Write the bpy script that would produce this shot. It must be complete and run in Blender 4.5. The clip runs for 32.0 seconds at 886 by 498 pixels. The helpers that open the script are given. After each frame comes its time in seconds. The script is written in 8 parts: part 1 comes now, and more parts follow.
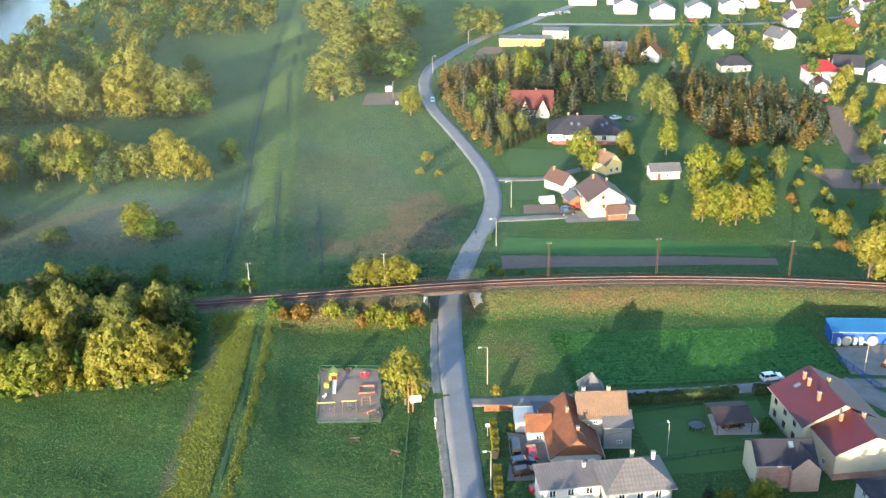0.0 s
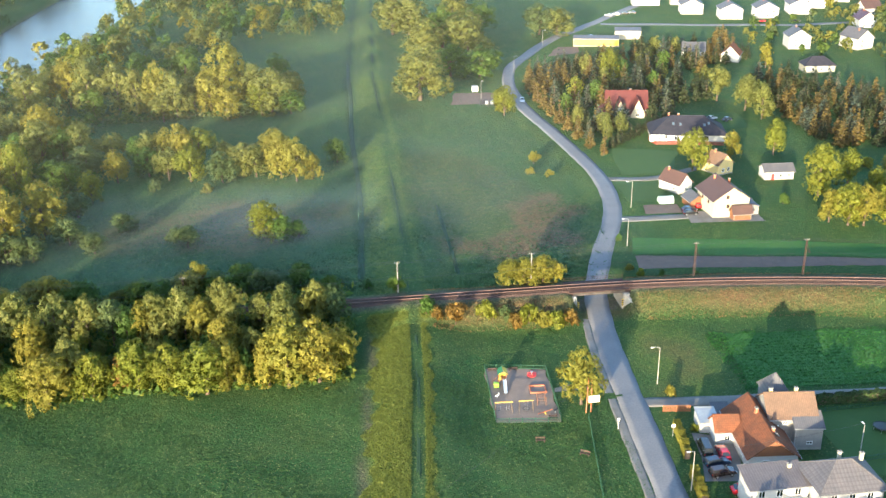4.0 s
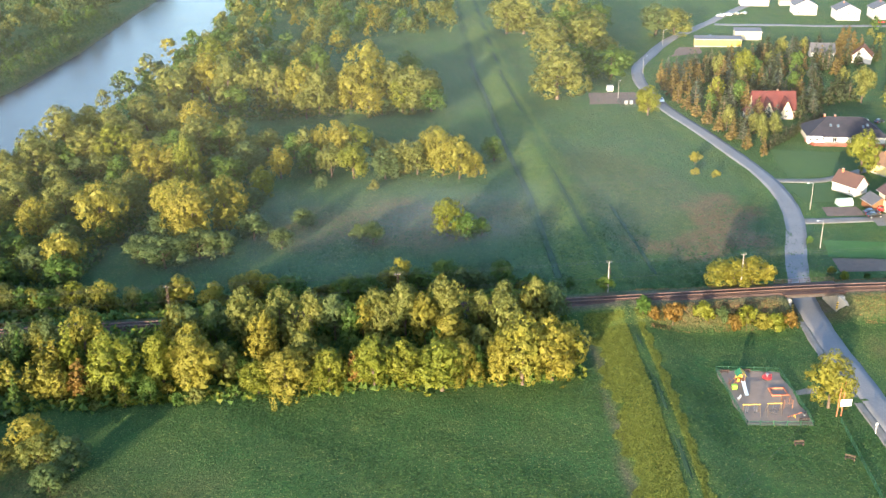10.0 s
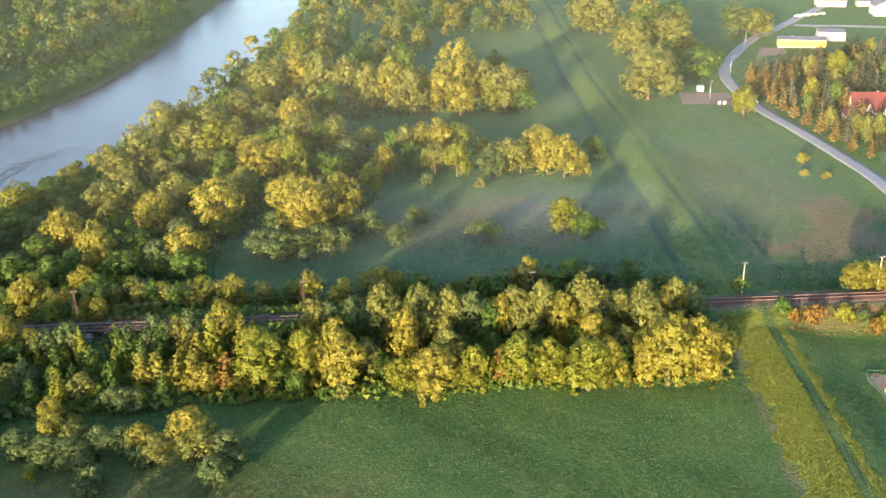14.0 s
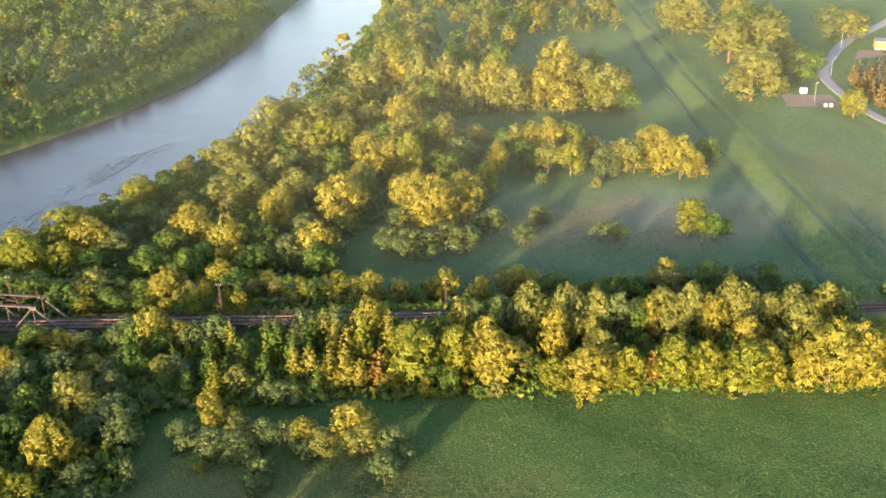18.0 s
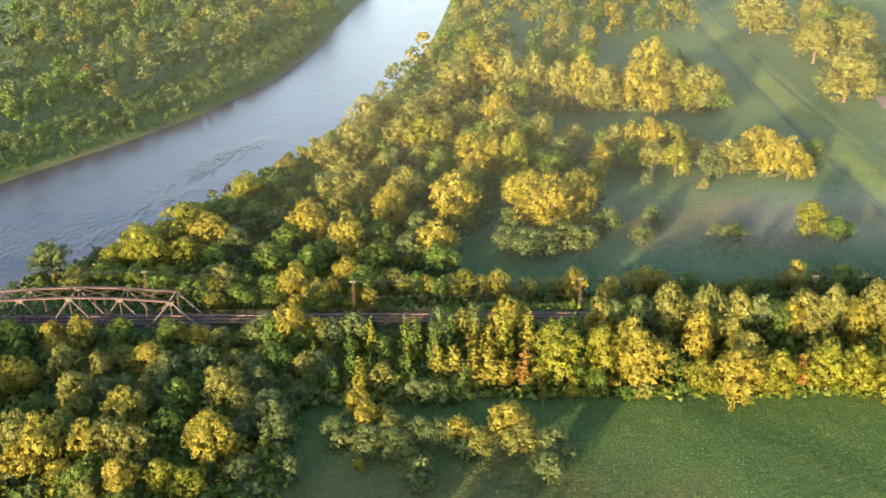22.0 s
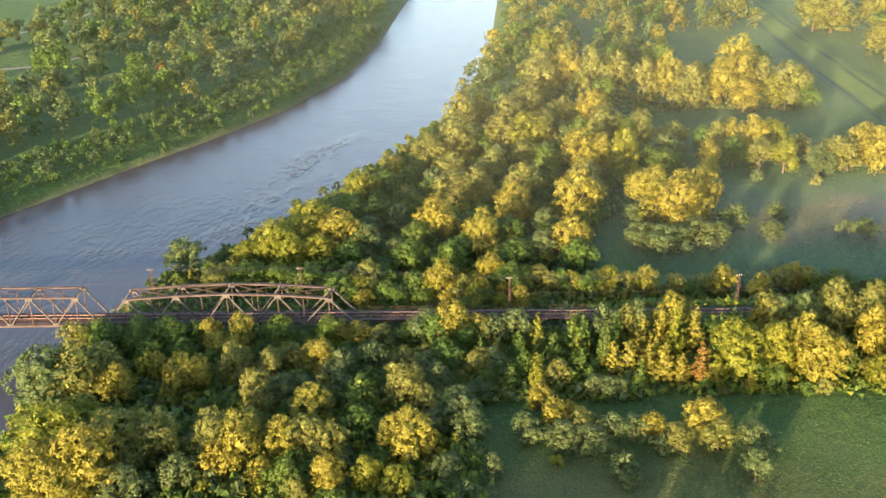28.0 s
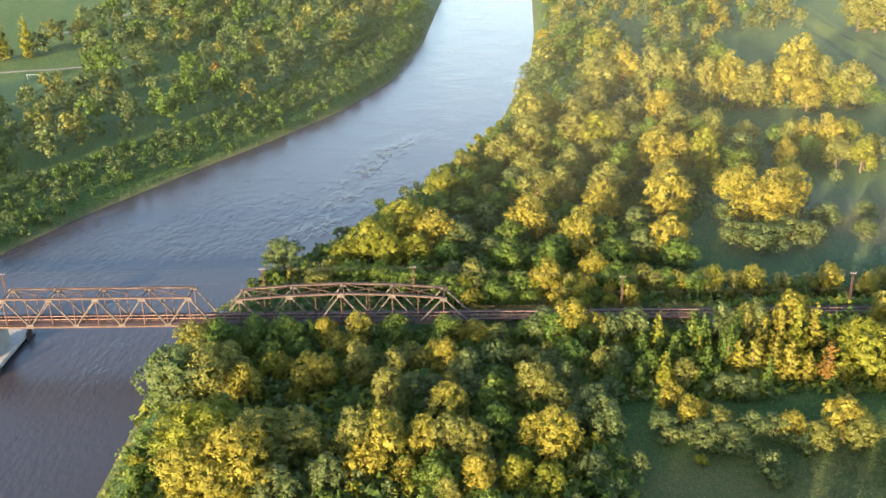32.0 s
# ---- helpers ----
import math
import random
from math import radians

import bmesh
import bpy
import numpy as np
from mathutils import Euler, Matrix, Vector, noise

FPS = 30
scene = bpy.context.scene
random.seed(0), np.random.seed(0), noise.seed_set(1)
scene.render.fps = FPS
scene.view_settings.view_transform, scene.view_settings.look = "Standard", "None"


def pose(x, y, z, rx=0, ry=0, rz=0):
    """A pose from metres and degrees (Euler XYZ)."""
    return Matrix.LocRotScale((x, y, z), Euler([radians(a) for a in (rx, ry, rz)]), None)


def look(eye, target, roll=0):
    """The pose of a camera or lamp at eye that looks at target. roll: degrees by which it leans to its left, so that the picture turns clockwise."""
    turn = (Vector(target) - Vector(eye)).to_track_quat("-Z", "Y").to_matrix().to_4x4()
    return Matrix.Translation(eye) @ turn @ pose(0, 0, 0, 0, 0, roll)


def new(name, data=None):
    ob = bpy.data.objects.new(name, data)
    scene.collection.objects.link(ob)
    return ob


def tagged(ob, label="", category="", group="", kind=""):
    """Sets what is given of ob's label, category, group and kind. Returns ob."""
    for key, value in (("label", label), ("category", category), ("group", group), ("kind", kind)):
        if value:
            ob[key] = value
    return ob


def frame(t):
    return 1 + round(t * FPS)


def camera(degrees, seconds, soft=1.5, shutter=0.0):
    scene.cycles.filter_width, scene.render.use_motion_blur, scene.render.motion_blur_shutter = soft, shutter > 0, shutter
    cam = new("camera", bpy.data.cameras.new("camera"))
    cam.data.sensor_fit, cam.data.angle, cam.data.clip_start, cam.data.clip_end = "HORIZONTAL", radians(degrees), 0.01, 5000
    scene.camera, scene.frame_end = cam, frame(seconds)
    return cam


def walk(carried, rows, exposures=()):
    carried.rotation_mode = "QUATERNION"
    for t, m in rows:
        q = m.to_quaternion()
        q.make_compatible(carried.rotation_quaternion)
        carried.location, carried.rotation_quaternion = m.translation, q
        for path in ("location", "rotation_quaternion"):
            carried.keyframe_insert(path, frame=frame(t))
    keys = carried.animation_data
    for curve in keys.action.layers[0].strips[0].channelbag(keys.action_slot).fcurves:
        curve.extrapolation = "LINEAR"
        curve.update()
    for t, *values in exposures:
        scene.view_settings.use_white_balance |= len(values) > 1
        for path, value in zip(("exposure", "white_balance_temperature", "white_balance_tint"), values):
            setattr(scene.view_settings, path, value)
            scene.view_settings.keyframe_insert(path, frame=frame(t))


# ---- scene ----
cam = camera(48.0, 32.0)
METRES, EYE, TILT, LEAN, TURN = 200.0, 102.5, -23.3, 1.0, -7.5
ROWS = [
    (0.0, 0.0, 0.0, 0.0, 0.0, 0.0, 0.0),
    (0.5, -0.0191, 0.0001, -0.0003, 0.07, 0.01, -0.02),
    (1.0, -0.0385, 0.0003, -0.0006, 0.12, 0.02, -0.03),
    (1.5, -0.0583, 0.0006, -0.0007, 0.15, 0.01, -0.04),
    (2.0, -0.0783, 0.0008, -0.001, 0.19, 0.03, -0.04),
    (2.5, -0.0985, 0.001, -0.0011, 0.28, 0.03, -0.07),
    (3.0, -0.1189, 0.0013, -0.0013, 0.33, 0.02, -0.08),
    (3.5, -0.1391, 0.0015, -0.0014, 0.41, 0.03, -0.11),
    (5.5, -0.216, 0.0007, -0.0016, 0.84, 0.05, -0.28),
    (6.0, -0.2331, 0.0008, -0.0018, 1.01, 0.06, -0.34),
    (6.5, -0.2496, 0.0009, -0.0021, 1.18, 0.06, -0.41),
    (7.0, -0.266, 0.001, -0.0026, 1.36, 0.07, -0.48),
    (7.5, -0.2819, 0.0012, -0.0032, 1.55, 0.08, -0.56),
    (8.0, -0.2974, 0.0015, -0.0038, 1.73, 0.07, -0.62),
    (8.5, -0.3129, 0.0016, -0.0045, 1.92, 0.07, -0.69),
    (9.0, -0.3279, 0.0018, -0.005, 2.12, 0.06, -0.77),
    (9.5, -0.3427, 0.002, -0.0055, 2.33, 0.05, -0.86),
    (10.0, -0.3573, 0.0019, -0.006, 2.54, 0.05, -0.95),
    (10.5, -0.3719, 0.0019, -0.0067, 2.75, 0.06, -1.03),
    (11.0, -0.3865, 0.0019, -0.0073, 2.93, 0.06, -1.12),
    (11.5, -0.4013, 0.0018, -0.008, 3.13, 0.05, -1.21),
    (12.0, -0.4155, 0.0017, -0.0087, 3.36, 0.05, -1.31),
    (12.5, -0.4294, 0.0014, -0.0093, 3.59, 0.04, -1.4),
    (13.0, -0.4437, 0.0013, -0.0101, 3.82, 0.04, -1.5),
    (13.5, -0.4577, 0.001, -0.0109, 4.05, 0.04, -1.58),
    (14.0, -0.4717, 0.0007, -0.0115, 4.28, 0.03, -1.68),
    (14.5, -0.4856, 0.0004, -0.0123, 4.51, 0.02, -1.77),
    (16.5, -0.5416, -0.0019, -0.0149, 5.63, -0.03, -2.29),
    (17.0, -0.5557, -0.0026, -0.0155, 5.92, -0.05, -2.41),
    (17.5, -0.5698, -0.0034, -0.0163, 6.21, -0.07, -2.53),
    (18.0, -0.5838, -0.004, -0.0175, 6.58, -0.06, -2.67),
    (18.5, -0.5981, -0.005, -0.0181, 6.94, -0.08, -2.83),
    (19.0, -0.6124, -0.0061, -0.0189, 7.27, -0.09, -2.94),
    (19.5, -0.627, -0.0073, -0.0198, 7.56, -0.12, -3.07),
    (20.0, -0.6417, -0.0085, -0.0206, 7.84, -0.14, -3.18),
    (20.5, -0.656, -0.0099, -0.0215, 8.09, -0.16, -3.27),
    (21.0, -0.67, -0.0112, -0.0227, 8.24, -0.14, -3.31),
    (21.5, -0.6843, -0.0127, -0.0234, 8.21, -0.16, -3.32),
    (22.0, -0.6988, -0.014, -0.0247, 8.18, -0.14, -3.3),
    (22.5, -0.7132, -0.0156, -0.0256, 8.16, -0.16, -3.28),
    (23.0, -0.7265, -0.017, -0.027, 8.13, -0.15, -3.29),
    (23.5, -0.7407, -0.0186, -0.028, 8.11, -0.16, -3.27),
    (24.0, -0.7549, -0.0201, -0.0293, 8.09, -0.17, -3.26),
    (24.5, -0.7696, -0.0216, -0.0306, 8.06, -0.18, -3.28),
    (25.0, -0.784, -0.023, -0.0317, 8.04, -0.17, -3.25),
    (25.5, -0.7989, -0.0246, -0.0329, 8.0, -0.17, -3.25),
    (27.5, -0.857, -0.0306, -0.0376, 7.91, -0.14, -3.23),
    (28.0, -0.8722, -0.0323, -0.0389, 7.86, -0.13, -3.23),
    (28.5, -0.8875, -0.0339, -0.0403, 7.83, -0.11, -3.21),
    (29.0, -0.9027, -0.0358, -0.0412, 7.81, -0.1, -3.19),
    (29.5, -0.9182, -0.0375, -0.042, 7.77, -0.12, -3.19),
    (30.0, -0.9336, -0.0392, -0.0433, 7.74, -0.1, -3.17),
    (30.5, -0.9493, -0.0409, -0.0443, 7.71, -0.09, -3.17),
    (31.0, -0.9649, -0.0427, -0.0458, 7.69, -0.07, -3.15),
    (31.5, -0.9808, -0.0444, -0.047, 7.66, -0.06, -3.15),
    (32.0, -0.9961, -0.046, -0.0481, 7.65, -0.05, -3.15),
]
walk(cam, [(t, pose(0, 0, EYE, TILT, LEAN, TURN) @ pose(METRES * x, METRES * y, METRES * z, 90 + pitch, roll, yaw)) for t, x, y, z, yaw, pitch, roll in ROWS],
     exposures=[(0.0, 2.32, 5150, 4), (9.0, 2.36, 5250, 8), (20.0, 2.56, 6250, 16), (32.0, 2.58, 6050, 15)])

# ---- world, sun, exposure ----
SUN_ELEV, SUN_AZ = 8.8, 27.0      # degrees above the horizon; sunlight travels that far to the right of straight ahead
sky_world = bpy.data.worlds.new("morning_sky")
scene.world = sky_world
sky_world.use_nodes = True
wt = sky_world.node_tree
sky = wt.nodes.new("ShaderNodeTexSky")
sky.sky_type, sky.sun_disc = "NISHITA", False
sky.sun_elevation, sky.sun_rotation = radians(SUN_ELEV), radians(180 + SUN_AZ)
sky.air_density, sky.dust_density = 1.0, 1.5
wt.links.new(sky.outputs[0], wt.nodes["Background"].inputs[0])
wt.nodes["Background"].inputs[1].default_value = 0.15
sun_data = bpy.data.lights.new("sun", "SUN")
sun_data.energy, sun_data.angle, sun_data.color = 4.3, radians(0.8), (1.0, 0.71, 0.38)
sun_ob = new("sun", sun_data)
_d = Vector((math.sin(radians(SUN_AZ)) * math.cos(radians(SUN_ELEV)), math.cos(radians(SUN_AZ)) * math.cos(radians(SUN_ELEV)), -math.sin(radians(SUN_ELEV))))
sun_ob.matrix_world = look((0, 0, 300), Vector((0, 0, 300)) + _d)


# ---- materials ----
def mat_base(name):
    m = bpy.data.materials.new(name)
    m.use_nodes = True
    nt = m.node_tree
    return m, nt, nt.nodes["Principled BSDF"]


def mixc(nt, fac, a, b, blend="MIX"):
    """A colour mix; fac, a, b are sockets, numbers or colours."""
    n = nt.nodes.new("ShaderNodeMix")
    n.data_type, n.blend_type = "RGBA", blend
    for i, v in ((0, fac), (6, a), (7, b)):
        if hasattr(v, "links"):
            nt.links.new(v, n.inputs[i])
        else:
            n.inputs[i].default_value = v if i == 0 else (*v[:3], 1)
    return n.outputs[2]


def noise_fac(nt, scale, detail=3.0, lo=0.35, hi=0.65, coords="Object", stretch=None, rough=0.55):
    tc = nt.nodes.new("ShaderNodeTexCoord")
    src = tc.outputs[coords]
    if stretch:
        mp = nt.nodes.new("ShaderNodeMapping")
        mp.inputs["Scale"].default_value = stretch
        nt.links.new(src, mp.inputs[0])
        src = mp.outputs[0]
    n = nt.nodes.new("ShaderNodeTexNoise")
    n.inputs["Scale"].default_value, n.inputs["Detail"].default_value, n.inputs["Roughness"].default_value = scale, detail, rough
    nt.links.new(src, n.inputs["Vector"])
    r = nt.nodes.new("ShaderNodeMapRange")
    r.inputs[1].default_value, r.inputs[2].default_value = lo, hi
    nt.links.new(n.outputs["Fac"], r.inputs[0])
    return r.outputs[0]


def bump(nt, bsdf, height, strength=0.4, dist=0.1):
    b = nt.nodes.new("ShaderNodeBump")
    b.inputs["Strength"].default_value, b.inputs["Distance"].default_value = strength, dist
    nt.links.new(height, b.inputs["Height"])
    nt.links.new(b.outputs[0], bsdf.inputs["Normal"])


def surface(name, ca, cb, rough=0.7, scale=0.6, fine=6.0, bumps=0.3, dist=0.05, metal=0.0, spec=0.4, stain=0.25, vary=0.0):
    """Two-scale weathered surface between colours ca and cb, in object space."""
    m, nt, bs = mat_base(name)
    big = noise_fac(nt, scale, 4)
    small = noise_fac(nt, fine, 3)
    col = mixc(nt, big, ca, cb)
    dark = tuple(c * (1 - stain) for c in ca)
    k = nt.nodes.new("ShaderNodeMath")
    k.operation = "MULTIPLY"
    k.inputs[1].default_value = 0.5
    nt.links.new(small, k.inputs[0])
    col = mixc(nt, k.outputs[0], col, dark)
    if vary:
        oi = nt.nodes.new("ShaderNodeObjectInfo")
        hs = nt.nodes.new("ShaderNodeHueSaturation")
        mr = nt.nodes.new("ShaderNodeMapRange")
        mr.inputs[3].default_value, mr.inputs[4].default_value = 1 - vary, 1 + vary
        nt.links.new(oi.outputs["Random"], mr.inputs[0])
        nt.links.new(mr.outputs[0], hs.inputs["Value"])
        nt.links.new(col, hs.inputs["Color"])
        col = hs.outputs[0]
    nt.links.new(col, bs.inputs["Base Color"])
    bs.inputs["Roughness"].default_value, bs.inputs["Metallic"].default_value = rough, metal
    bs.inputs["Specular IOR Level"].default_value = spec
    if bumps:
        bump(nt, bs, small, bumps, dist)
    return m


def ribbed(name, ca, cb, pitch, axis, rough=0.5, depth=0.04, spec=0.4, cross=0.0):
    """Roofing with ribs or tile courses of a pitch in metres along an axis of the object, over a weathered colour."""
    m, nt, bs = mat_base(name)
    col = mixc(nt, noise_fac(nt, 0.5, 5), ca, cb)
    tc = nt.nodes.new("ShaderNodeTexCoord")
    heights = []
    for ax, p in ((axis, pitch), ("Y" if axis == "X" else "X", cross)):
        if not p:
            continue
        w = nt.nodes.new("ShaderNodeTexWave")
        w.wave_type, w.bands_direction, w.wave_profile = "BANDS", ax, "SIN"
        w.inputs["Scale"].default_value = 0.314 / p
        w.inputs["Distortion"].default_value = 0.25
        nt.links.new(tc.outputs["Object"], w.inputs[0])
        heights.append(w.outputs["Fac"])
        mr = nt.nodes.new("ShaderNodeMapRange")
        mr.inputs[1].default_value, mr.inputs[2].default_value, mr.inputs[3].default_value, mr.inputs[4].default_value = 0.0, 0.25, 0.45, 0.0
        nt.links.new(w.outputs["Fac"], mr.inputs[0])
        col = mixc(nt, mr.outputs[0], col, tuple(c * 0.45 for c in ca))
    fine = noise_fac(nt, 2.2, 5, 0.4, 0.7)
    k = nt.nodes.new("ShaderNodeMath")
    k.operation = "MULTIPLY"
    k.inputs[1].default_value = 0.35
    nt.links.new(fine, k.inputs[0])
    col = mixc(nt, k.outputs[0], col, tuple(c * 0.55 for c in cb))
    nt.links.new(col, bs.inputs["Base Color"])
    bs.inputs["Roughness"].default_value = rough
    bs.inputs["Specular IOR Level"].default_value = spec
    bump(nt, bs, heights[0], 0.6, depth)
    return m


def foliage(name, ca, cb, warm=(0.16, 0.12, 0.02), trans=0.4, spread=0.25):
    """Leaves: colour differs from tree to tree and from clump to clump; light shines through."""
    m, nt, bs = mat_base(name)
    oi = nt.nodes.new("ShaderNodeObjectInfo")
    geo = nt.nodes.new("ShaderNodeNewGeometry")
    col = mixc(nt, oi.outputs["Random"], ca, cb)
    isl = nt.nodes.new("ShaderNodeMapRange")
    isl.inputs[3].default_value, isl.inputs[4].default_value = 0.0, spread * 1.6
    nt.links.new(geo.outputs["Random Per Island"], isl.inputs[0])
    col = mixc(nt, isl.outputs[0], col, warm)
    dark = noise_fac(nt, 0.45, 2, 0.35, 0.75)
    k = nt.nodes.new("ShaderNodeMath")
    k.operation = "MULTIPLY"
    k.inputs[1].default_value = 0.4
    nt.links.new(dark, k.inputs[0])
    col = mixc(nt, k.outputs[0], col, tuple(c * 0.62 for c in ca))
    nt.links.new(col, bs.inputs["Base Color"])
    bs.inputs["Roughness"].default_value = 0.6
    bs.inputs["Specular IOR Level"].default_value = 0.25
    tr = nt.nodes.new("ShaderNodeBsdfTranslucent")
    nt.links.new(col, tr.inputs[0])
    mx = nt.nodes.new("ShaderNodeMixShader")
    mx.inputs[0].default_value = trans
    nt.links.new(bs.outputs[0], mx.inputs[1])
    nt.links.new(tr.outputs[0], mx.inputs[2])
    nt.links.new(mx.outputs[0], nt.nodes["Material Output"].inputs[0])
    return m


def grass_material():
    """Meadow: lush, mown, dry and flowering grass by the vertex layers 'dry', 'tall' and 'worn'."""
    m, nt, bs = mat_base("meadow_grass")
    a = {}
    for k in ("dry", "tall", "worn", "rut"):
        n = nt.nodes.new("ShaderNodeAttribute")
        n.attribute_name = k
        a[k] = n.outputs["Fac"]
    big = noise_fac(nt, 0.03, 6, 0.38, 0.62)
    patchy = noise_fac(nt, 0.11, 5, 0.42, 0.60)
    streak = noise_fac(nt, 0.22, 4, 0.42, 0.62, stretch=(1.0, 0.22, 1.0))
    mid = noise_fac(nt, 0.45, 5, 0.35, 0.65)
    fine = noise_fac(nt, 1.7, 6, 0.38, 0.62, rough=0.7)
    lush = mixc(nt, big, (0.036, 0.106, 0.026), (0.062, 0.120, 0.026))
    lush = mixc(nt, patchy, lush, (0.086, 0.126, 0.030))
    half = nt.nodes.new("ShaderNodeMath")
    half.operation = "MULTIPLY"
    half.inputs[1].default_value = 0.6
    nt.links.new(streak, half.inputs[0])
    lush = mixc(nt, half.outputs[0], lush, (0.030, 0.076, 0.021))
    lush = mixc(nt, mid, lush, (0.050, 0.098, 0.025))
    tall = mixc(nt, mid, (0.115, 0.150, 0.024), (0.075, 0.125, 0.024))
    col = mixc(nt, a["tall"], lush, tall)
    dry = mixc(nt, mid, (0.170, 0.092, 0.052), (0.115, 0.098, 0.044))
    col = mixc(nt, a["dry"], col, dry)
    soil = mixc(nt, mid, (0.13, 0.105, 0.08), (0.09, 0.085, 0.05))
    col = mixc(nt, a["worn"], col, soil)
    col = mixc(nt, a["rut"], col, (0.022, 0.050, 0.018))
    k = nt.nodes.new("ShaderNodeMath")
    k.operation = "MULTIPLY"
    k.inputs[1].default_value = 0.5
    nt.links.new(fine, k.inputs[0])
    col = mixc(nt, k.outputs[0], col, (0.016, 0.036, 0.012))
    fl = noise_fac(nt, 3.2, 3, 0.60, 0.68)
    col = mixc(nt, fl, col, (0.20, 0.21, 0.07))
    nt.links.new(col, bs.inputs["Base Color"])
    bs.inputs["Roughness"].default_value = 0.85
    bs.inputs["Specular IOR Level"].default_value = 0.15
    add = nt.nodes.new("ShaderNodeMath")
    add.operation = "ADD"
    nt.links.new(fine, add.inputs[0])
    nt.links.new(mid, add.inputs[1])
    bump(nt, bs, add.outputs[0], 0.9, 0.25)
    return m


def water_material():
    m, nt, bs = mat_base("river_water")
    bs.inputs["Base Color"].default_value = (0.036, 0.033, 0.037, 1)
    bs.inputs["Roughness"].default_value = 0.24
    bs.inputs["IOR"].default_value = 1.333
    bs.inputs["Specular IOR Level"].default_value = 0.32
    w1 = noise_fac(nt, 0.8, 3, 0.2, 0.8, stretch=(1.0, 0.45, 1.0))
    w2 = noise_fac(nt, 0.06, 3, 0.3, 0.7)
    rif = nt.nodes.new("ShaderNodeAttribute")
    rif.attribute_name = "riffle"
    streak = noise_fac(nt, 0.30, 4, 0.45, 0.62, stretch=(1.0, 0.35, 1.0))
    mul, rough_water, add = (nt.nodes.new("ShaderNodeMath") for _ in range(3))
    mul.operation, rough_water.operation, add.operation = "MULTIPLY", "MULTIPLY", "MULTIPLY_ADD"
    nt.links.new(w1, mul.inputs[0])
    nt.links.new(w2, mul.inputs[1])
    nt.links.new(rif.outputs["Fac"], rough_water.inputs[0])
    nt.links.new(streak, rough_water.inputs[1])
    nt.links.new(rough_water.outputs[0], add.inputs[0])
    add.inputs[1].default_value = 3.0
    nt.links.new(mul.outputs[0], add.inputs[2])
    bump(nt, bs, add.outputs[0], 0.6, 0.3)
    return m


GRASS = grass_material()
WATER = water_material()
ASPHALT = surface("worn_asphalt", (0.15, 0.15, 0.16), (0.19, 0.185, 0.19), 0.85, 0.15, 3.0, 0.3, 0.02)
GRAVEL = surface("gravel", (0.18, 0.17, 0.16), (0.13, 0.12, 0.105), 0.9, 0.4, 5.0, 0.6, 0.05)
BALLAST = surface("track_ballast", (0.085, 0.050, 0.038), (0.055, 0.034, 0.028), 0.95, 0.6, 6.0, 0.9, 0.1)
DIRT = surface("bare_earth", (0.15, 0.105, 0.085), (0.115, 0.085, 0.07), 0.95, 0.5, 4.0, 0.8, 0.1)
CROP = surface("young_crop", (0.036, 0.112, 0.014), (0.052, 0.124, 0.017), 0.9, 0.12, 2.6, 0.8, 0.15, stain=0.6)
LAWN = surface("mown_lawn", (0.036, 0.078, 0.012), (0.046, 0.086, 0.014), 0.9, 0.25, 4.0, 0.4, 0.05)
SAND = surface("playground_sand", (0.225, 0.17, 0.135), (0.185, 0.145, 0.115), 0.95, 0.5, 5.0, 0.5, 0.04)
CONCRETE = surface("weathered_concrete", (0.32, 0.30, 0.27), (0.24, 0.22, 0.19), 0.85, 0.5, 4.0, 0.4, 0.03)
RUST = surface("rusty_painted_steel", (0.045, 0.024, 0.019), (0.065, 0.038, 0.03), 0.75, 0.7, 5.0, 0.4, 0.01, 0.2)
PALE_STEEL = surface("weathered_pale_paint", (0.072, 0.064, 0.060), (0.034, 0.027, 0.024), 0.7, 0.8, 5.0, 0.3, 0.01, 0.1)
RAIL = surface("rail_steel", (0.15, 0.085, 0.065), (0.20, 0.13, 0.11), 0.55, 2.0, 8.0, 0.1, 0.005, 0.3)
RUST_CREAM = surface("rust_streaked_cream_paint", (0.042, 0.025, 0.021), (0.072, 0.050, 0.041), 0.75, 0.5, 4.0, 0.3, 0.01, 0.1)
SLEEPER = surface("tarred_sleeper_wood", (0.045, 0.029, 0.024), (0.068, 0.045, 0.037), 0.9, 1.5, 8.0, 0.4, 0.02)
BARK = surface("bark", (0.115, 0.085, 0.06), (0.075, 0.055, 0.04), 0.9, 1.5, 7.0, 0.8, 0.05)
GALV = surface("galvanised_steel", (0.42, 0.42, 0.41), (0.33, 0.33, 0.33), 0.5, 1.0, 6.0, 0.1, 0.01, 0.5)
LEAF = foliage("green_leaves", (0.062, 0.124, 0.021), (0.094, 0.142, 0.021), (0.12, 0.148, 0.021), 0.42, 0.2)
WILLOW = foliage("willow_leaves", (0.132, 0.156, 0.036), (0.162, 0.172, 0.036), (0.205, 0.178, 0.036), 0.42, 0.2)
LIME_LEAF = foliage("fresh_lime_leaves", (0.142, 0.172, 0.016), (0.164, 0.180, 0.016), (0.20, 0.184, 0.018), 0.42, 0.2)
GREY_LEAF = foliage("grey_green_leaves", (0.078, 0.122, 0.042), (0.102, 0.136, 0.044), (0.125, 0.138, 0.042), 0.42, 0.2)
# Gold of sunlit crowns put into the leaf colour; also colours the thuja hedges.
GOLD_LEAF = foliage("golden_and_sunlit_leaves", (0.212, 0.196, 0.024), (0.180, 0.186, 0.024), (0.250, 0.204, 0.028), 0.42, 0.2)
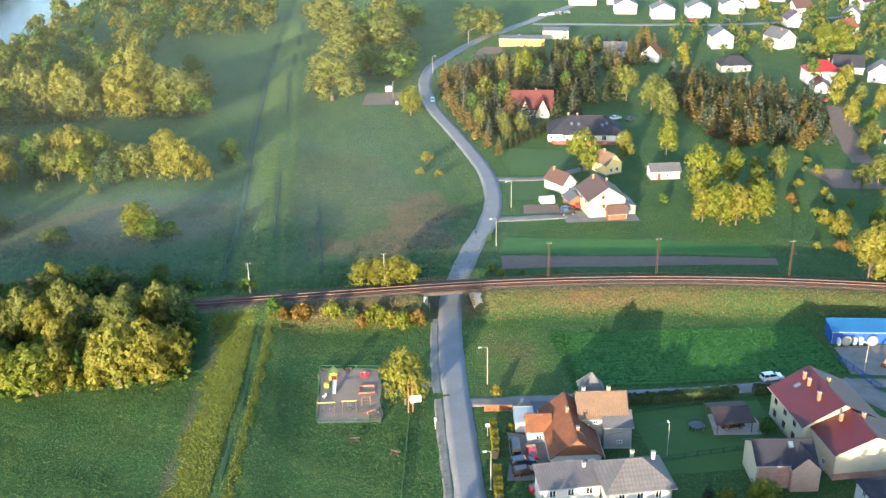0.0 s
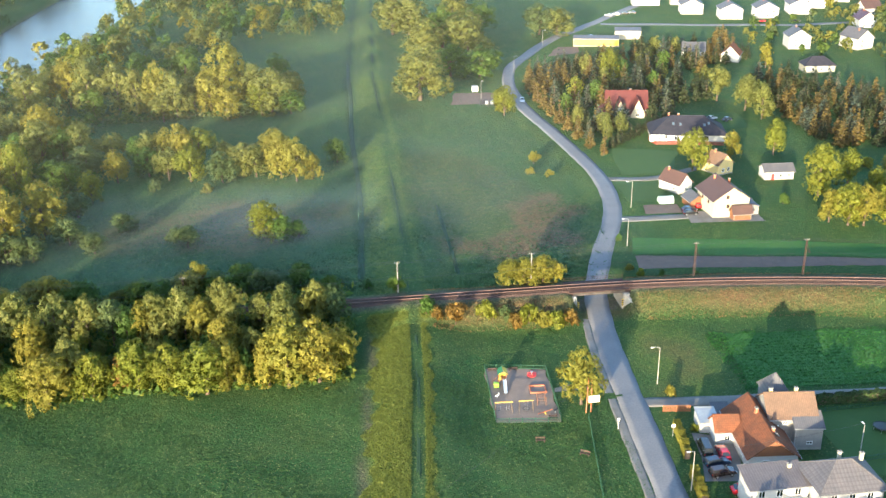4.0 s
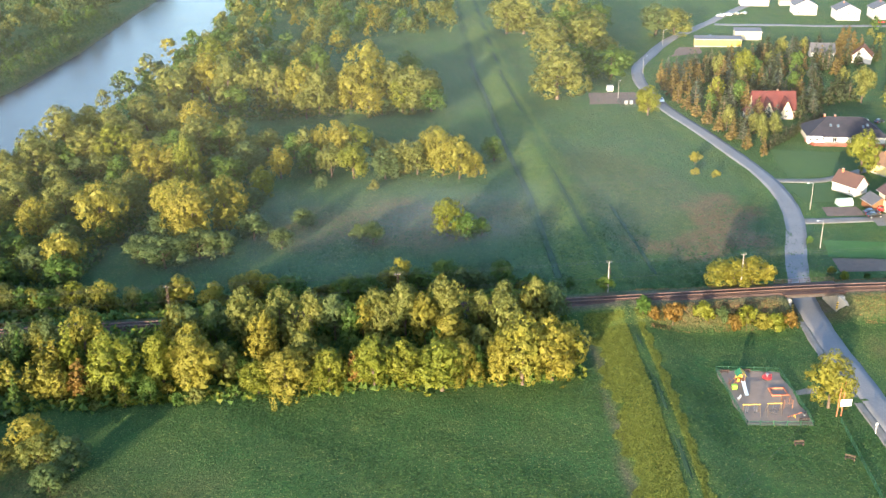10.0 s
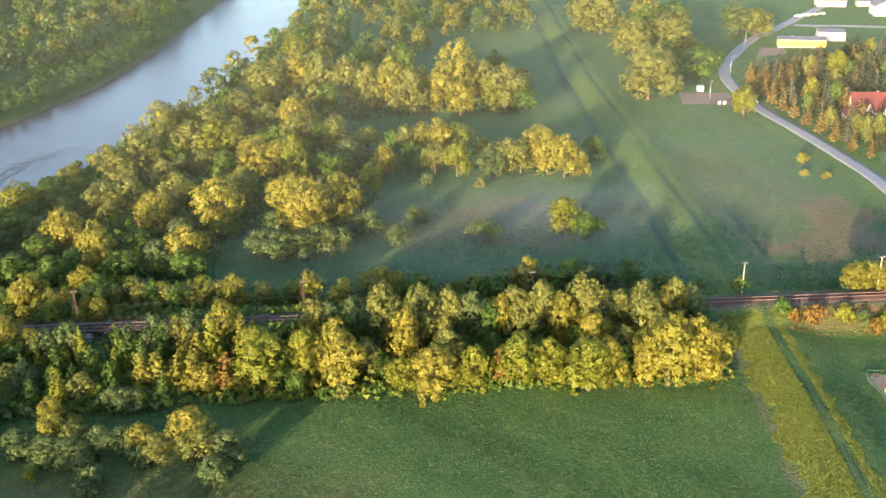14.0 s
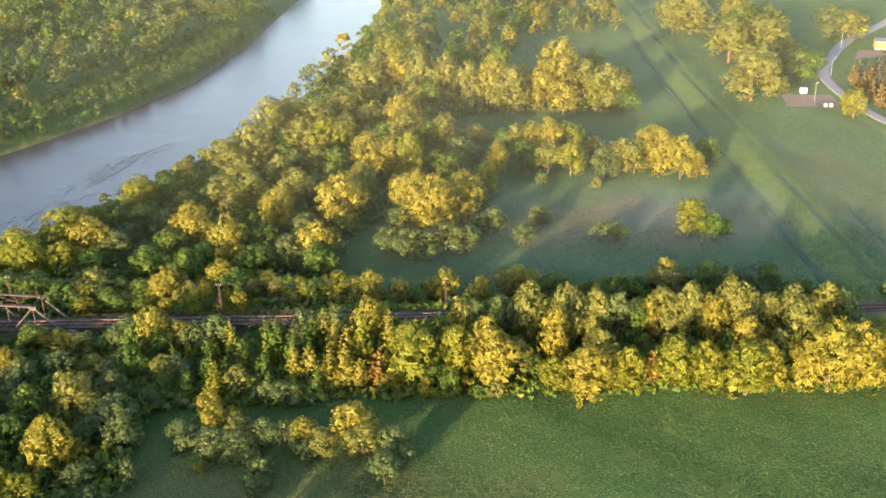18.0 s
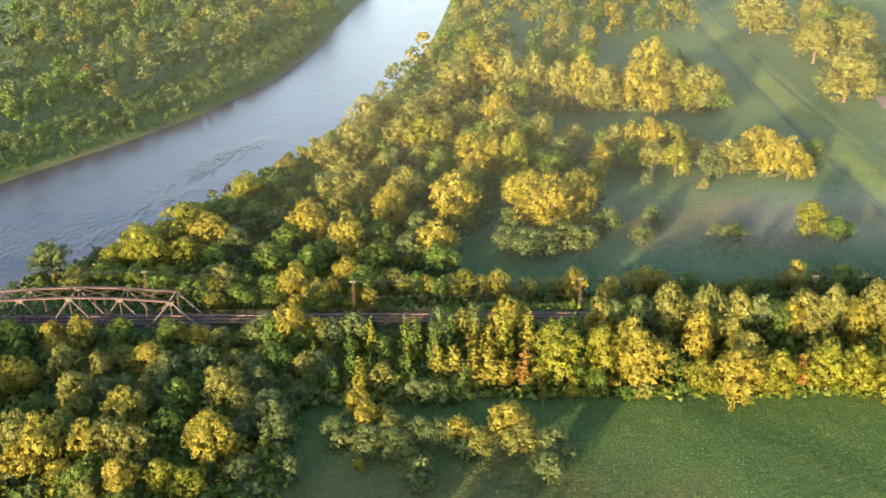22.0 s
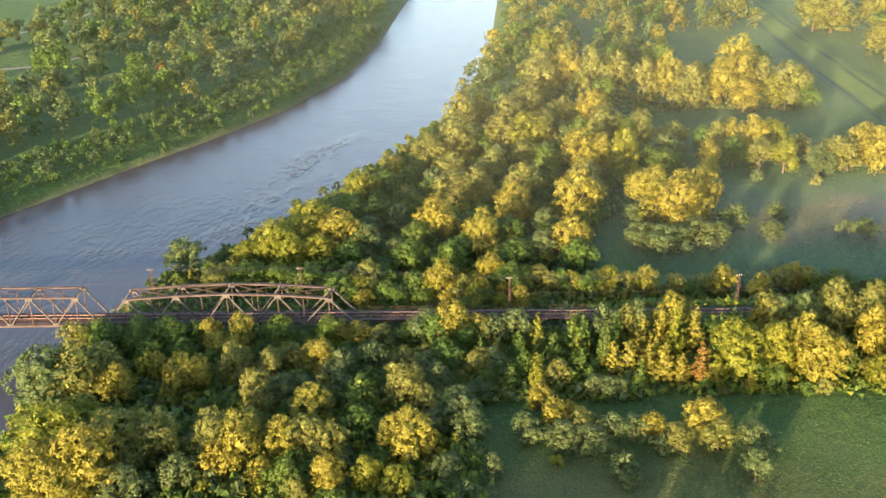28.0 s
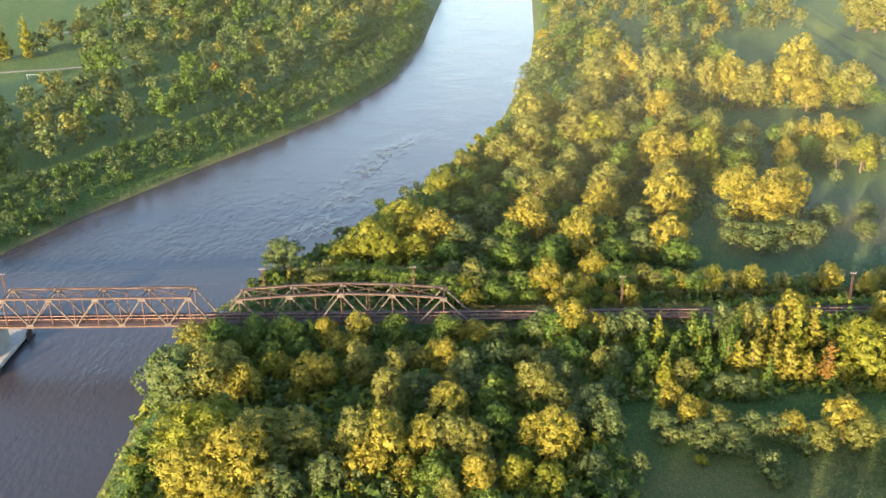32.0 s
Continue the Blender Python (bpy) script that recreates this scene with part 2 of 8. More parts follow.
RUST_LEAF = foliage("coppery_leaves", (0.150, 0.088, 0.016), (0.135, 0.096, 0.016), (0.18, 0.105, 0.018), 0.3, 0.2)
NEEDLE = foliage("spruce_needles", (0.022, 0.036, 0.014), (0.038, 0.048, 0.015), (0.06, 0.055, 0.02), 0.08, 0.15)
# Lit copy of the spruce needles: low sun on the tips, put into the colour.
GOLD_NEEDLE = foliage("sunlit_gold_needles", (0.105, 0.086, 0.020), (0.115, 0.088, 0.020), (0.145, 0.090, 0.026), 0.12, 0.3)
BLUE_NEEDLE = foliage("blue_spruce_needles", (0.042, 0.064, 0.048), (0.060, 0.075, 0.050), (0.085, 0.075, 0.04), 0.08, 0.2)
HEDGE = foliage("clipped_hedge_leaves", (0.028, 0.055, 0.014), (0.04, 0.065, 0.016), (0.06, 0.07, 0.015), 0.15)
DRY_BLADE = foliage("dry_embankment_grass", (0.175, 0.100, 0.045), (0.14, 0.105, 0.035), (0.21, 0.115, 0.05), 0.25, 0.3)


# ---- helpers for meshes ----
def link(name, me, mat, parent=None, label=""):
    ob = new(name, me)
    if mat and not me.materials:
        me.materials.append(mat)
    if parent:
        ob.parent = parent
    if label:
        ob["label"] = label
    return ob


def part(name, bm, mat, parent, label="", smooth=False):
    me = bpy.data.meshes.new(name)
    bm.to_mesh(me)
    bm.free()
    if smooth:
        for p in me.polygons:
            p.use_smooth = True
    return link(name, me, mat, parent, label)


def mesh_of(name, verts, faces):
    me = bpy.data.meshes.new(name)
    me.from_pydata([tuple(v) for v in verts], [], [tuple(f) for f in faces])
    me.update()
    return me


def empty(name, x, y, z=0.0, rz=0.0):
    ob = new(name)
    ob.matrix_basis = pose(x, y, z, 0, 0, rz)
    return ob


def box(bm, x0, y0, z0, x1, y1, z1, m=None, bevel=0.0):
    r = bmesh.ops.create_cube(bm, size=1.0)
    mt = Matrix.Translation(((x0 + x1) / 2, (y0 + y1) / 2, (z0 + z1) / 2)) @ Matrix.Diagonal((abs(x1 - x0), abs(y1 - y0), abs(z1 - z0), 1))
    bmesh.ops.transform(bm, matrix=(m @ mt) if m else mt, verts=r["verts"])
    if bevel:
        es = list({e for v in r["verts"] for e in v.link_edges})
        bmesh.ops.bevel(bm, geom=es, offset=bevel, segments=1, affect="EDGES")
    return bm


def beam(bm, p, q, w, h=None, up=(0, 0, 1)):
    """A bar of section w x h from p to q."""
    p, q = Vector(p), Vector(q)
    h = h or w
    d = (q - p)
    n = d.normalized()
    u = Vector(up)
    if abs(n.dot(u)) > 0.98:
        u = Vector((0, 1, 0))
    s = n.cross(u).normalized()
    u = s.cross(n)
    vs = []
    for e in (p, q):
        for a, b in ((-1, -1), (1, -1), (1, 1), (-1, 1)):
            vs.append(bm.verts.new(e + s * (a * w / 2) + u * (b * h / 2)))
    for f in ((0, 1, 2, 3), (7, 6, 5, 4), (0, 4, 5, 1), (1, 5, 6, 2), (2, 6, 7, 3), (3, 7, 4, 0)):
        bm.faces.new([vs[i] for i in f])
    return bm


def rod(bm, p, q, r0, r1=None, n=6):
    """A tapered round bar from p to q."""
    p, q = Vector(p), Vector(q)
    r1 = r0 if r1 is None else r1
    d = (q - p).normalized()
    s = d.orthogonal().normalized()
    u = d.cross(s)
    rings = []
    for e, r in ((p, r0), (q, r1)):
        rings.append([bm.verts.new(e + (s * math.cos(2 * math.pi * i / n) + u * math.sin(2 * math.pi * i / n)) * r) for i in range(n)])
    for i in range(n):
        bm.faces.new((rings[0][i], rings[0][(i + 1) % n], rings[1][(i + 1) % n], rings[1][i]))
    bm.faces.new(rings[0][::-1])
    bm.faces.new(rings[1])
    return bm


def B():
    return bmesh.new()


# ---- the lie of the land ----
DYKE = ((100, -24.5), (135, -21.3), (170, -17.8), (196, -16.0), (237, -14.8), (318, -13.2), (432, -11.9), (628, -1.8), (900, 20))
BANK_E = ((-200, -205), (60, -238), (120, -256), (154, -261), (185, -261), (212, -262), (247, -245), (263, -235), (313, -210), (348, -195), (388, -182), (468, -166), (560, -157), (680, -150), (1000, -120), (2600, 0))
BANK_W = ((-200, -330), (100, -372), (205, -350), (268, -325), (290, -315), (331, -292), (366, -271), (408, -249), (461, -231), (537, -221), (684, -213), (1000, -190), (2600, -80))
ROAD = ((90, 17.5), (132, 20.2), (153, 21.6), (178, 23.5), (198, 25.9), (212, 28.6), (232, 35.5), (250, 43.0), (264, 47.4), (277, 49.6), (290, 50.6), (304, 50.4), (322, 48.8), (343, 46.6), (362, 44.4), (380, 43.3), (396, 43.4), (412, 44.5), (429, 47.4), (445, 52), (468, 64), (500, 83), (533, 110), (570, 140), (640, 200))
WATER_Z = -4.5


def along(table, v):
    return np.interp(v, [a for a, _ in table], [b for _, b in table])


def rail_y(x):
    return 205.0 - 0.00155 * np.clip(x - 20.0, 0, None) ** 2


def step(v, a, b):
    k = np.clip((v - a) / (b - a), 0, 1)
    return k * k * (3 - 2 * k)


def height(x, y):
    """Ground level in metres."""
    x, y = np.asarray(x, float), np.asarray(y, float)
    z = 0.25 * np.sin(x * 0.05 + 1.3) * np.cos(y * 0.043) + 0.12 * np.sin(x * 0.17 + y * 0.11)
    d = x - along(DYKE, y)
    dyke = (2.1 - 0.5 * step(y, 205, 225)) * np.minimum(1 - step(-d, 1.6, 10.5), 1 - step(d, 1.6, 14.0))
    dyke = dyke - 0.12 * np.exp(-(d / 0.9) ** 2)
    z = z + dyke
    ry = np.abs(y - rail_y(x))
    gap = step(np.abs(x - 26.6), 5.4, 6.4) * step(x, -150, -136)
    emb = 4.05 * (1 - step(ry, 3.2, 10.5)) * gap
    z = np.maximum(z, emb + np.where(ry < 11, z * 0.15, z * step(ry, 8, 14)))
    e, w = along(BANK_E, y), along(BANK_W, y)
    inside = np.minimum(e - x, x - w)
    z = z * (1 - step(inside, -12, 0)) - 6.6 * step(inside, -6.5, 7.0)
    rd = np.abs(x - along(ROAD, y))
    dip = step(rd, 3.5, 8.0) + (1 - step(rd, 3.5, 8.0)) * step(np.abs(y - 205), 14, 34)
    z = np.where((y < 250) & (inside < -60) & (np.abs(x - 26.6) < 12) & (ry < 40), np.where(rd < 8, (1 - (1 - step(rd, 3.5, 6.5)) * 0.9) * z - 0.45 * (1 - dip), z), z)
    return z


def ground_sheet():
    def axis(lo, a, b, hi, s):
        fine = np.arange(a, b, s)
        k = np.cumsum(np.geomspace(s * 1.4, 320, 26))
        left, right = a - k[k < a - lo + 400][::-1], b + k[k < hi - b + 400]
        return np.concatenate([left, fine, right])
    xs, ys = axis(-2600, -400, 236, 2600, 2.0), axis(-1400, 96, 560, 4200, 1.8)
    X, Y = np.meshgrid(xs, ys)
    Z = height(X, Y)
    far = step(np.hypot(X, Y - 300), 450, 900)
    Z = np.where(Z < -1, Z, Z * (1 - far))
    nx, ny = len(xs), len(ys)
    co = np.stack([X, Y, Z], -1).reshape(-1, 3)
    i = np.arange(nx * ny).reshape(ny, nx)
    q = np.stack([i[:-1, :-1], i[:-1, 1:], i[1:, 1:], i[1:, :-1]], -1).reshape(-1, 4)
    me = bpy.data.meshes.new("ground")
    me.vertices.add(len(co))
    me.vertices.foreach_set("co", co.ravel())
    me.loops.add(q.size)
    me.loops.foreach_set("vertex_index", q.ravel())
    me.polygons.add(len(q))
    me.polygons.foreach_set("loop_start", np.arange(0, q.size, 4))
    me.polygons.foreach_set("use_smooth", np.ones(len(q), bool))
    me.update(calc_edges=True)
    d = X - along(DYKE, Y)
    wob = 3 * np.sin(X * 0.21 + Y * 0.13) + 2 * np.sin(Y * 0.37 - X * 0.3)
    tall = (1 - step(np.abs(d + 5.0 + 0.2 * wob), 3.2, 5.0)) * (1 - step(Y, 225, 260) * 0.3) + (1 - step(np.abs(d - 2.4), 0.5, 1.2)) * 0.8
    tall = tall + 0.55 * (1 - step(np.hypot((X - 36) / 9, (Y - 178) / 18), 0.7, 1.1))
    rdx = along(ROAD, Y) - X
    tall = tall + 0.5 * (1 - step(np.abs(rdx - 6.0 + 0.2 * wob), 1.6, 3.6)) * step(Y, 218, 230) * (1 - step(Y, 470, 520))

    def spot(cx, cy, rx, ry):
        return 1 - step(np.hypot((X - cx + wob) / rx, (Y - cy + wob) / ry), 0.45, 1.1)
    dry = 0.95 * spot(26, 255, 12, 28) + 0.85 * spot(10, 243, 24, 10) + 0.7 * spot(-62, 268, 46, 24) + 0.3 * spot(5, 290, 22, 50)
    ryd = np.abs(Y - rail_y(X))
    patchy = np.clip(0.55 + 0.45 * np.sin(X * 0.11 + 1.0) + 0.3 * np.sin(X * 0.31 + Y * 0.4), 0, 1)
    dry = dry + (0.35 + 0.55 * patchy) * step(X, -30, 0) * (1 - step(X, 78, 100) * 0.6) * (1 - step(ryd, 7.0, 9.5)) * step(ryd, 2.5, 3.5)
    dry = dry + 0.4 * spot(-145, 140, 55, 26) + 0.4 * spot(36, 178, 8, 14)
    worn = (1 - step(np.abs(d + 9.6), 0.4, 1.3)) * 0.75 * (1 - step(Y, 190, 200))
    rut = (1 - step(np.abs(d), 0.2, 0.9)) * 0.85 + (1 - step(np.abs(np.abs(d + 11.0) - 0.7), 0.3, 1.0)) * 0.75 * step(Y, 215, 240)
    rut = rut + (1 - step(np.abs(d - 13 + 0.02 * (Y - 230)), 0.5, 1.4)) * 0.4 * step(Y, 222, 235) * (1 - step(Y, 270, 300))
    worn = worn + (1 - step(ryd, 2.6, 4.2)) * step(X, -150, -140)
    e, w = along(BANK_E, Y), along(BANK_W, Y)
    worn = worn + 0.6 * step(np.minimum(e - X, X - w), -0.8, 1.5)
    for name, v in (("dry", dry), ("tall", tall), ("worn", worn), ("rut", rut)):
        at = me.attributes.new(name, "FLOAT", "POINT")
        at.data.foreach_set("value", np.clip(v, 0, 1).ravel().astype(np.float32))
    return tagged(link("ground", me, GRASS), "green riverside meadow ground with a grassy flood dyke and a rail embankment", "ground", kind="structure")


ground_sheet()


def ribbon(name, pts, widths, mat, label, category, lift=0.05, sub=2.5, level=None, thick=0.12):
    """A strip along pts (x, y), draped on the ground, with its edges turned down; widths: left and right of the line."""
    P = [Vector((*p, 0)) for p in pts]
    line = []
    for i in range(len(P) - 1):
        p0, p1, p2, p3 = P[max(i - 1, 0)], P[i], P[i + 1], P[min(i + 2, len(P) - 1)]
        n = max(1, int((p2 - p1).length / sub))
        for k in range(n):
            u = k / n
            line.append(0.5 * ((2 * p1) + (p2 - p0) * u + (2 * p0 - 5 * p1 + 4 * p2 - p3) * u * u + (3 * p1 - p0 - 3 * p2 + p3) * u ** 3))
    line.append(P[-1])
    vs, fs = [], []
    for i, p in enumerate(line):
        t = (line[min(i + 1, len(line) - 1)] - line[max(i - 1, 0)]).normalized()
        s = Vector((t.y, -t.x, 0))
        wob = 0.08 * math.sin(i * 1.7) + 0.06 * math.sin(i * 0.61)
        row = []
        cross = (-widths[0] - wob, -widths[0] - wob, -widths[0] / 2, 0, widths[1] / 2, widths[1] + wob, widths[1] + wob)
        for j, c in enumerate(cross):
            q = p + s * c
            z = level if level is not None else float(height(q.x, q.y))
            row.append([q.x, q.y, z])
        top = max(r[2] for r in row[2:5])
        for j, r in enumerate(row):
            zz = max(r[2], top - 0.06) + lift if level is None else r[2] + lift
            if j in (0, 6):
                zz -= thick + 0.25
            vs.append((r[0], r[1], zz))
        if i:
            b = (i - 1) * 7
            fs += [(b + j, b + j + 1, b + j + 8, b + j + 7) for j in range(6)]
    me = mesh_of(name, vs, fs)
    for p in me.polygons:
        p.use_smooth = abs(p.normal.z) > 0.7
    return tagged(link(name, me, mat), label, category, kind="structure")


# river
def river():
    ys = np.concatenate([np.arange(-200, 560, 4.0), np.linspace(570, 700, 10), np.linspace(740, 2600, 12)])
    n = 24
    u = np.linspace(0, 1, n + 1)
    a, b = along(BANK_W, ys) - 5, along(BANK_E, ys) + 5
    X = a[:, None] + (b - a)[:, None] * u[None]
    Y = np.repeat(ys[:, None], n + 1, axis=1)
    i = np.arange(X.size).reshape(X.shape)
    me = mesh_of("river_water", np.stack([X, Y, np.full_like(X, WATER_Z)], -1).reshape(-1, 3), np.stack([i[:-1, :-1], i[:-1, 1:], i[1:, 1:], i[1:, :-1]], -1).reshape(-1, 4))
    rif = np.zeros_like(X)
    for cx, cy, ln, wd in ((-225, 350, 20, 4), (-230, 330, 14, 3), (-237, 303, 10, 3), (-241, 278, 9, 3.5)):
        dx, dy = X - cx, Y - cy
        along_bank, across = (dx * 0.45 + dy * 0.89), (dx * 0.89 - dy * 0.45)
        rif = np.maximum(rif, np.exp(-(along_bank / ln) ** 2 - (across / wd) ** 2))
    at = me.attributes.new("riffle", "FLOAT", "POINT")
    at.data.foreach_set("value", rif.ravel().astype(np.float32))
    return tagged(link("river_water", me, WATER), "calm grey river water with faint ripples and sky reflections", "water", kind="structure")


river()
road = ribbon("road", [(x, y) for y, x in ROAD], (2.65, 2.65), ASPHALT, "worn grey asphalt village road winding past the underpass", "road", 0.06)
ribbon("road_shoulder", [(x - 3.55, y) for y, x in ROAD[:5]], (0.9, 0.9), GRAVEL, "pale gravel shoulder beside the asphalt road", "road", 0.04)
ribbon("side_street", [(24, 161.6), (32, 161), (45, 160), (60, 159.4), (80, 158.6), (97, 157.3), (130, 151)], (1.6, 1.6), GRAVEL, "narrow worn side street of pale tarmac", "road", 0.05)
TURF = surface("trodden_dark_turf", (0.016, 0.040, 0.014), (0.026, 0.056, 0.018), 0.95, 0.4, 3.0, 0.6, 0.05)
for y0, y1 in ((108, 193), (216, 640)):
    ribbon("dyke_path", [(float(along(DYKE, y)), y) for y in np.arange(y0, y1, 12.0)], (0.32, 0.32), TURF, "narrow trodden line of dark turf along the dyke", "path", 0.05)
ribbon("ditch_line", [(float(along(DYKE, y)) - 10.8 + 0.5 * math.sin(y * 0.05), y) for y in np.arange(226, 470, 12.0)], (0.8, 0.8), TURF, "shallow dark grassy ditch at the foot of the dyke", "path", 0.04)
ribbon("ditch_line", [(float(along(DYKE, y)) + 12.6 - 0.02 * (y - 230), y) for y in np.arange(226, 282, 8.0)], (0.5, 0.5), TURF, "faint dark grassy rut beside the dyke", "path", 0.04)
ribbon("lane", [(51, 288.6), (58, 287.6), (67, 287), (78, 291), (88, 296)], (1.7, 1.7), GRAVEL, "pale gravel lane to the farm houses", "road", 0.05)
ribbon("driveway", [(47, 254.6), (54, 254), (62, 253.4), (70, 252.6)], (1.9, 1.9), GRAVEL, "grey paved driveway with parked cars", "driveway", 0.05)
ribbon("yard_street", [(97, 157.3), (103, 148), (112, 128), (118, 100)], (3.0, 3.0), GRAVEL, "grey concrete yard street past the red-roofed house", "road", 0.05)


def patch(name, corners, mat, label, category, lift=0.05, step_m=3.0):
    """A draped quadrilateral piece of ground, with uneven edges."""
    a, b, c, d = [Vector((*p, 0)) for p in corners]
    nu, nv = max(2, int((b - a).length / step_m)), max(2, int((d - a).length / step_m))
    vs, fs = [], []
    for j in range(nv + 1):
        for i in range(nu + 1):
            u, v = i / nu, j / nv
            p = a.lerp(b, u).lerp(d.lerp(c, u), v)
            if i in (0, nu) or j in (0, nv):
                p = p + Vector((0.35 * math.sin(i * 2.3 + j), 0.35 * math.sin(j * 1.9 + i * 3.1), 0))
            vs.append((p.x, p.y, float(height(p.x, p.y)) + lift))
    for j in range(nv):
        for i in range(nu):
            k = j * (nu + 1) + i
            fs.append((k, k + 1, k + nu + 2, k + nu + 1))
    return tagged(link(name, mesh_of(name, vs, fs), mat), label, category, kind="structure")


patch("crop_field", [(46, 163.5), (101, 161), (101, 181), (50, 186)], CROP, "dark green field of young crops in fine rows", "field")
patch("ploughed_strip", [(42, 221), (110, 212.5), (111, 216.5), (43, 229)], DIRT, "narrow strip of brown ploughed earth", "field")
patch("green_strip", [(43, 230), (111, 217.5), (111, 226), (46, 241)], CROP, "pale green strip of sprouting crops", "field", 0.04)


# ---- trees ----
def directions(rng, n, up=0.25):
    v = rng.normal(size=(n, 3))
    v[:, 2] += up
    return v / np.linalg.norm(v, axis=1)[:, None]


def crown_mesh(name, seed, shape, R, H, base, puffs, leaves, leaf, mat):
    """A crown of several billows at different heights, set with tufts of small bent leaf sprays; puffs: tufts in all."""
    rng = np.random.default_rng(seed)
    if shape == "cone":
        k = max(26, puffs // 3)
        h = np.linspace(0.08, 0.97, k)
        a = np.arange(k) * 2.4 + rng.uniform(0, 0.8, k)
        reach = R * (1 - h) * rng.uniform(0.5, 0.72, k)
        C = np.stack([np.cos(a) * reach, np.sin(a) * reach, H * h], 1)
        rad = np.stack([R * (0.10 + 0.30 * (1 - h))] * 2 + [R * (0.10 + 0.20 * (1 - h))], 1)
    else:
        k = {"round": 11, "tall": 15}.get(shape, 8) + int(rng.integers(0, 3))
        u = np.sqrt((np.arange(k) + 0.3) / k)
        a = np.arange(k) * 2.4 + rng.uniform(0, 1.2, k)
        wide = R * rng.uniform(0.36, 0.52, k)
        if shape == "tall":
            h = rng.permutation(np.linspace(0.14, 0.86, k))
            wide = R * (0.66 - 0.44 * h) * rng.uniform(0.8, 1.15, k)
            reach = np.maximum(R * (1.02 - 0.8 * h) - wide, 0) * rng.uniform(0.4, 1.0, k)
            high = wide * rng.uniform(1.5, 2.1, k)
            z = H * h
        else:
            reach = np.maximum(1.06 * R - wide, 0) * u * rng.uniform(0.88, 1.1, k)
            high = wide * rng.uniform(0.95, 1.45, k) * min(1.35, H / (2.2 * R))
            z = H * (1.0 - 0.36 * (reach / R) ** 1.6 - rng.uniform(0.0, 0.12, k)) - high
            z[0] = H - high[0]
            low = rng.choice(k, k // 2, replace=False)
            low = low[low > 2]
            z[low] = H * rng.uniform(0.22, 0.42, len(low))
        C = np.stack([np.cos(a) * reach, np.sin(a) * reach, np.maximum(z, high * 0.75)], 1)
        rad = np.stack([wide, wide, high], 1)
    # tufts on the billows, then leaves on the tufts
    area = rad[:, 0] * rad[:, 2]
    pick = rng.choice(len(C), puffs, p=area / area.sum())
    d = directions(rng, puffs, 0.3)
    tuft = C[pick] + d * rad[pick] * rng.uniform(0.72, 0.98, (puffs, 1))
    inside = np.min(np.linalg.norm((tuft[:, None] - C[None]) / rad[None], axis=2) + 9.0 * (np.arange(len(C))[None] == pick[:, None]), axis=1)
    ok = (inside > 0.72) & (tuft[:, 2] > 0.1)
    tuft, d, pick = tuft[ok], d[ok], pick[ok]
    out = d / rad[pick]
    out /= np.linalg.norm(out, axis=1)[:, None]
    size = rad[pick][:, 0] * rng.uniform(0.17, 0.36, len(pick))
    j = rng.choice(len(tuft), leaves, p=size ** 1.6 / (size ** 1.6).sum())
    n = directions(rng, leaves, 0.25)
    flip = (n * out[j]).sum(1) < -0.3
    n[flip] *= -1
    pos = tuft[j] + n * size[j][:, None] * (0.55 + 0.55 * rng.random((leaves, 1)))
    pos[:, 2] = 0.25 + np.abs(pos[:, 2] - 0.25)
    nn = n * 0.7 + out[j] * 0.5 + rng.normal(size=(leaves, 3)) * 0.4
    nn /= np.linalg.norm(nn, axis=1)[:, None]
    t = np.cross(nn, rng.normal(size=(leaves, 3)))
    t /= np.linalg.norm(t, axis=1)[:, None]
    b = np.cross(nn, t)
    s = leaf * rng.uniform(0.5, 1.3, (leaves, 1))
    w = rng.uniform(0.55, 1.0, (leaves, 1))
    q = np.stack([pos - t * s * 0.62 - b * s * 0.45 * w, pos + t * s * 0.75 - nn * s * 0.12, pos - t * s * 0.45 + b * s * 0.7 * w - nn * s * 0.1], 1).reshape(-1, 3)
    soft = n * 0.55 + out[j] * 0.7 + rng.normal(size=(leaves, 3)) * 0.3
    soft = np.repeat(soft / np.linalg.norm(soft, axis=1)[:, None], 3, axis=0)
    # larger sprays inside keep the billows from being seen through
    inner = 240
    g = rng.choice(len(C), inner, p=area / area.sum())
    v = directions(rng, inner, 0.1)
    cp = C[g] + v * rad[g] * rng.uniform(0.25, 0.5, (inner, 1))
    nn = v + rng.normal(size=(inner, 3)) * 0.5
    nn /= np.linalg.norm(nn, axis=1)[:, None]
    t = np.cross(nn, rng.normal(size=(inner, 3)))
    t /= np.linalg.norm(t, axis=1)[:, None]
    b = np.cross(nn, t)
    s = rad[g][:, :1] * rng.uniform(0.35, 0.55, (inner, 1))
    core = np.stack([cp - t * s * 0.6 - b * s * 0.5, cp + t * s * 0.7, cp - t * s * 0.45 + b * s * 0.65], 1).reshape(-1, 3)
    V, N = np.concatenate([q, core]), np.concatenate([soft, np.repeat(nn, 3, axis=0)])
    V[:, 2] = np.maximum(V[:, 2], 0.05)
    me = leaf_mesh(name, V, np.arange(len(V)).reshape(-1, 3), N)
    me.materials.append(mat)
    return me, C * np.array([0.8, 0.8, 0.95]), rad[:, 0]


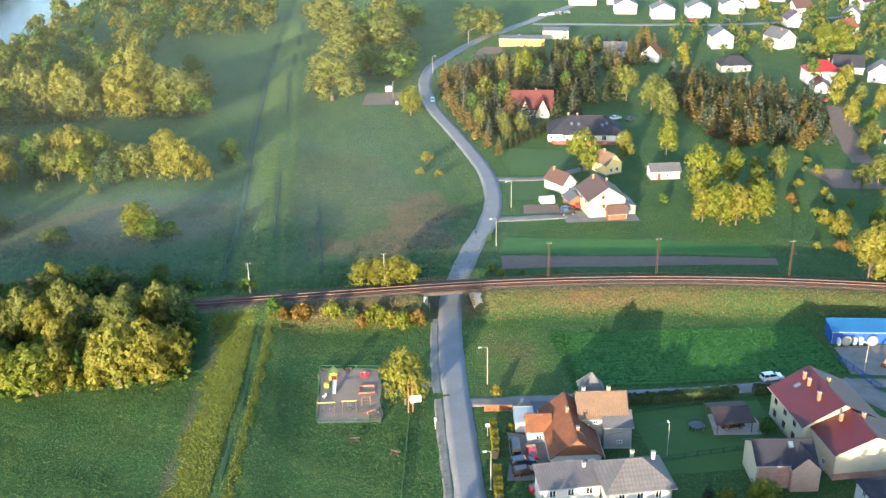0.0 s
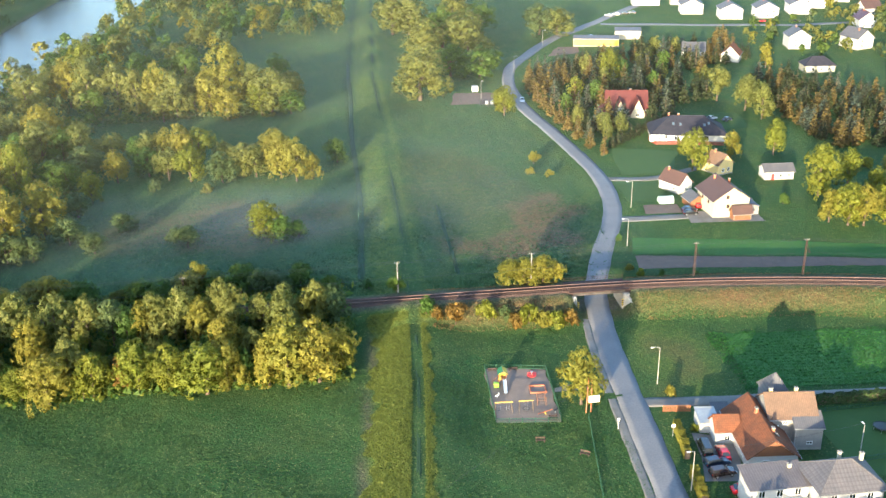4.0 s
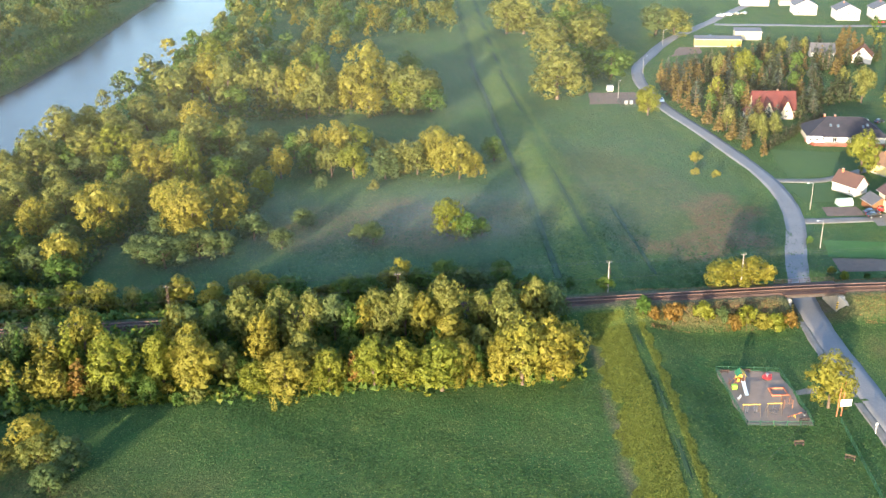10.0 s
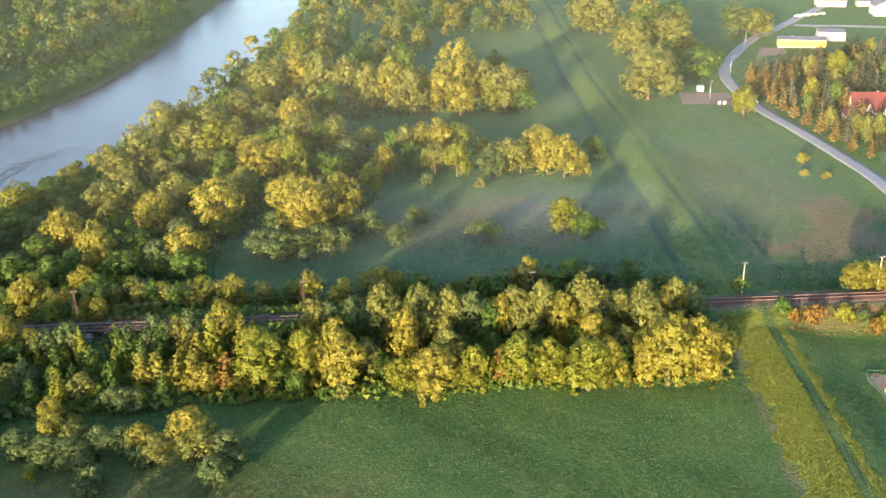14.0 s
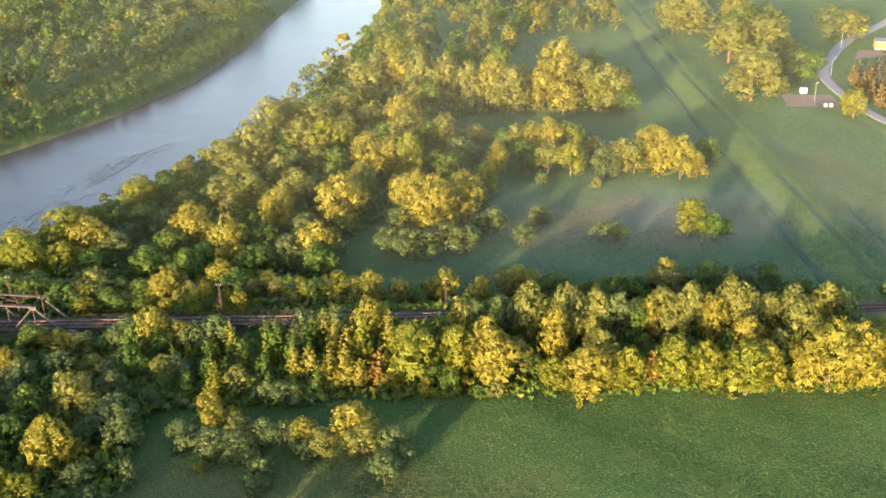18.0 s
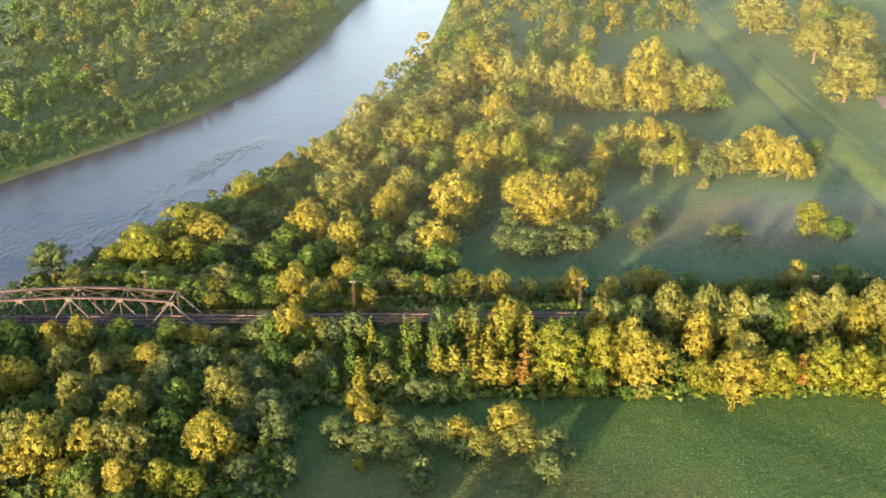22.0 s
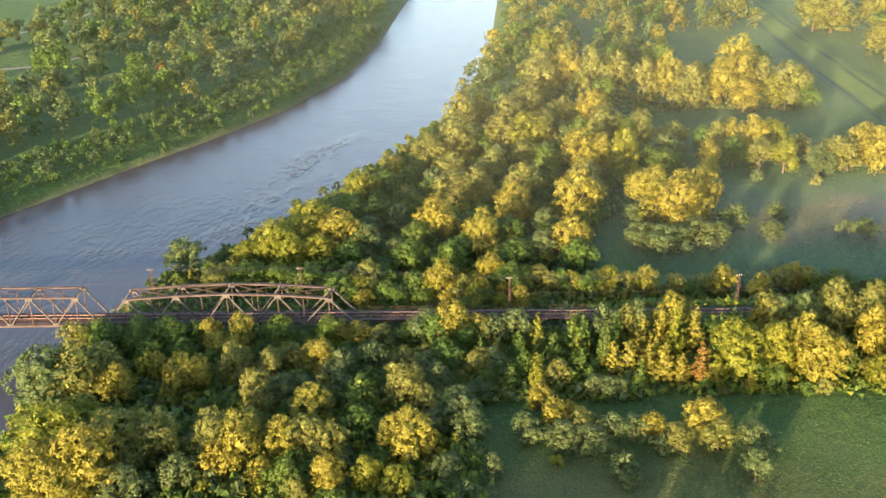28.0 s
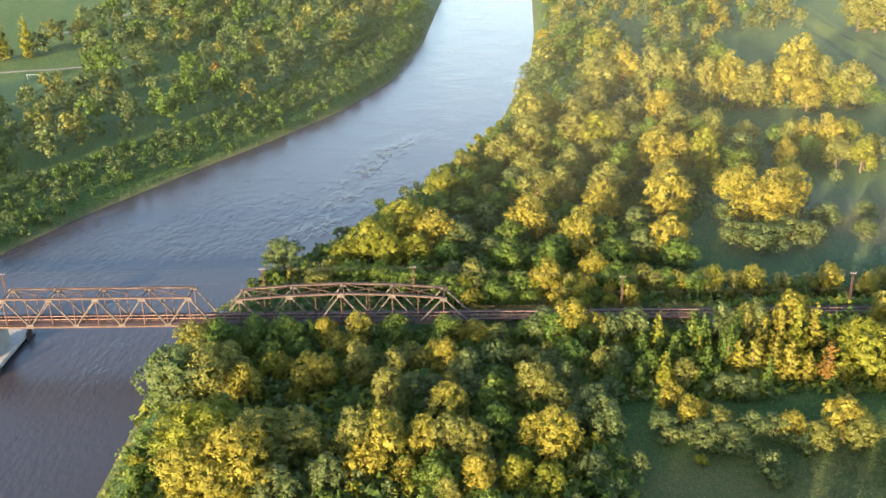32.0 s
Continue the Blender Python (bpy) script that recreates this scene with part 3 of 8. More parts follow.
def leaf_mesh(name, V, F, N):
    """Triangles with soft normals that follow the clump each leaf belongs to."""
    me = bpy.data.meshes.new(name)
    me.vertices.add(len(V))
    me.vertices.foreach_set("co", V.ravel())
    me.loops.add(F.size)
    me.loops.foreach_set("vertex_index", F.ravel().astype(np.int32))
    me.polygons.add(len(F))
    me.polygons.foreach_set("loop_start", np.arange(0, F.size, 3))
    me.polygons.foreach_set("use_smooth", np.ones(len(F), bool))
    me.update(calc_edges=True)
    me.normals_split_custom_set_from_vertices(N.tolist())
    return me


def trunk_mesh(name, seed, H, base, r, C, limbs, lean=0.3):
    rng = random.Random(seed)
    bm = B()
    top = Vector((rng.uniform(-lean, lean), rng.uniform(-lean, lean), base + (H - base) * 0.55))
    mid = Vector((rng.uniform(-lean, lean) * 0.5, rng.uniform(-lean, lean) * 0.5, base * 0.6))
    rod(bm, (0, 0, -0.4), mid, r * 1.25, r * 0.85, 7)
    rod(bm, mid, top, r * 0.85, r * 0.3, 7)
    for i in rng.sample(range(len(C)), min(limbs, len(C))):
        c = Vector(C[i])
        a = mid.lerp(top, rng.uniform(0.0, 0.7))
        k = a.lerp(c, 0.55) + Vector((0, 0, 0.1 * H * rng.random() - 0.02 * H))
        rod(bm, a, k, r * 0.4, r * 0.24, 5)
        rod(bm, k, c, r * 0.24, r * 0.06, 5)
    me = bpy.data.meshes.new(name)
    bm.to_mesh(me)
    bm.free()
    me.materials.append(BARK)
    return me


PROTO = {}


def proto(key, shape, H, R, base, puffs, leaves, leaf, mat, seeds, limbs=9):
    """Shared crown and trunk meshes of one kind, unit trees of the height H and radius R."""
    L = []
    for sd in range(seeds):
        cm, C, _ = crown_mesh("crown", hash_of(key) + sd, shape, R, H, base, puffs, leaves, leaf, mat)
        L.append((cm, trunk_mesh("trunk", sd + 5, H, base, 0.02 * H + 0.02 * R, C, limbs) if limbs else None, H, R))
    PROTO[key] = L


def hash_of(s):
    return sum((i + 1) * ord(c) for i, c in enumerate(s)) % 9973


ROUND = (("leafy", LEAF), ("willow", WILLOW), ("lime", LIME_LEAF), ("grey", GREY_LEAF), ("gold", GOLD_LEAF), ("rust", RUST_LEAF))
SLIM = (("poplar", LEAF), ("gold_poplar", GOLD_LEAF), ("rust_poplar", RUST_LEAF), ("lime_poplar", LIME_LEAF))
LOW = (("bush", LEAF), ("grey_bush", GREY_LEAF), ("gold_bush", GOLD_LEAF), ("lime_bush", LIME_LEAF), ("willow_bush", WILLOW), ("rust_bush", RUST_LEAF))
for key, mat in ROUND:
    proto(key, "round", 11.0, 4.4, 0.8, 380, 4400, 0.275, mat, 5, 7)
    proto("far_" + key, "round", 11.0, 4.4, 0.8, 160, 2000, 0.47, mat, 4, 4)
for key, mat in SLIM:
    proto(key, "tall", 11.0, 2.6, 0.8, 170, 2300, 0.26, mat, 4)
    proto("far_" + key, "tall", 11.0, 2.6, 0.8, 90, 800, 0.52, mat, 1, 4)
for key, mat in (("spruce", NEEDLE), ("blue_spruce", BLUE_NEEDLE), ("gold_spruce", GOLD_NEEDLE)):
    proto(key, "cone", 12.0, 2.6, 0.5, 130, 1200, 0.55, mat, 4, 3)
    PROTO["far_" + key] = PROTO[key]
for key, mat in LOW:
    proto(key, "bush", 3.6, 2.6, 0.2, 110, 1500, 0.23, mat, 3, 5)
    proto("far_" + key, "bush", 3.6, 2.6, 0.2, 60, 600, 0.44, mat, 2, 3)

NAMES = {
    "leafy": ("deciduous_tree", "broad green deciduous tree", "tree"),
    "willow": ("willow_tree", "pale olive billowing willow tree", "tree"),
    "lime": ("ash_tree", "fresh lime-green deciduous tree", "tree"),
    "grey": ("willow_tree", "silvery grey-green willow tree", "tree"),
    "gold": ("alder_tree", "golden-green spring deciduous tree with sunlight in its leaf colour", "tree"),
    "rust": ("deciduous_tree", "coppery orange deciduous tree", "tree"),
    "poplar": ("poplar_tree", "slender green young poplar tree", "tree"),
    "lime_poplar": ("poplar_tree", "slender lime-green poplar tree", "tree"),
    "gold_poplar": ("poplar_tree", "slender golden young poplar tree with sunlight in its leaf colour", "tree"),
    "rust_poplar": ("deciduous_tree", "slim coppery orange young tree", "tree"),
    "spruce": ("spruce_tree", "dark green conical spruce tree", "tree"),
    "gold_spruce": ("spruce_tree", "conical spruce tree with sunlit gold in its needle colour", "tree"),
    "blue_spruce": ("spruce_tree", "greyish blue-green spruce tree", "tree"),
    "bush": ("bush", "rounded dark green bush", "bush"),
    "grey_bush": ("bush", "rounded grey-green willow bush", "bush"),
    "gold_bush": ("bush", "golden yellow bush with sunlight in its leaf colour", "bush"),
    "lime_bush": ("bush", "bright lime-green bush", "bush"),
    "willow_bush": ("bush", "pale olive bush of willow shoots", "bush"),
    "rust_bush": ("bush", "rusty orange-brown bush", "bush"),
}
BIG_BUSH = {"bush": "leafy", "grey_bush": "grey", "gold_bush": "gold", "lime_bush": "lime", "willow_bush": "willow", "rust_bush": "rust"}
tree_rng = random.Random(11)
PLACED = []


def tree(kind, x, y, R, H=None, group="", where="", z=None):
    """One tree at x, y with crown radius R; H defaults to the kind's own proportion."""
    if kind in BIG_BUSH and R > 3.0:
        name, label, cat = NAMES[kind]
        kind = BIG_BUSH[kind]
        H = R * tree_rng.uniform(1.7, 2.1)
    else:
        name, label, cat = NAMES[kind]
    cm, tm, h0, r0 = tree_rng.choice(PROTO[kind if y < 345 or R > 5.0 else "far_" + kind])
    H = H or h0 * R / r0 * tree_rng.uniform(0.9, 1.1)
    z = float(height(x, y)) if z is None else z
    root = empty(name, x, y, z - 0.05, tree_rng.uniform(0, 360))
    root.scale = (R / r0 * tree_rng.uniform(0.92, 1.08), R / r0 * tree_rng.uniform(0.92, 1.08), H / h0)
    tagged(root, label + (" " + where if where else ""), cat, group)
    if tm:
        link("trunk" if cat == "tree" else "stem", tm, None, root)
    link("crown", cm, None, root)
    PLACED.append((x, y, R))
    return root


def stand(kind, slender, group, where, rows):
    """Trees of one kind from rows of x, y, crown radius; slender: height over crown width."""
    for x, y, r in rows:
        R = r * (1.25 if "poplar" in kind else 1.16)
        k = kind if slender > 1.0 or R > 3.2 else {"leafy": "bush"}.get(kind, kind + "_bush")
        if group == "trees along the railway":
            y = max(y, 0.6 * y + 72.0)          # the front of the row keeps clear of the field
            tall = 0.95 + 0.35 * float(step(y, 180, 194))
        else:
            tall = 0.78 if group == "trees beside the dyke" else 1.0
        tree(k, x, y, R, 2 * r * slender * tree_rng.uniform(1.0, 1.12) * tall, group, where)


# Kinds partly carry the light on each crown: gold where sunlit, green where dark.
# meadow clumps: on the misty meadow
stand("gold", 1.27, "meadow clumps", "on the misty meadow", [(-124, 268, 6.2), (-118, 258, 6.6), (-111, 269, 5.8), (-38, 304, 3.1)])
stand("grey", 0.82, "meadow clumps", "on the misty meadow", [(-130, 249, 4.7), (-124, 245, 5.6), (-116, 250, 4.9), (-110, 251, 4.1), (-103, 261, 4.5), (-129, 266, 3.8), (-105, 281, 4.4), (-110, 321, 5.9), (-71, 254, 3.9), (-75, 258, 2.5), (-90, 268, 3.5), (-95, 254, 3.6), (-86, 301, 2.3)])
stand("leafy", 1.13, "meadow clumps", "on the misty meadow", [(-121, 337, 4.7), (-90, 315, 4.3), (-30, 320, 3.7)])
stand("leafy", 0.95, "meadow clumps", "on the misty meadow", [(-118, 309, 4.6), (-113, 305, 4.7), (-46, 253, 3.9), (-42, 255, 2.5)])
stand("willow", 1.22, "meadow clumps", "on the misty meadow", [(-115, 338, 5.2), (-83, 310, 4.6), (-67, 323, 3.6), (-60, 311, 4.7), (-56, 310, 4.3)])
stand("willow", 0.90, "meadow clumps", "on the misty meadow", [(-105, 336, 5.2), (-70, 296, 2.0)])
stand("lime", 1.50, "meadow clumps", "on the misty meadow", [(-103, 292, 3.4)])
stand("gold", 1.43, "meadow clumps", "on the misty meadow", [(-99, 311, 3.7), (-87, 332, 3.9), (-81, 326, 4.8), (-50, 315, 4.7), (-48, 307, 5.0), (-43, 303, 4.6)])
stand("willow", 1.50, "meadow clumps", "on the misty meadow", [(-92, 330, 3.9)])
stand("leafy", 1.40, "meadow clumps", "on the misty meadow", [(-96, 331, 3.3)])
stand("lime", 1.23, "meadow clumps", "on the misty meadow", [(-75, 327, 4.9), (-76, 308, 4.6), (-51, 257, 4.3)])
stand("grey", 1.10, "meadow clumps", "on the misty meadow", [(-66, 306, 4.6)])
# woods at the meadow edge: at the edge of the meadow
stand("gold", 1.45, "woods at the meadow edge", "at the edge of the meadow", [(-70, 392, 9.0), (-77, 388, 6.5), (-96, 391, 6.6), (-134, 409, 7.0)])
stand("willow", 1.42, "woods at the meadow edge", "at the edge of the meadow", [(-61, 393, 6.3), (-89, 383, 6.1), (-105, 390, 6.2), (-114, 402, 6.4), (-125, 401, 7.3), (-84, 395, 5.6)])
stand("willow", 1.20, "woods at the meadow edge", "at the edge of the meadow", [(-53, 383, 7.3), (-46, 393, 6.1), (-94, 380, 4.7), (-141, 413, 6.9), (-147, 396, 7.3)])
stand("lime", 1.15, "woods at the meadow edge", "at the edge of the meadow", [(-57, 382, 5.9), (-139, 458, 7.0)])
stand("gold", 1.10, "woods at the meadow edge", "at the edge of the meadow", [(-70, 379, 5.4)])
stand("leafy", 1.00, "woods at the meadow edge", "at the edge of the meadow", [(-46, 382, 4.8), (-121, 390, 5.4)])
stand("grey", 0.80, "woods at the meadow edge", "at the edge of the meadow", [(-65, 381, 4.1)])
stand("leafy", 1.20, "woods at the meadow edge", "at the edge of the meadow", [(-53, 427, 5.9), (-109, 436, 6.6), (-92, 437, 6.7)])
# riverside woods: among riverside woods
stand("gold", 1.22, "riverside woods", "among riverside woods", [(-144, 266, 6.5), (-161, 268, 5.2), (-182, 257, 5.1), (-148, 243, 4.8), (-169, 226, 3.8), (-180, 221, 4.1), (-130, 351, 6.7), (-139, 309, 5.9), (-132, 309, 5.3), (-140, 291, 4.5), (-169, 360, 5.6)])
stand("willow", 1.20, "riverside woods", "among riverside woods", [(-140, 285, 5.3), (-158, 283, 5.5), (-166, 304, 4.3), (-163, 331, 6.4), (-148, 336, 5.4), (-178, 324, 6.7), (-175, 348, 6.5), (-140, 355, 5.4), (-128, 337, 5.7), (-160, 354, 6.0), (-151, 367, 6.2), (-157, 225, 2.9)])
stand("willow", 0.98, "riverside woods", "among riverside woods", [(-178, 282, 5.6), (-171, 284, 5.6), (-179, 305, 4.8), (-186, 318, 6.0), (-156, 317, 4.4)])
stand("gold", 1.50, "riverside woods", "among riverside woods", [(-170, 243, 4.5)])
stand("leafy", 0.96, "riverside woods", "among riverside woods", [(-147, 236, 4.5), (-163, 236, 4.5), (-178, 233, 4.6), (-188, 235, 4.6), (-149, 313, 4.8), (-136, 338, 5.2), (-141, 263, 3.7), (-163, 253, 4.0), (-187, 251, 4.1), (-175, 242, 3.9), (-169, 328, 5.1)])
stand("grey", 1.10, "riverside woods", "among riverside woods", [(-155, 242, 3.9)])
stand("leafy", 1.10, "riverside woods", "among riverside woods", [(-164, 222, 4.0)])
stand("lime", 1.10, "riverside woods", "among riverside woods", [(-154, 332, 6.4)])
stand("lime", 1.90, "riverside woods", "among riverside woods", [(-126, 302, 4.3)])
stand("grey", 0.95, "riverside woods", "among riverside woods", [(-143, 340, 4.7), (-153, 261, 3.7)])
# riverside woods: by the river bank
stand("lime", 0.97, "riverside woods", "by the river bank", [(-222, 241, 6.1), (-214, 253, 7.1), (-217, 237, 4.7), (-211, 240, 4.7), (-228, 240, 3.7), (-205, 287, 5.3)])
stand("gold", 1.00, "riverside woods", "by the river bank", [(-207, 248, 5.8)])
stand("grey", 1.10, "riverside woods", "by the river bank", [(-200, 248, 4.0)])
stand("willow", 0.90, "riverside woods", "by the river bank", [(-233, 226, 4.4)])
stand("leafy", 0.95, "riverside woods", "by the river bank", [(-226, 226, 4.4), (-207, 267, 5.0), (-199, 268, 4.3), (-204, 219, 4.2), (-192, 217, 3.6), (-186, 221, 3.5), (-218, 226, 4.3), (-211, 223, 4.3), (-203, 240, 3.8), (-198, 293, 4.5)])
stand("willow", 1.10, "riverside woods", "by the river bank", [(-197, 223, 4.1)])
stand("grey", 0.80, "riverside woods", "by the river bank", [(-192, 246, 3.1), (-193, 268, 3.8)])
# forest by the bridge: in the forest below the bridge
stand("grey", 1.12, "forest by the bridge", "in the forest below the bridge", [(-253, 174, 6.1), (-222, 149, 3.3), (-209, 175, 3.0), (-199, 182, 3.7), (-205, 177, 2.7), (-198, 176, 2.9)])
stand("willow", 1.23, "forest by the bridge", "in the forest below the bridge", [(-248, 176, 5.6), (-245, 181, 4.5), (-233, 153, 5.0), (-228, 157, 4.5), (-220, 184, 3.8), (-218, 182, 2.3), (-213, 183, 3.2), (-210, 188, 2.7), (-198, 157, 3.3), (-207, 187, 2.6), (-202, 178, 2.5)])
stand("willow", 1.40, "forest by the bridge", "in the forest below the bridge", [(-255, 194, 3.2), (-252, 196, 2.9), (-213, 171, 3.6), (-218, 157, 3.9), (-212, 161, 2.9), (-202, 157, 3.3)])
stand("gold", 1.21, "forest by the bridge", "in the forest below the bridge", [(-241, 176, 3.8), (-236, 146, 5.9), (-228, 198, 3.0), (-225, 193, 2.9), (-216, 152, 3.3), (-209, 151, 2.2), (-202, 166, 4.0), (-203, 185, 3.8)])
stand("lime", 1.50, "forest by the bridge", "in the forest below the bridge", [(-237, 183, 2.7)])
stand("gold", 1.40, "forest by the bridge", "in the forest below the bridge", [(-235, 184, 2.6), (-229, 178, 3.7), (-226, 180, 3.1), (-221, 196, 3.3), (-213, 155, 4.4), (-206, 157, 3.3)])
stand("lime", 1.13, "forest by the bridge", "in the forest below the bridge", [(-244, 153, 6.2), (-242, 162, 4.7), (-234, 166, 2.6)])
stand("gold", 1.00, "forest by the bridge", "in the forest below the bridge", [(-243, 144, 5.8), (-238, 142, 5.2), (-231, 175, 2.5)])
stand("grey", 1.00, "forest by the bridge", "in the forest below the bridge", [(-230, 144, 4.2)])
# forest by the bridge: in the forest below the bridge
stand("leafy", 1.17, "forest by the bridge", "in the forest below the bridge", [(-194, 172, 3.5), (-194, 163, 3.4), (-204, 147, 3.2), (-179, 186, 3.6), (-249, 194, 4.0), (-242, 196, 4.0), (-236, 196, 4.1), (-238, 188, 3.3), (-231, 198, 2.8), (-213, 198, 3.4), (-180, 196, 3.8), (-175, 194, 3.1)])
stand("gold", 1.24, "forest by the bridge", "in the forest below the bridge", [(-197, 147, 3.3), (-187, 160, 3.3), (-182, 158, 2.8), (-177, 197, 4.5), (-172, 198, 3.2)])
stand("lime", 1.25, "forest by the bridge", "in the forest below the bridge", [(-191, 149, 2.7), (-186, 147, 2.8)])
stand("willow", 1.20, "forest by the bridge", "in the forest below the bridge", [(-202, 145, 2.5), (-182, 171, 2.9), (-172, 185, 3.0)])
stand("willow", 1.40, "forest by the bridge", "in the forest below the bridge", [(-187, 174, 3.6), (-184, 175, 3.2)])
stand("gold", 1.40, "forest by the bridge", "in the forest below the bridge", [(-184, 156, 4.2)])
stand("grey", 1.18, "forest by the bridge", "in the forest below the bridge", [(-176, 167, 3.9), (-174, 163, 3.3), (-180, 179, 3.0), (-182, 184, 2.8), (-193, 186, 3.2), (-170, 153, 1.9), (-169, 185, 3.0), (-172, 176, 2.4), (-183, 198, 3.9), (-164, 198, 3.6), (-169, 198, 3.2)])
stand("grey", 0.90, "forest by the bridge", "in the forest below the bridge", [(-180, 165, 3.3), (-178, 152, 3.1), (-175, 146, 2.5)])
stand("leafy", 1.00, "forest by the bridge", "in the forest below the bridge", [(-232, 191, 3.3), (-203, 198, 3.8), (-186, 198, 3.2)])
stand("gold", 1.00, "forest by the bridge", "in the forest below the bridge", [(-201, 198, 3.0), (-197, 198, 3.0)])
stand("willow", 1.00, "forest by the bridge", "in the forest below the bridge", [(-192, 197, 2.9)])
# trees along the railway: in the row below the railway
stand("poplar", 1.71, "trees along the railway", "in the row below the railway", [(-164, 189, 2.2), (-151, 198, 2.1), (-151, 193, 2.3), (-157, 189, 2.2), (-152, 184, 2.3), (-147, 188, 2.4), (-153, 194, 2.3), (-144, 194, 2.3), (-166, 179, 2.4)])
stand("lime_poplar", 1.97, "trees along the railway", "in the row below the railway", [(-160, 193, 2.1), (-161, 180, 2.4), (-133, 190, 2.7)])
stand("grey", 1.25, "trees along the railway", "in the row below the railway", [(-146, 198, 3.0), (-105, 198, 3.2)])
stand("willow", 1.23, "trees along the railway", "in the row below the railway", [(-141, 198, 2.6), (-113, 198, 3.2), (-157, 181, 2.7)])
stand("grey", 1.40, "trees along the railway", "in the row below the railway", [(-139, 198, 2.5)])
stand("gold", 1.10, "trees along the railway", "in the row below the railway", [(-132, 198, 3.5), (-110, 198, 2.9), (-126, 182, 2.5)])
stand("gold_poplar", 1.60, "trees along the railway", "in the row below the railway", [(-139, 192, 2.4), (-143, 184, 2.8), (-146, 184, 2.6), (-139, 184, 2.6), (-128, 195, 2.7), (-133, 182, 2.3), (-136, 184, 2.6), (-136, 191, 2.4)])
stand("rust_poplar", 1.90, "trees along the railway", "in the row below the railway", [(-129, 182, 2.6)])
stand("lime", 1.30, "trees along the railway", "in the row below the railway", [(-123, 183, 5.1)])
stand("lime", 1.40, "trees along the railway", "in the row below the railway", [(-114, 185, 3.9)])
stand("gold", 1.60, "trees along the railway", "in the row below the railway", [(-108, 187, 3.4)])
stand("grey", 1.00, "trees along the railway", "in the row below the railway", [(-150, 176, 2.7), (-147, 174, 2.7)])
stand("leafy", 1.10, "trees along the railway", "in the row below the railway", [(-119, 183, 2.9)])
# trees along the railway: in the row below the railway
stand("gold", 1.27, "trees along the railway", "in the row below the railway", [(-107, 182, 5.3), (-113, 198, 2.9), (-89, 177, 4.5), (-74, 198, 2.9), (-61, 198, 2.9), (-56, 188, 3.9), (-39, 198, 2.9)])
stand("willow", 1.41, "trees along the railway", "in the row below the railway", [(-102, 186, 3.0), (-86, 184, 3.8), (-65, 198, 3.4), (-57, 198, 3.5), (-55, 198, 3.4), (-50, 187, 2.9), (-37, 198, 3.1)])
stand("willow", 1.23, "trees along the railway", "in the row below the railway", [(-99, 198, 4.1), (-97, 198, 3.3), (-91, 198, 4.1), (-85, 198, 3.4), (-71, 198, 3.5), (-67, 198, 2.9), (-49, 198, 3.0), (-44, 198, 3.5), (-44, 192, 4.0)])
stand("grey", 1.17, "trees along the railway", "in the row below the railway", [(-110, 198, 3.1), (-80, 198, 3.4), (-33, 198, 3.4)])
stand("leafy", 1.15, "trees along the railway", "in the row below the railway", [(-106, 198, 2.9), (-77, 197, 3.3)])
stand("gold", 1.41, "trees along the railway", "in the row below the railway", [(-94, 190, 3.9), (-61, 194, 3.3), (-55, 179, 3.7), (-47, 178, 3.7), (-43, 177, 5.5), (-37, 178, 5.0), (-32, 183, 3.7)])
stand("lime", 1.15, "trees along the railway", "in the row below the railway", [(-95, 181, 3.2), (-83, 180, 2.5), (-59, 176, 5.1)])
stand("lime", 1.40, "trees along the railway", "in the row below the railway", [(-81, 180, 3.4), (-72, 179, 4.3), (-66, 180, 3.7)])
stand("rust_poplar", 1.70, "trees along the railway", "in the row below the railway", [(-76, 182, 2.2)])
# trees north of the railway: beyond the railway
stand("willow", 1.15, "trees north of the railway", "beyond the railway", [(-155, 223, 2.8), (-144, 224, 2.7), (-127, 220, 2.9), (-120, 222, 2.5), (-102, 222, 3.1), (-67, 220, 3.3)])
stand("leafy", 1.10, "trees north of the railway", "beyond the railway", [(-152, 223, 2.9), (-146, 221, 2.9)])
stand("gold", 1.15, "trees north of the railway", "beyond the railway", [(-150, 223, 2.7), (-133, 221, 3.4), (-116, 221, 3.5), (-108, 218, 3.3), (-99, 223, 3.3), (-96, 223, 2.9)])
stand("lime", 1.20, "trees north of the railway", "beyond the railway", [(-141, 225, 2.7)])
stand("willow", 1.00, "trees north of the railway", "beyond the railway", [(-137, 223, 3.0)])
stand("leafy", 0.99, "trees north of the railway", "beyond the railway", [(-123, 219, 2.8), (-94, 220, 3.0), (-90, 219, 3.7), (-77, 218, 3.8), (-73, 218, 3.7), (-61, 222, 3.3), (-55, 221, 4.0), (-41, 223, 3.2), (-34, 220, 2.2)])
stand("gold", 1.70, "trees north of the railway", "beyond the railway", [(-65, 223, 2.6)])
stand("grey", 0.95, "trees north of the railway", "beyond the railway", [(-50, 220, 3.7), (-45, 219, 2.9)])
# field bushes: on the field's edge
stand("grey", 0.82, "field bushes", "on the field's edge", [(-164, 165, 2.6), (-158, 161, 3.4), (-153, 160, 3.4), (-149, 163, 2.6), (-145, 163, 2.6), (-141, 159, 2.3), (-125, 158, 4.0), (-148, 154, 2.4), (-148, 150, 2.1), (-167, 178, 1.8), (-163, 162, 2.2), (-127, 151, 2.7)])
stand("gold", 1.18, "field bushes", "on the field's edge", [(-161, 174, 2.4), (-159, 168, 2.6), (-156, 171, 1.8), (-142, 163, 2.6)])
stand("willow", 0.93, "field bushes", "on the field's edge", [(-154, 165, 2.9), (-138, 160, 2.9), (-131, 160, 3.4)])
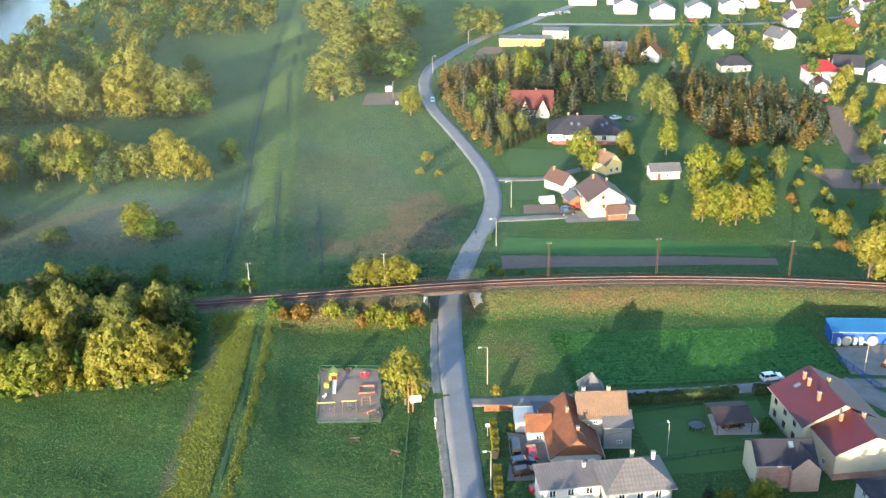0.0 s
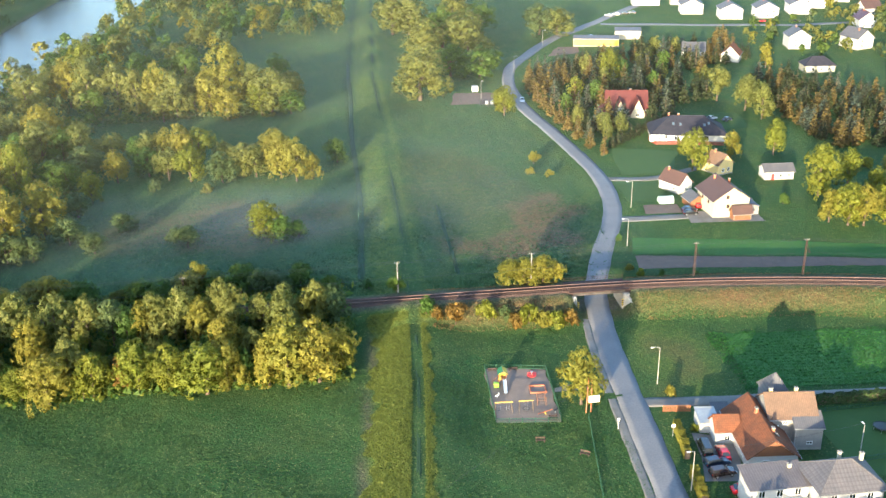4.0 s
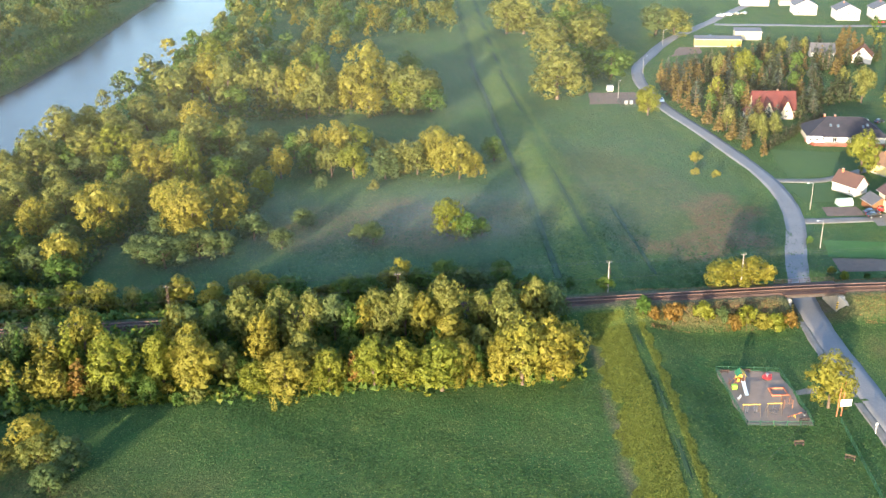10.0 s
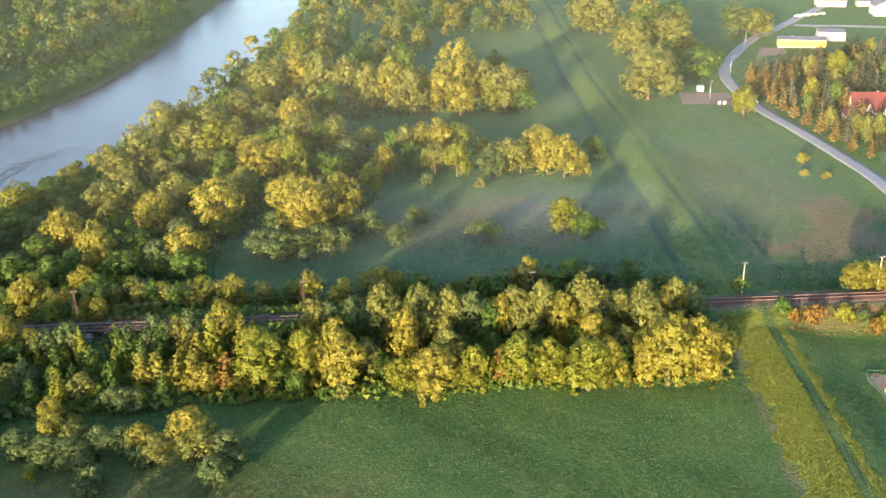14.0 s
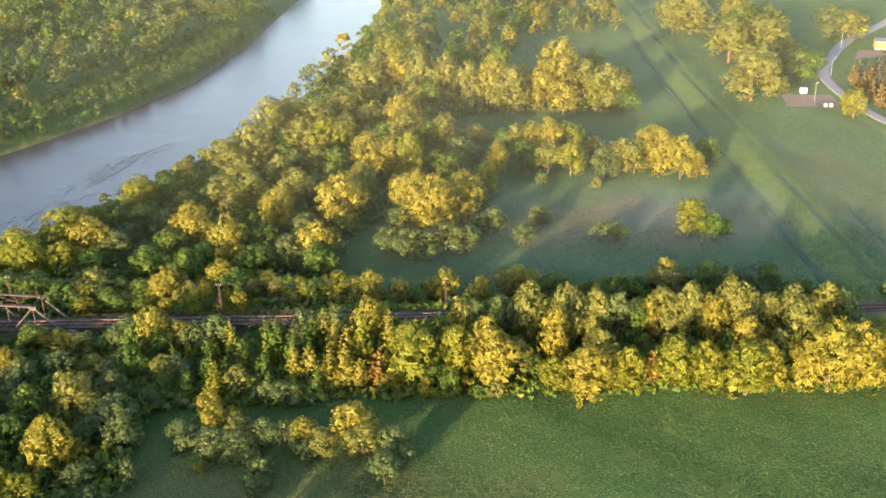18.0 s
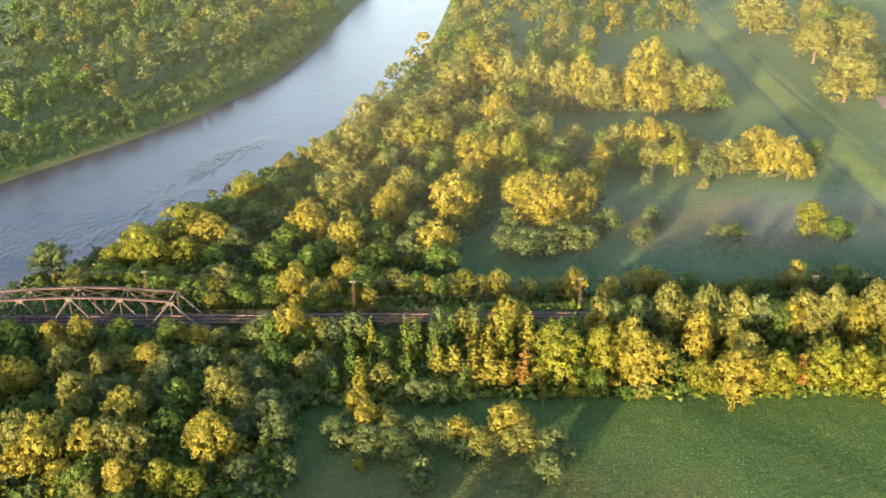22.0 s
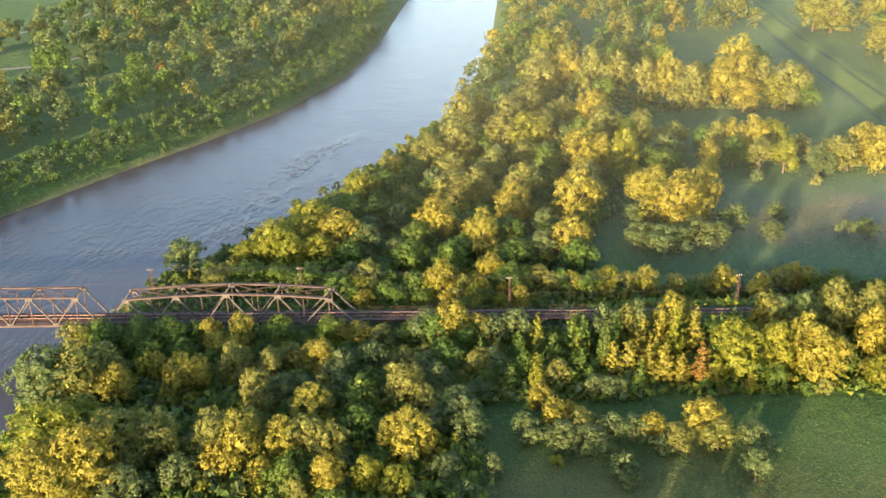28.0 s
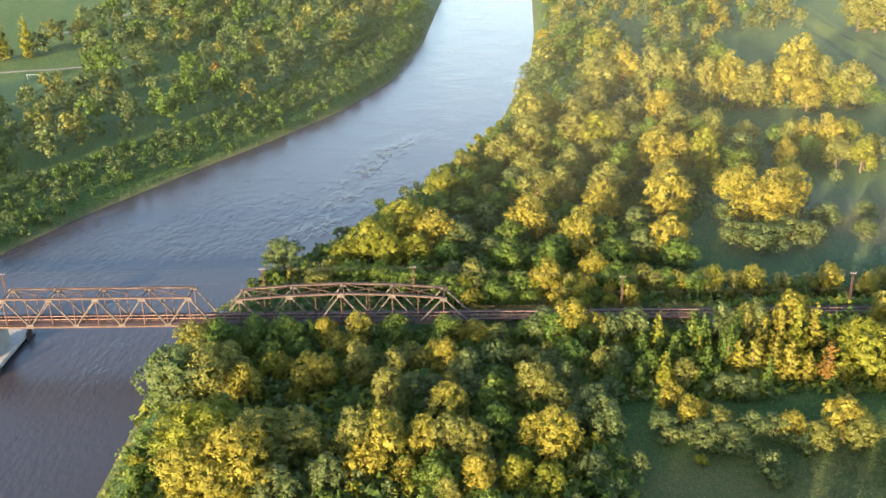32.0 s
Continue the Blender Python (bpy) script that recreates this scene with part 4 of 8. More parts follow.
stand("gold", 1.00, "field bushes", "on the field's edge", [(-133, 163, 4.1)])
stand("lime", 0.90, "field bushes", "on the field's edge", [(-159, 156, 1.3)])
# trees beside the dyke: by the dyke
stand("willow", 1.12, "trees beside the dyke", "by the dyke", [(5, 394, 12.1), (14, 460, 10.4), (4, 530, 10.2), (35, 467, 11.7), (13, 529, 11.8), (37, 534, 10.3)])
stand("leafy", 1.10, "trees beside the dyke", "by the dyke", [(25, 482, 12.0)])
stand("leafy", 1.00, "trees beside the dyke", "by the dyke", [(34, 422, 9.6), (22, 430, 8.4), (49, 526, 10.2)])
stand("grey", 1.00, "trees beside the dyke", "by the dyke", [(79, 512, 9.7)])
stand("willow", 1.00, "trees beside the dyke", "by the dyke", [(88, 510, 9.0)])
stand("lime", 1.50, "trees beside the dyke", "by the dyke", [(34, 365, 4.6)])
tree("grey", -243, 236, 5.2, 11, "riverside woods", "alone on the river bank")


def scatter(n, inside, rmin, rmax, sep, seed):
    """Spots x, y, r inside a region, kept apart from each other and from what is planted."""
    rng, out = random.Random(seed), []
    x0, x1, y0, y1 = inside[1]
    for _ in range(n * 30):
        if len(out) >= n:
            break
        x, y, r = rng.uniform(x0, x1), rng.uniform(y0, y1), rng.uniform(rmin, rmax)
        if inside[0](x, y) and all((x - a) ** 2 + (y - b) ** 2 > (sep * (r + c)) ** 2 for a, b, c in PLACED):
            out.append((x, y, r))
            PLACED.append((x, y, r))
    return out


def be(y):
    return float(along(BANK_E, y))


def bw(y):
    return float(along(BANK_W, y))


def wood_east_edge(y):
    return float(np.interp(y, [222, 240, 262, 290, 300, 330, 345, 379, 384, 440, 462, 514, 520, 640, 760], [-152, -150, -146, -128, -112, -110, -126, -124, -50, -62, -88, -74, -22, -24, -60]))


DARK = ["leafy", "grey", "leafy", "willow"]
UNDER = ["bush", "grey_bush", "bush", "bush", "willow_bush", "lime_bush"]
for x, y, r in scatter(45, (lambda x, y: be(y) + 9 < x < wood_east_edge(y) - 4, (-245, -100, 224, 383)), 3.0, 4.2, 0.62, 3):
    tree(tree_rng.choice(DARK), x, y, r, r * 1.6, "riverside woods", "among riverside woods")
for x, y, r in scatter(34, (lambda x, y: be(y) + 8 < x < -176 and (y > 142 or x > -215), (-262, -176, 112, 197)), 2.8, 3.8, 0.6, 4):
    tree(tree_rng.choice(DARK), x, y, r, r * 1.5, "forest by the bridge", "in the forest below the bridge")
for x, y, r in scatter(75, (lambda x, y: 180 + 2 * math.sin(x) < y < 197, (-172, -34, 178, 197)), 1.7, 2.5, 0.5, 5):
    k = tree_rng.choice(["poplar", "lime_poplar", "gold_poplar", "poplar", "leafy"] if x < -112 else ["willow", "leafy", "lime"])
    tree(k, x, y, r * 0.85 if "poplar" in k else r, tree_rng.uniform(5.0, 8.0) * (0.7 if y > 193 else 1.0), "trees along the railway", "in the row below the railway")
for x, y, r in scatter(150, (lambda x, y: 177.5 + 2 * math.sin(x) < y < 200 or 211 < y < 224, (-196, -36, 176, 224)), 1.3, 2.2, 0.42, 15):
    tree(tree_rng.choice(UNDER + ["gold_bush"]), x, y, r, r * tree_rng.uniform(1.2, 1.8), "trees along the railway", "beside the railway")
for x, y, r in scatter(34, (lambda x, y: True, (-200, -160, 213, 226)), 2.0, 3.0, 0.45, 6):
    tree(tree_rng.choice(["leafy", "willow", "gold", "lime"]), x, y, r, tree_rng.uniform(4.6, 7.0), "trees north of the railway", "beyond the railway")


def woods_stuff(name, spots, mats, label, seed, leaves=280, leaf=1.0, cap=15):
    """Far woods: one mesh of many leafy crowns of four to six billows each, with trunks left out where they cannot be seen."""
    rng = np.random.default_rng(seed)
    V, N, MI = [], [], []
    for i, (x, y, r) in enumerate(spots):
        H = min(r * 2.4, cap) * rng.uniform(0.8, 1.15)
        k = int(rng.integers(5, 8))
        a = np.arange(k) * 2.4 + rng.uniform(0, 6.28)
        wide = r * rng.uniform(0.34, 0.55, k)
        reach = (r - wide) * np.sqrt(np.arange(k) / k)
        high = wide * rng.uniform(1.0, 1.5, k)
        z = H * (1 - 0.4 * (reach / r) ** 1.5 - rng.uniform(0, 0.18, k)) - high
        z[k - 2:] = H * 0.35
        C = np.stack([np.cos(a) * reach, np.sin(a) * reach, np.maximum(z, high * 0.7)], 1)
        rad = np.stack([wide, wide, high], 1)
        m = 60
        g = rng.integers(0, k, m)
        d = directions(rng, m, 0.45)
        tuft = C[g] + d * rad[g] * rng.uniform(0.72, 1.0, (m, 1))
        j = rng.integers(0, m, leaves)
        n = directions(rng, leaves, 0.3)
        out = d[j]
        pos = tuft[j] + n * r * rng.uniform(0.06, 0.16, (leaves, 1)) + np.array([x, y, float(height(x, y))])
        nn = n * 0.6 + out * 0.6 + rng.normal(size=(leaves, 3)) * 0.35
        t = np.cross(nn, rng.normal(size=(leaves, 3)))
        t /= np.linalg.norm(t, axis=1)[:, None]
        b = np.cross(nn, t)
        b /= np.linalg.norm(b, axis=1)[:, None]
        s = leaf * rng.uniform(0.6, 1.3, (leaves, 1)) * r / 5.0
        V.append(np.stack([pos - t * s * 0.65 - b * s * 0.4, pos + t * s * 0.75, pos - t * s * 0.4 + b * s * 0.7], 1).reshape(-1, 3))
        so = n * 0.5 + out * 0.6 + rng.normal(size=(leaves, 3)) * 0.3
        N.append(np.repeat(so / np.linalg.norm(so, axis=1)[:, None], 3, axis=0))
        MI.append(np.full(leaves, rng.integers(0, len(mats))))
    V, N, MI = np.concatenate(V), np.concatenate(N), np.concatenate(MI)
    me = leaf_mesh(name, V, np.arange(len(V)).reshape(-1, 3), N)
    for m in mats:
        me.materials.append(m)
    me.polygons.foreach_set("material_index", MI.astype(np.int32))
    return tagged(link(name, me, None), label, "woods", kind="stuff")


spots = scatter(330, (lambda x, y: be(y) + 4 < x < wood_east_edge(y) + 2, (-256, -100, 224, 383)), 1.7, 3.2, 0.42, 23)
woods_stuff("riverside_undergrowth", spots, [LEAF, GREY_LEAF, LEAF, LIME_LEAF, WILLOW], "low green bushes beneath the riverside trees", 27, 420, 0.85, 4.6)
spots = scatter(230, (lambda x, y: be(y) + 3 < x < -172 or y > 180, (-262, -150, 118, 199)), 1.6, 2.8, 0.42, 24)
woods_stuff("forest_undergrowth", spots, [LEAF, GREY_LEAF, LEAF, LIME_LEAF], "low green bushes beneath the forest trees", 28, 420, 0.85, 4.6)
FAR_MATS = [LEAF, WILLOW, LEAF, GREY_LEAF, GOLD_LEAF, LEAF, WILLOW]
spots = scatter(230, (lambda x, y: be(y) + 3 < x < wood_east_edge(y), (-185, -20, 384, 760)), 3.6, 6.8, 0.55, 7)
woods_stuff("north_woods", spots, [WILLOW, GOLD_LEAF, WILLOW, LEAF, WILLOW, GREY_LEAF, LEAF], "dense mixed green woods along the river's near bank", 21, 800, 0.55)
spots = scatter(430, (lambda x, y: bw(y) - 190 < x < bw(y) - (32 if y < 560 else 6) and not (-440 < x < -374 and 400 < y < 492), (-520, -215, 262, 800)), 4.4, 8.4, 0.6, 8)
# Mostly the darker leaf materials: the far bank's shade is put into the colour.
woods_stuff("far_bank_woods", spots, [GREY_LEAF, GREY_LEAF, LEAF, GREY_LEAF, WILLOW, GREY_LEAF, LEAF, GREY_LEAF], "dense mixed green woods on the far river bank", 22, 800, 0.5)


# ---- railway, underpass, viaduct and truss bridge ----
RAIL_Z = 4.62


def railway():
    """Ballast bed, sleepers and two rails; the bed is part of the setting."""
    xs = [x for x in np.arange(-140, 20.5, 2.5)] + [20.6]
    xs2 = [32.6] + [x for x in np.arange(34, 240, 2.5)]
    for run in (xs, xs2):
        vs, fs = [], []
        for i, x in enumerate(run):
            y = float(rail_y(x))
            for o, z in ((-2.7, 3.7), (-1.75, 4.32), (0, 4.36), (1.75, 4.32), (2.7, 3.7)):
                vs.append((x, y + o + 0.12 * math.sin(x * 1.3 + o), z + 0.03 * math.sin(x * 2.1 + o * 3)))
            if i:
                fs += [((i - 1) * 5 + k, i * 5 + k, i * 5 + k + 1, (i - 1) * 5 + k + 1) for k in range(4)]
        tagged(link("track_bed", mesh_of("track_bed", vs, fs), BALLAST), "brown ballast bed of the single railway line", "railway", kind="structure")
    track = empty("railway_track", 0, 0, 0)
    tagged(track, "rusty single railway track on worn wooden sleepers", "railway")
    for side in (-0.75, 0.75):
        bm = B()
        rows = [[bm.verts.new((x, float(rail_y(x)) + side + a, RAIL_Z + b)) for a, b in ((-0.045, -0.085), (0.045, -0.085), (0.045, 0.085), (-0.045, 0.085))] for x in np.arange(-308, 240, 6.0)]
        for p, q in zip(rows, rows[1:]):
            for k in range(4):
                bm.faces.new((p[k], p[(k + 1) % 4], q[(k + 1) % 4], q[k]))
        part("rail", bm, RAIL, track)
    bm = B()
    box(bm, -0.12, -1.3, 4.36, 0.12, 1.3, 4.54)
    sm = bpy.data.meshes.new("sleeper")
    bm.to_mesh(sm)
    bm.free()
    sm.materials.append(SLEEPER)
    k = 0
    for x in np.arange(-118, 77, 0.65):
        if k < 300:
            s = link("sleeper", sm, None, track)
            slope = math.degrees(math.atan(-0.0031 * max(0, x - 20)))
            s.matrix_basis = pose(x, float(rail_y(x)), random.uniform(-0.02, 0.02), 0, 0, slope + random.uniform(-1.5, 1.5))
        k += 1
    bm = B()
    for x in list(np.arange(-307, -118.4, 0.65)) + list(np.arange(77, 238, 0.65)):
        box(bm, -0.12, -1.3, 4.36, 0.12, 1.3, 4.54, pose(x, float(rail_y(x)), 0, 0, 0, math.degrees(math.atan(-0.0031 * max(0, x - 20)))))
    ob = part("sleeper_run", bm, SLEEPER, track)
    ob["kind"] = "stuff"


railway()


def underpass():
    u = empty("railway_underpass", 26.6, 205, 0)
    tagged(u, "short steel girder railway bridge over the road with worn abutments", "bridge")
    for s in (-1, 1):
        bm = B()
        box(bm, s * 5.3, -3.6, -0.8, s * 7.0, 3.6, 3.35, bevel=0.08)
        part("abutment", bm, CONCRETE, u, "worn plastered concrete abutment")
        for f in (-1, 1):
            bm = B()
            a = [(s * 5.5, f * 3.6, -0.8), (s * 5.5, f * 3.6, 3.6), (s * 8.8, f * 9.2, -0.8), (s * 8.8, f * 9.2, 0.4)]
            vs = [bm.verts.new(v) for v in a] + [bm.verts.new((v[0] + s * 0.6, v[1], v[2])) for v in a]
            for q in ((0, 1, 3, 2), (4, 6, 7, 5), (1, 5, 7, 3), (0, 4, 5, 1), (2, 3, 7, 6)):
                bm.faces.new([vs[i] for i in q])
            part("wing_wall", bm, CONCRETE, u, "slanting concrete wing wall")
    for f in (-1, 1):
        bm = B()
        beam(bm, (-7, f * 2.4, 3.75), (7, f * 2.4, 3.75), 0.3, 1.0)
        for x in np.arange(-6.5, 6.6, 1.3):
            box(bm, x - 0.05, f * 2.56 - 0.08, 3.28, x + 0.05, f * 2.56 + 0.08, 4.22)
        part("girder", bm, PALE_STEEL, u, "riveted cream-painted steel girder")
        bm = B()
        for x in np.arange(-7, 7.1, 2.0):
            beam(bm, (x, f * 2.9, 4.1), (x, f * 2.9, 5.25), 0.07)
        for z in (4.7, 5.25):
            beam(bm, (-7, f * 2.9, z), (7, f * 2.9, z), 0.06)
        part("railing", bm, RUST, u, "rusty red railing")
    bm = B()
    box(bm, -7.0, -2.9, 4.05, 7.0, 2.9, 4.3)
    part("deck", bm, RUST, u, "rusty steel deck")
    for s in (-1, 1):
        p = B()
        box(p, s * 5.15 - 0.04, -3.75, 0.5, s * 5.15 + 0.34, -3.62, 2.2)
        h = part("hazard_board", p, YELLOW, u, "yellow and black hazard board")
        q = B()
        for k in range(3):
            box(q, s * 5.15 - 0.05, -3.78, 0.65 + k * 0.55, s * 5.15 + 0.35, -3.75, 0.92 + k * 0.55)
        part("stripe", q, BLACK, h)


def plain(name, c, rough=0.5, metal=0.0, spec=0.5):
    return surface(name, c, tuple(v * 0.82 for v in c), rough, 1.2, 7.0, 0.05, 0.005, metal, spec, 0.15)


YELLOW, BLACK, REDP = plain("yellow_paint", (0.62, 0.42, 0.03)), plain("black_paint", (0.025, 0.025, 0.027)), plain("red_paint", (0.42, 0.03, 0.025))
GREENP, BLUEP, WHITEP = plain("green_paint", (0.025, 0.13, 0.045)), plain("blue_paint", (0.02, 0.07, 0.30)), plain("white_paint", (0.75, 0.74, 0.70))
underpass()


def truss(name, label, x0, n, panel, tops, sway):
    """A through-truss span from x0 eastwards: n panels, top node heights tops; two planes, bracing, floor."""
    t = empty(name, x0, 205.05, 0)
    tagged(t, label, "bridge", "truss spans")
    zb, half = 3.75, 2.55
    L = n * panel
    tx = [(i + 0.5) * panel for i in range(n)]
    for s in (-1, 1):
        y = s * half
        bm = B()
        for o in (-0.16, 0.16):
            beam(bm, (0, y + o, zb), (L, y + o, zb), 0.14, 0.42)
        part("bottom_chord", bm, RUST_CREAM, t, "rust-streaked bottom chord")
        for i in range(n - 1):
            bm = B()
            beam(bm, (tx[i], y, tops[i]), (tx[i + 1], y, tops[i + 1]), 0.45, 0.3)
            beam(bm, (tx[i], y, tops[i] + 0.17), (tx[i + 1], y, tops[i + 1] + 0.17), 0.58, 0.06)
            part("top_chord", bm, RUST_CREAM, t, "rust-streaked cream top chord")
        for (xa, za), (xb, zc) in (((0, zb), (tx[0], tops[0])), ((L, zb), (tx[-1], tops[-1]))):
            bm = B()
            beam(bm, (xa, y, za), (xb, y, zc), 0.4, 0.28)
            part("end_post", bm, PALE_STEEL, t)
        for i in range(n):
            for xb in (i * panel, (i + 1) * panel):
                if (i == 0 and xb == 0) or (i == n - 1 and xb > L - 0.1):
                    continue
                bm = B()
                for o in (-0.15, 0.15):
                    beam(bm, (tx[i], y + o, tops[i]), (xb, y + o, zb), 0.07, 0.24)
                for q in np.linspace(0.12, 0.88, 7):
                    p = Vector((tx[i], y, tops[i])).lerp(Vector((xb, y, zb)), q)
                    box(bm, p.x - 0.05, y - 0.15, p.z - 0.1, p.x + 0.05, y + 0.15, p.z + 0.1)
                part("diagonal", bm, PALE_STEEL, t)
            bm = B()
            beam(bm, (tx[i], y, tops[i]), (tx[i], y, zb), 0.2, 0.2)
            part("hanger", bm, RUST, t)
            bm = B()
            box(bm, tx[i] - 0.75, y - 0.24, tops[i] - 0.75, tx[i] + 0.75, y - 0.2, tops[i] + 0.05)
            box(bm, tx[i] - 0.75, y + 0.2, tops[i] - 0.75, tx[i] + 0.75, y + 0.24, tops[i] + 0.05)
            part("gusset", bm, PALE_STEEL, t, "riveted gusset plate")
        for i in range(1, n):
            zt = (tops[i - 1] + tops[i]) / 2
            bm = B()
            beam(bm, (i * panel, y, zt), (i * panel, y, zb), 0.16, 0.16)
            part("post", bm, RUST, t)
            bm = B()
            box(bm, i * panel - 0.7, y - 0.26, zb - 0.1, i * panel + 0.7, y - 0.21, zb + 0.65)
            box(bm, i * panel - 0.7, y + 0.21, zb - 0.1, i * panel + 0.7, y + 0.26, zb + 0.65)
            part("gusset", bm, PALE_STEEL, t)
    for i in range(n):
        bm = B()
        beam(bm, (tx[i], -half, tops[i]), (tx[i], half, tops[i]), 0.16, 0.22)
        part("sway_strut", bm, RUST, t)
        if sway and i < n - 1:
            bm = B()
            beam(bm, (tx[i], -half, tops[i] + 0.05), (tx[i + 1], half, tops[i + 1] + 0.05), 0.12, 0.12)
            part("top_brace", bm, RUST, t)
            bm = B()
            beam(bm, (tx[i], half, tops[i] + 0.02), (tx[i + 1], -half, tops[i + 1] + 0.02), 0.12, 0.12)
            part("top_brace", bm, RUST, t)
    for k in range(2 * n + 1):
        x = k * panel / 2
        bm = B()
        beam(bm, (x, -half, zb + 0.15), (x, half, zb + 0.15), 0.22, 0.6)
        part("floor_beam", bm, RUST, t)
    for o in (-0.8, 0.8):
        bm = B()
        beam(bm, (0, o, 4.18), (L, o, 4.18), 0.25, 0.34)
        part("stringer", bm, RUST, t)
    for o in (-1.85, 1.85):
        for k in range(-3, 3):
            bm = B()
            beam(bm, (0, o * 0.9 + k * 0.3, 4.32), (L, o * 0.9 + k * 0.3, 4.32), 0.26, 0.06)
            part("walkway_plank", bm, RUST, t, "worn red-brown plank of the walkway")
    return t


truss("truss_span", "rusty cream-painted steel truss span with a curved top chord", -252.0, 5, 10.8, (9.7, 10.45, 10.8, 10.5, 9.6), True)
truss("truss_span", "rusty cream-painted steel truss span with a level top chord", -301.9, 5, 9.9, (10.35,) * 5, True)
truss("truss_span", "rusty steel truss span reaching the far bank", -351.8, 5, 9.9, (10.35,) * 5, False)


def pier(x, w, d, label):
    p = empty("bridge_pier", x, 205, 0)
    tagged(p, label, "bridge pier", "bridge piers")
    bm = B()
    ring = []
    for z, k in ((-7.5, 1.12), (2.9, 1.0), (3.2, 1.1), (3.5, 1.1)):
        row = []
        for i in range(20):
            a = 2 * math.pi * i / 20
            cx, cy = math.cos(a), math.sin(a)
            row.append(bm.verts.new((cx * w / 2 * k, (cy * w / 2 + math.copysign(d / 2 - w / 2, cy)) * k, z)))
        ring.append(row)
    for a, b in zip(ring, ring[1:]):
        for i in range(20):
            bm.faces.new((a[i], a[(i + 1) % 20], b[(i + 1) % 20], b[i]))
    bm.faces.new(ring[-1])
    part("shaft", bm, CONCRETE, p, "weathered masonry pier with rounded ends")
    return p


pier(-252.2, 2.6, 9, "weathered masonry bridge pier at the water's edge")
pw = pier(-302.0, 3.0, 10, "masonry river pier with a dark timber fender")
bm = B()
for i in range(40):
    a = 2 * math.pi * i / 40
    x, y = math.cos(a) * 4.2, math.sin(a) * 6 + math.copysign(7, math.sin(a))
    rod(bm, (x, y, -7), (x, y, -2.4 + 0.3 * math.sin(i * 2.1)), 0.35, 0.3, 6)
part("fender", bm, SLEEPER, pw, "ring of dark timber piles round the pier")
bm = B()
box(bm, -4.0, -12, -4.0, 4.0, 12, -3.2, bevel=0.5)
part("footing", bm, CONCRETE, pw, "pale concrete footing")
pier(-351.9, 3.0, 9, "weathered masonry bridge pier on the far bank")


def viaduct():
    v = empty("rail_viaduct", -197.6, 205, 0)
    tagged(v, "low rusty lattice girder viaduct leading to the truss bridge", "viaduct")
    L, n = 52.0, 26
    for y in (-1.6, 1.6):
        bm = B()
        for z in (2.2, 4.0):
            beam(bm, (0, y, z), (L, y, z), 0.26, 0.22)
        part("girder_chord", bm, RUST, v)
        for i in range(n):
            bm = B()
            a, b = (2.2, 4.0) if i % 2 else (4.0, 2.2)
            beam(bm, (i * 2, y, a), (i * 2 + 2, y, b), 0.12, 0.16)
            part("lattice_bar", bm, PALE_STEEL, v)
    for i in range(n + 1):
        bm = B()
        beam(bm, (i * 2, -1.6, 3.9), (i * 2, 1.6, 3.9), 0.16, 0.24)
        part("cross_beam", bm, RUST, v)
    for o in (-1.75, 1.75):
        bm = B()
        beam(bm, (0, o, 4.3), (L, o, 4.3), 0.8, 0.07)
        part("walkway", bm, SLEEPER, v)
        bm = B()
        for i in range(14):
            beam(bm, (i * 4, o * 1.2, 4.2), (i * 4, o * 1.2, 5.3), 0.06)
        for z in (4.8, 5.3):
            beam(bm, (0, o * 1.2, z), (L, o * 1.2, z), 0.05)
        part("railing", bm, RUST, v)
    for x in (0.2, 17.4, 34.6, 51.5):
        bm = B()
        box(bm, x - 0.9, -2.2, -2.5, x + 0.9, 2.2, 2.08, bevel=0.1)
        part("support", bm, CONCRETE, v, "squat concrete support")


viaduct()


def mast(x, y, z, h, lattice, label, arm=-2.2):
    m = empty("catenary_mast", x, y, z)
    tagged(m, label, "mast", "railway masts")
    bm = B()
    if lattice:
        for sx in (-0.22, 0.22):
            beam(bm, (sx, 0, -0.6), (sx * 0.6, 0, h), 0.1, 0.16)
        for i in range(int(h / 0.8)):
            a, b = (-0.2, 0.2) if i % 2 else (0.2, -0.2)
            beam(bm, (a, 0, i * 0.8), (b, 0, i * 0.8 + 0.8), 0.05, 0.08)
        part("lattice_column", bm, RUST, m)
    else:
        rod(bm, (0, 0, -0.6), (0, 0, h), 0.17, 0.11, 8)
        part("column", bm, CONCRETE, m)
    bm = B()
    beam(bm, (0, 0, h * 0.8), (0, arm, h * 0.72), 0.07)
    beam(bm, (0, 0, h * 0.95), (0, arm, h * 0.73), 0.05)
    part("bracket_arm", bm, RUST, m)
    bm = B()
    for k in range(3):
        rod(bm, (-0.5 + k * 0.5, 0, h - 0.1), (-0.5 + k * 0.5, 0, h + 0.25), 0.06, 0.05)
    beam(bm, (-0.7, 0, h - 0.05), (0.7, 0, h - 0.05), 0.08)
    part("insulators", bm, CONCRETE, m)
    return m


MASTS = [(-18.6, 209.0, 3.9, 7.6, 0), (12.2, 208.8, 3.9, 7.8, 0), (50.3, 206.6, 3.9, 8.6, 1), (75.3, 203.2, 3.9, 9.2, 1), (104.8, 196.8, 3.9, 9.2, 1), (-116, 208.2, 3.9, 7.6, 1), (-66, 208.4, 3.9, 7.6, 1), (-165, 208.2, -0.2, 11.5, 1), (145, 184, 3.5, 9.2, 1)]
for x, y, z, h, lat in MASTS:
    mast(x, y, z, h, lat, "rusty lattice railway mast beside the track" if lat else "grey concrete railway mast beside the track")
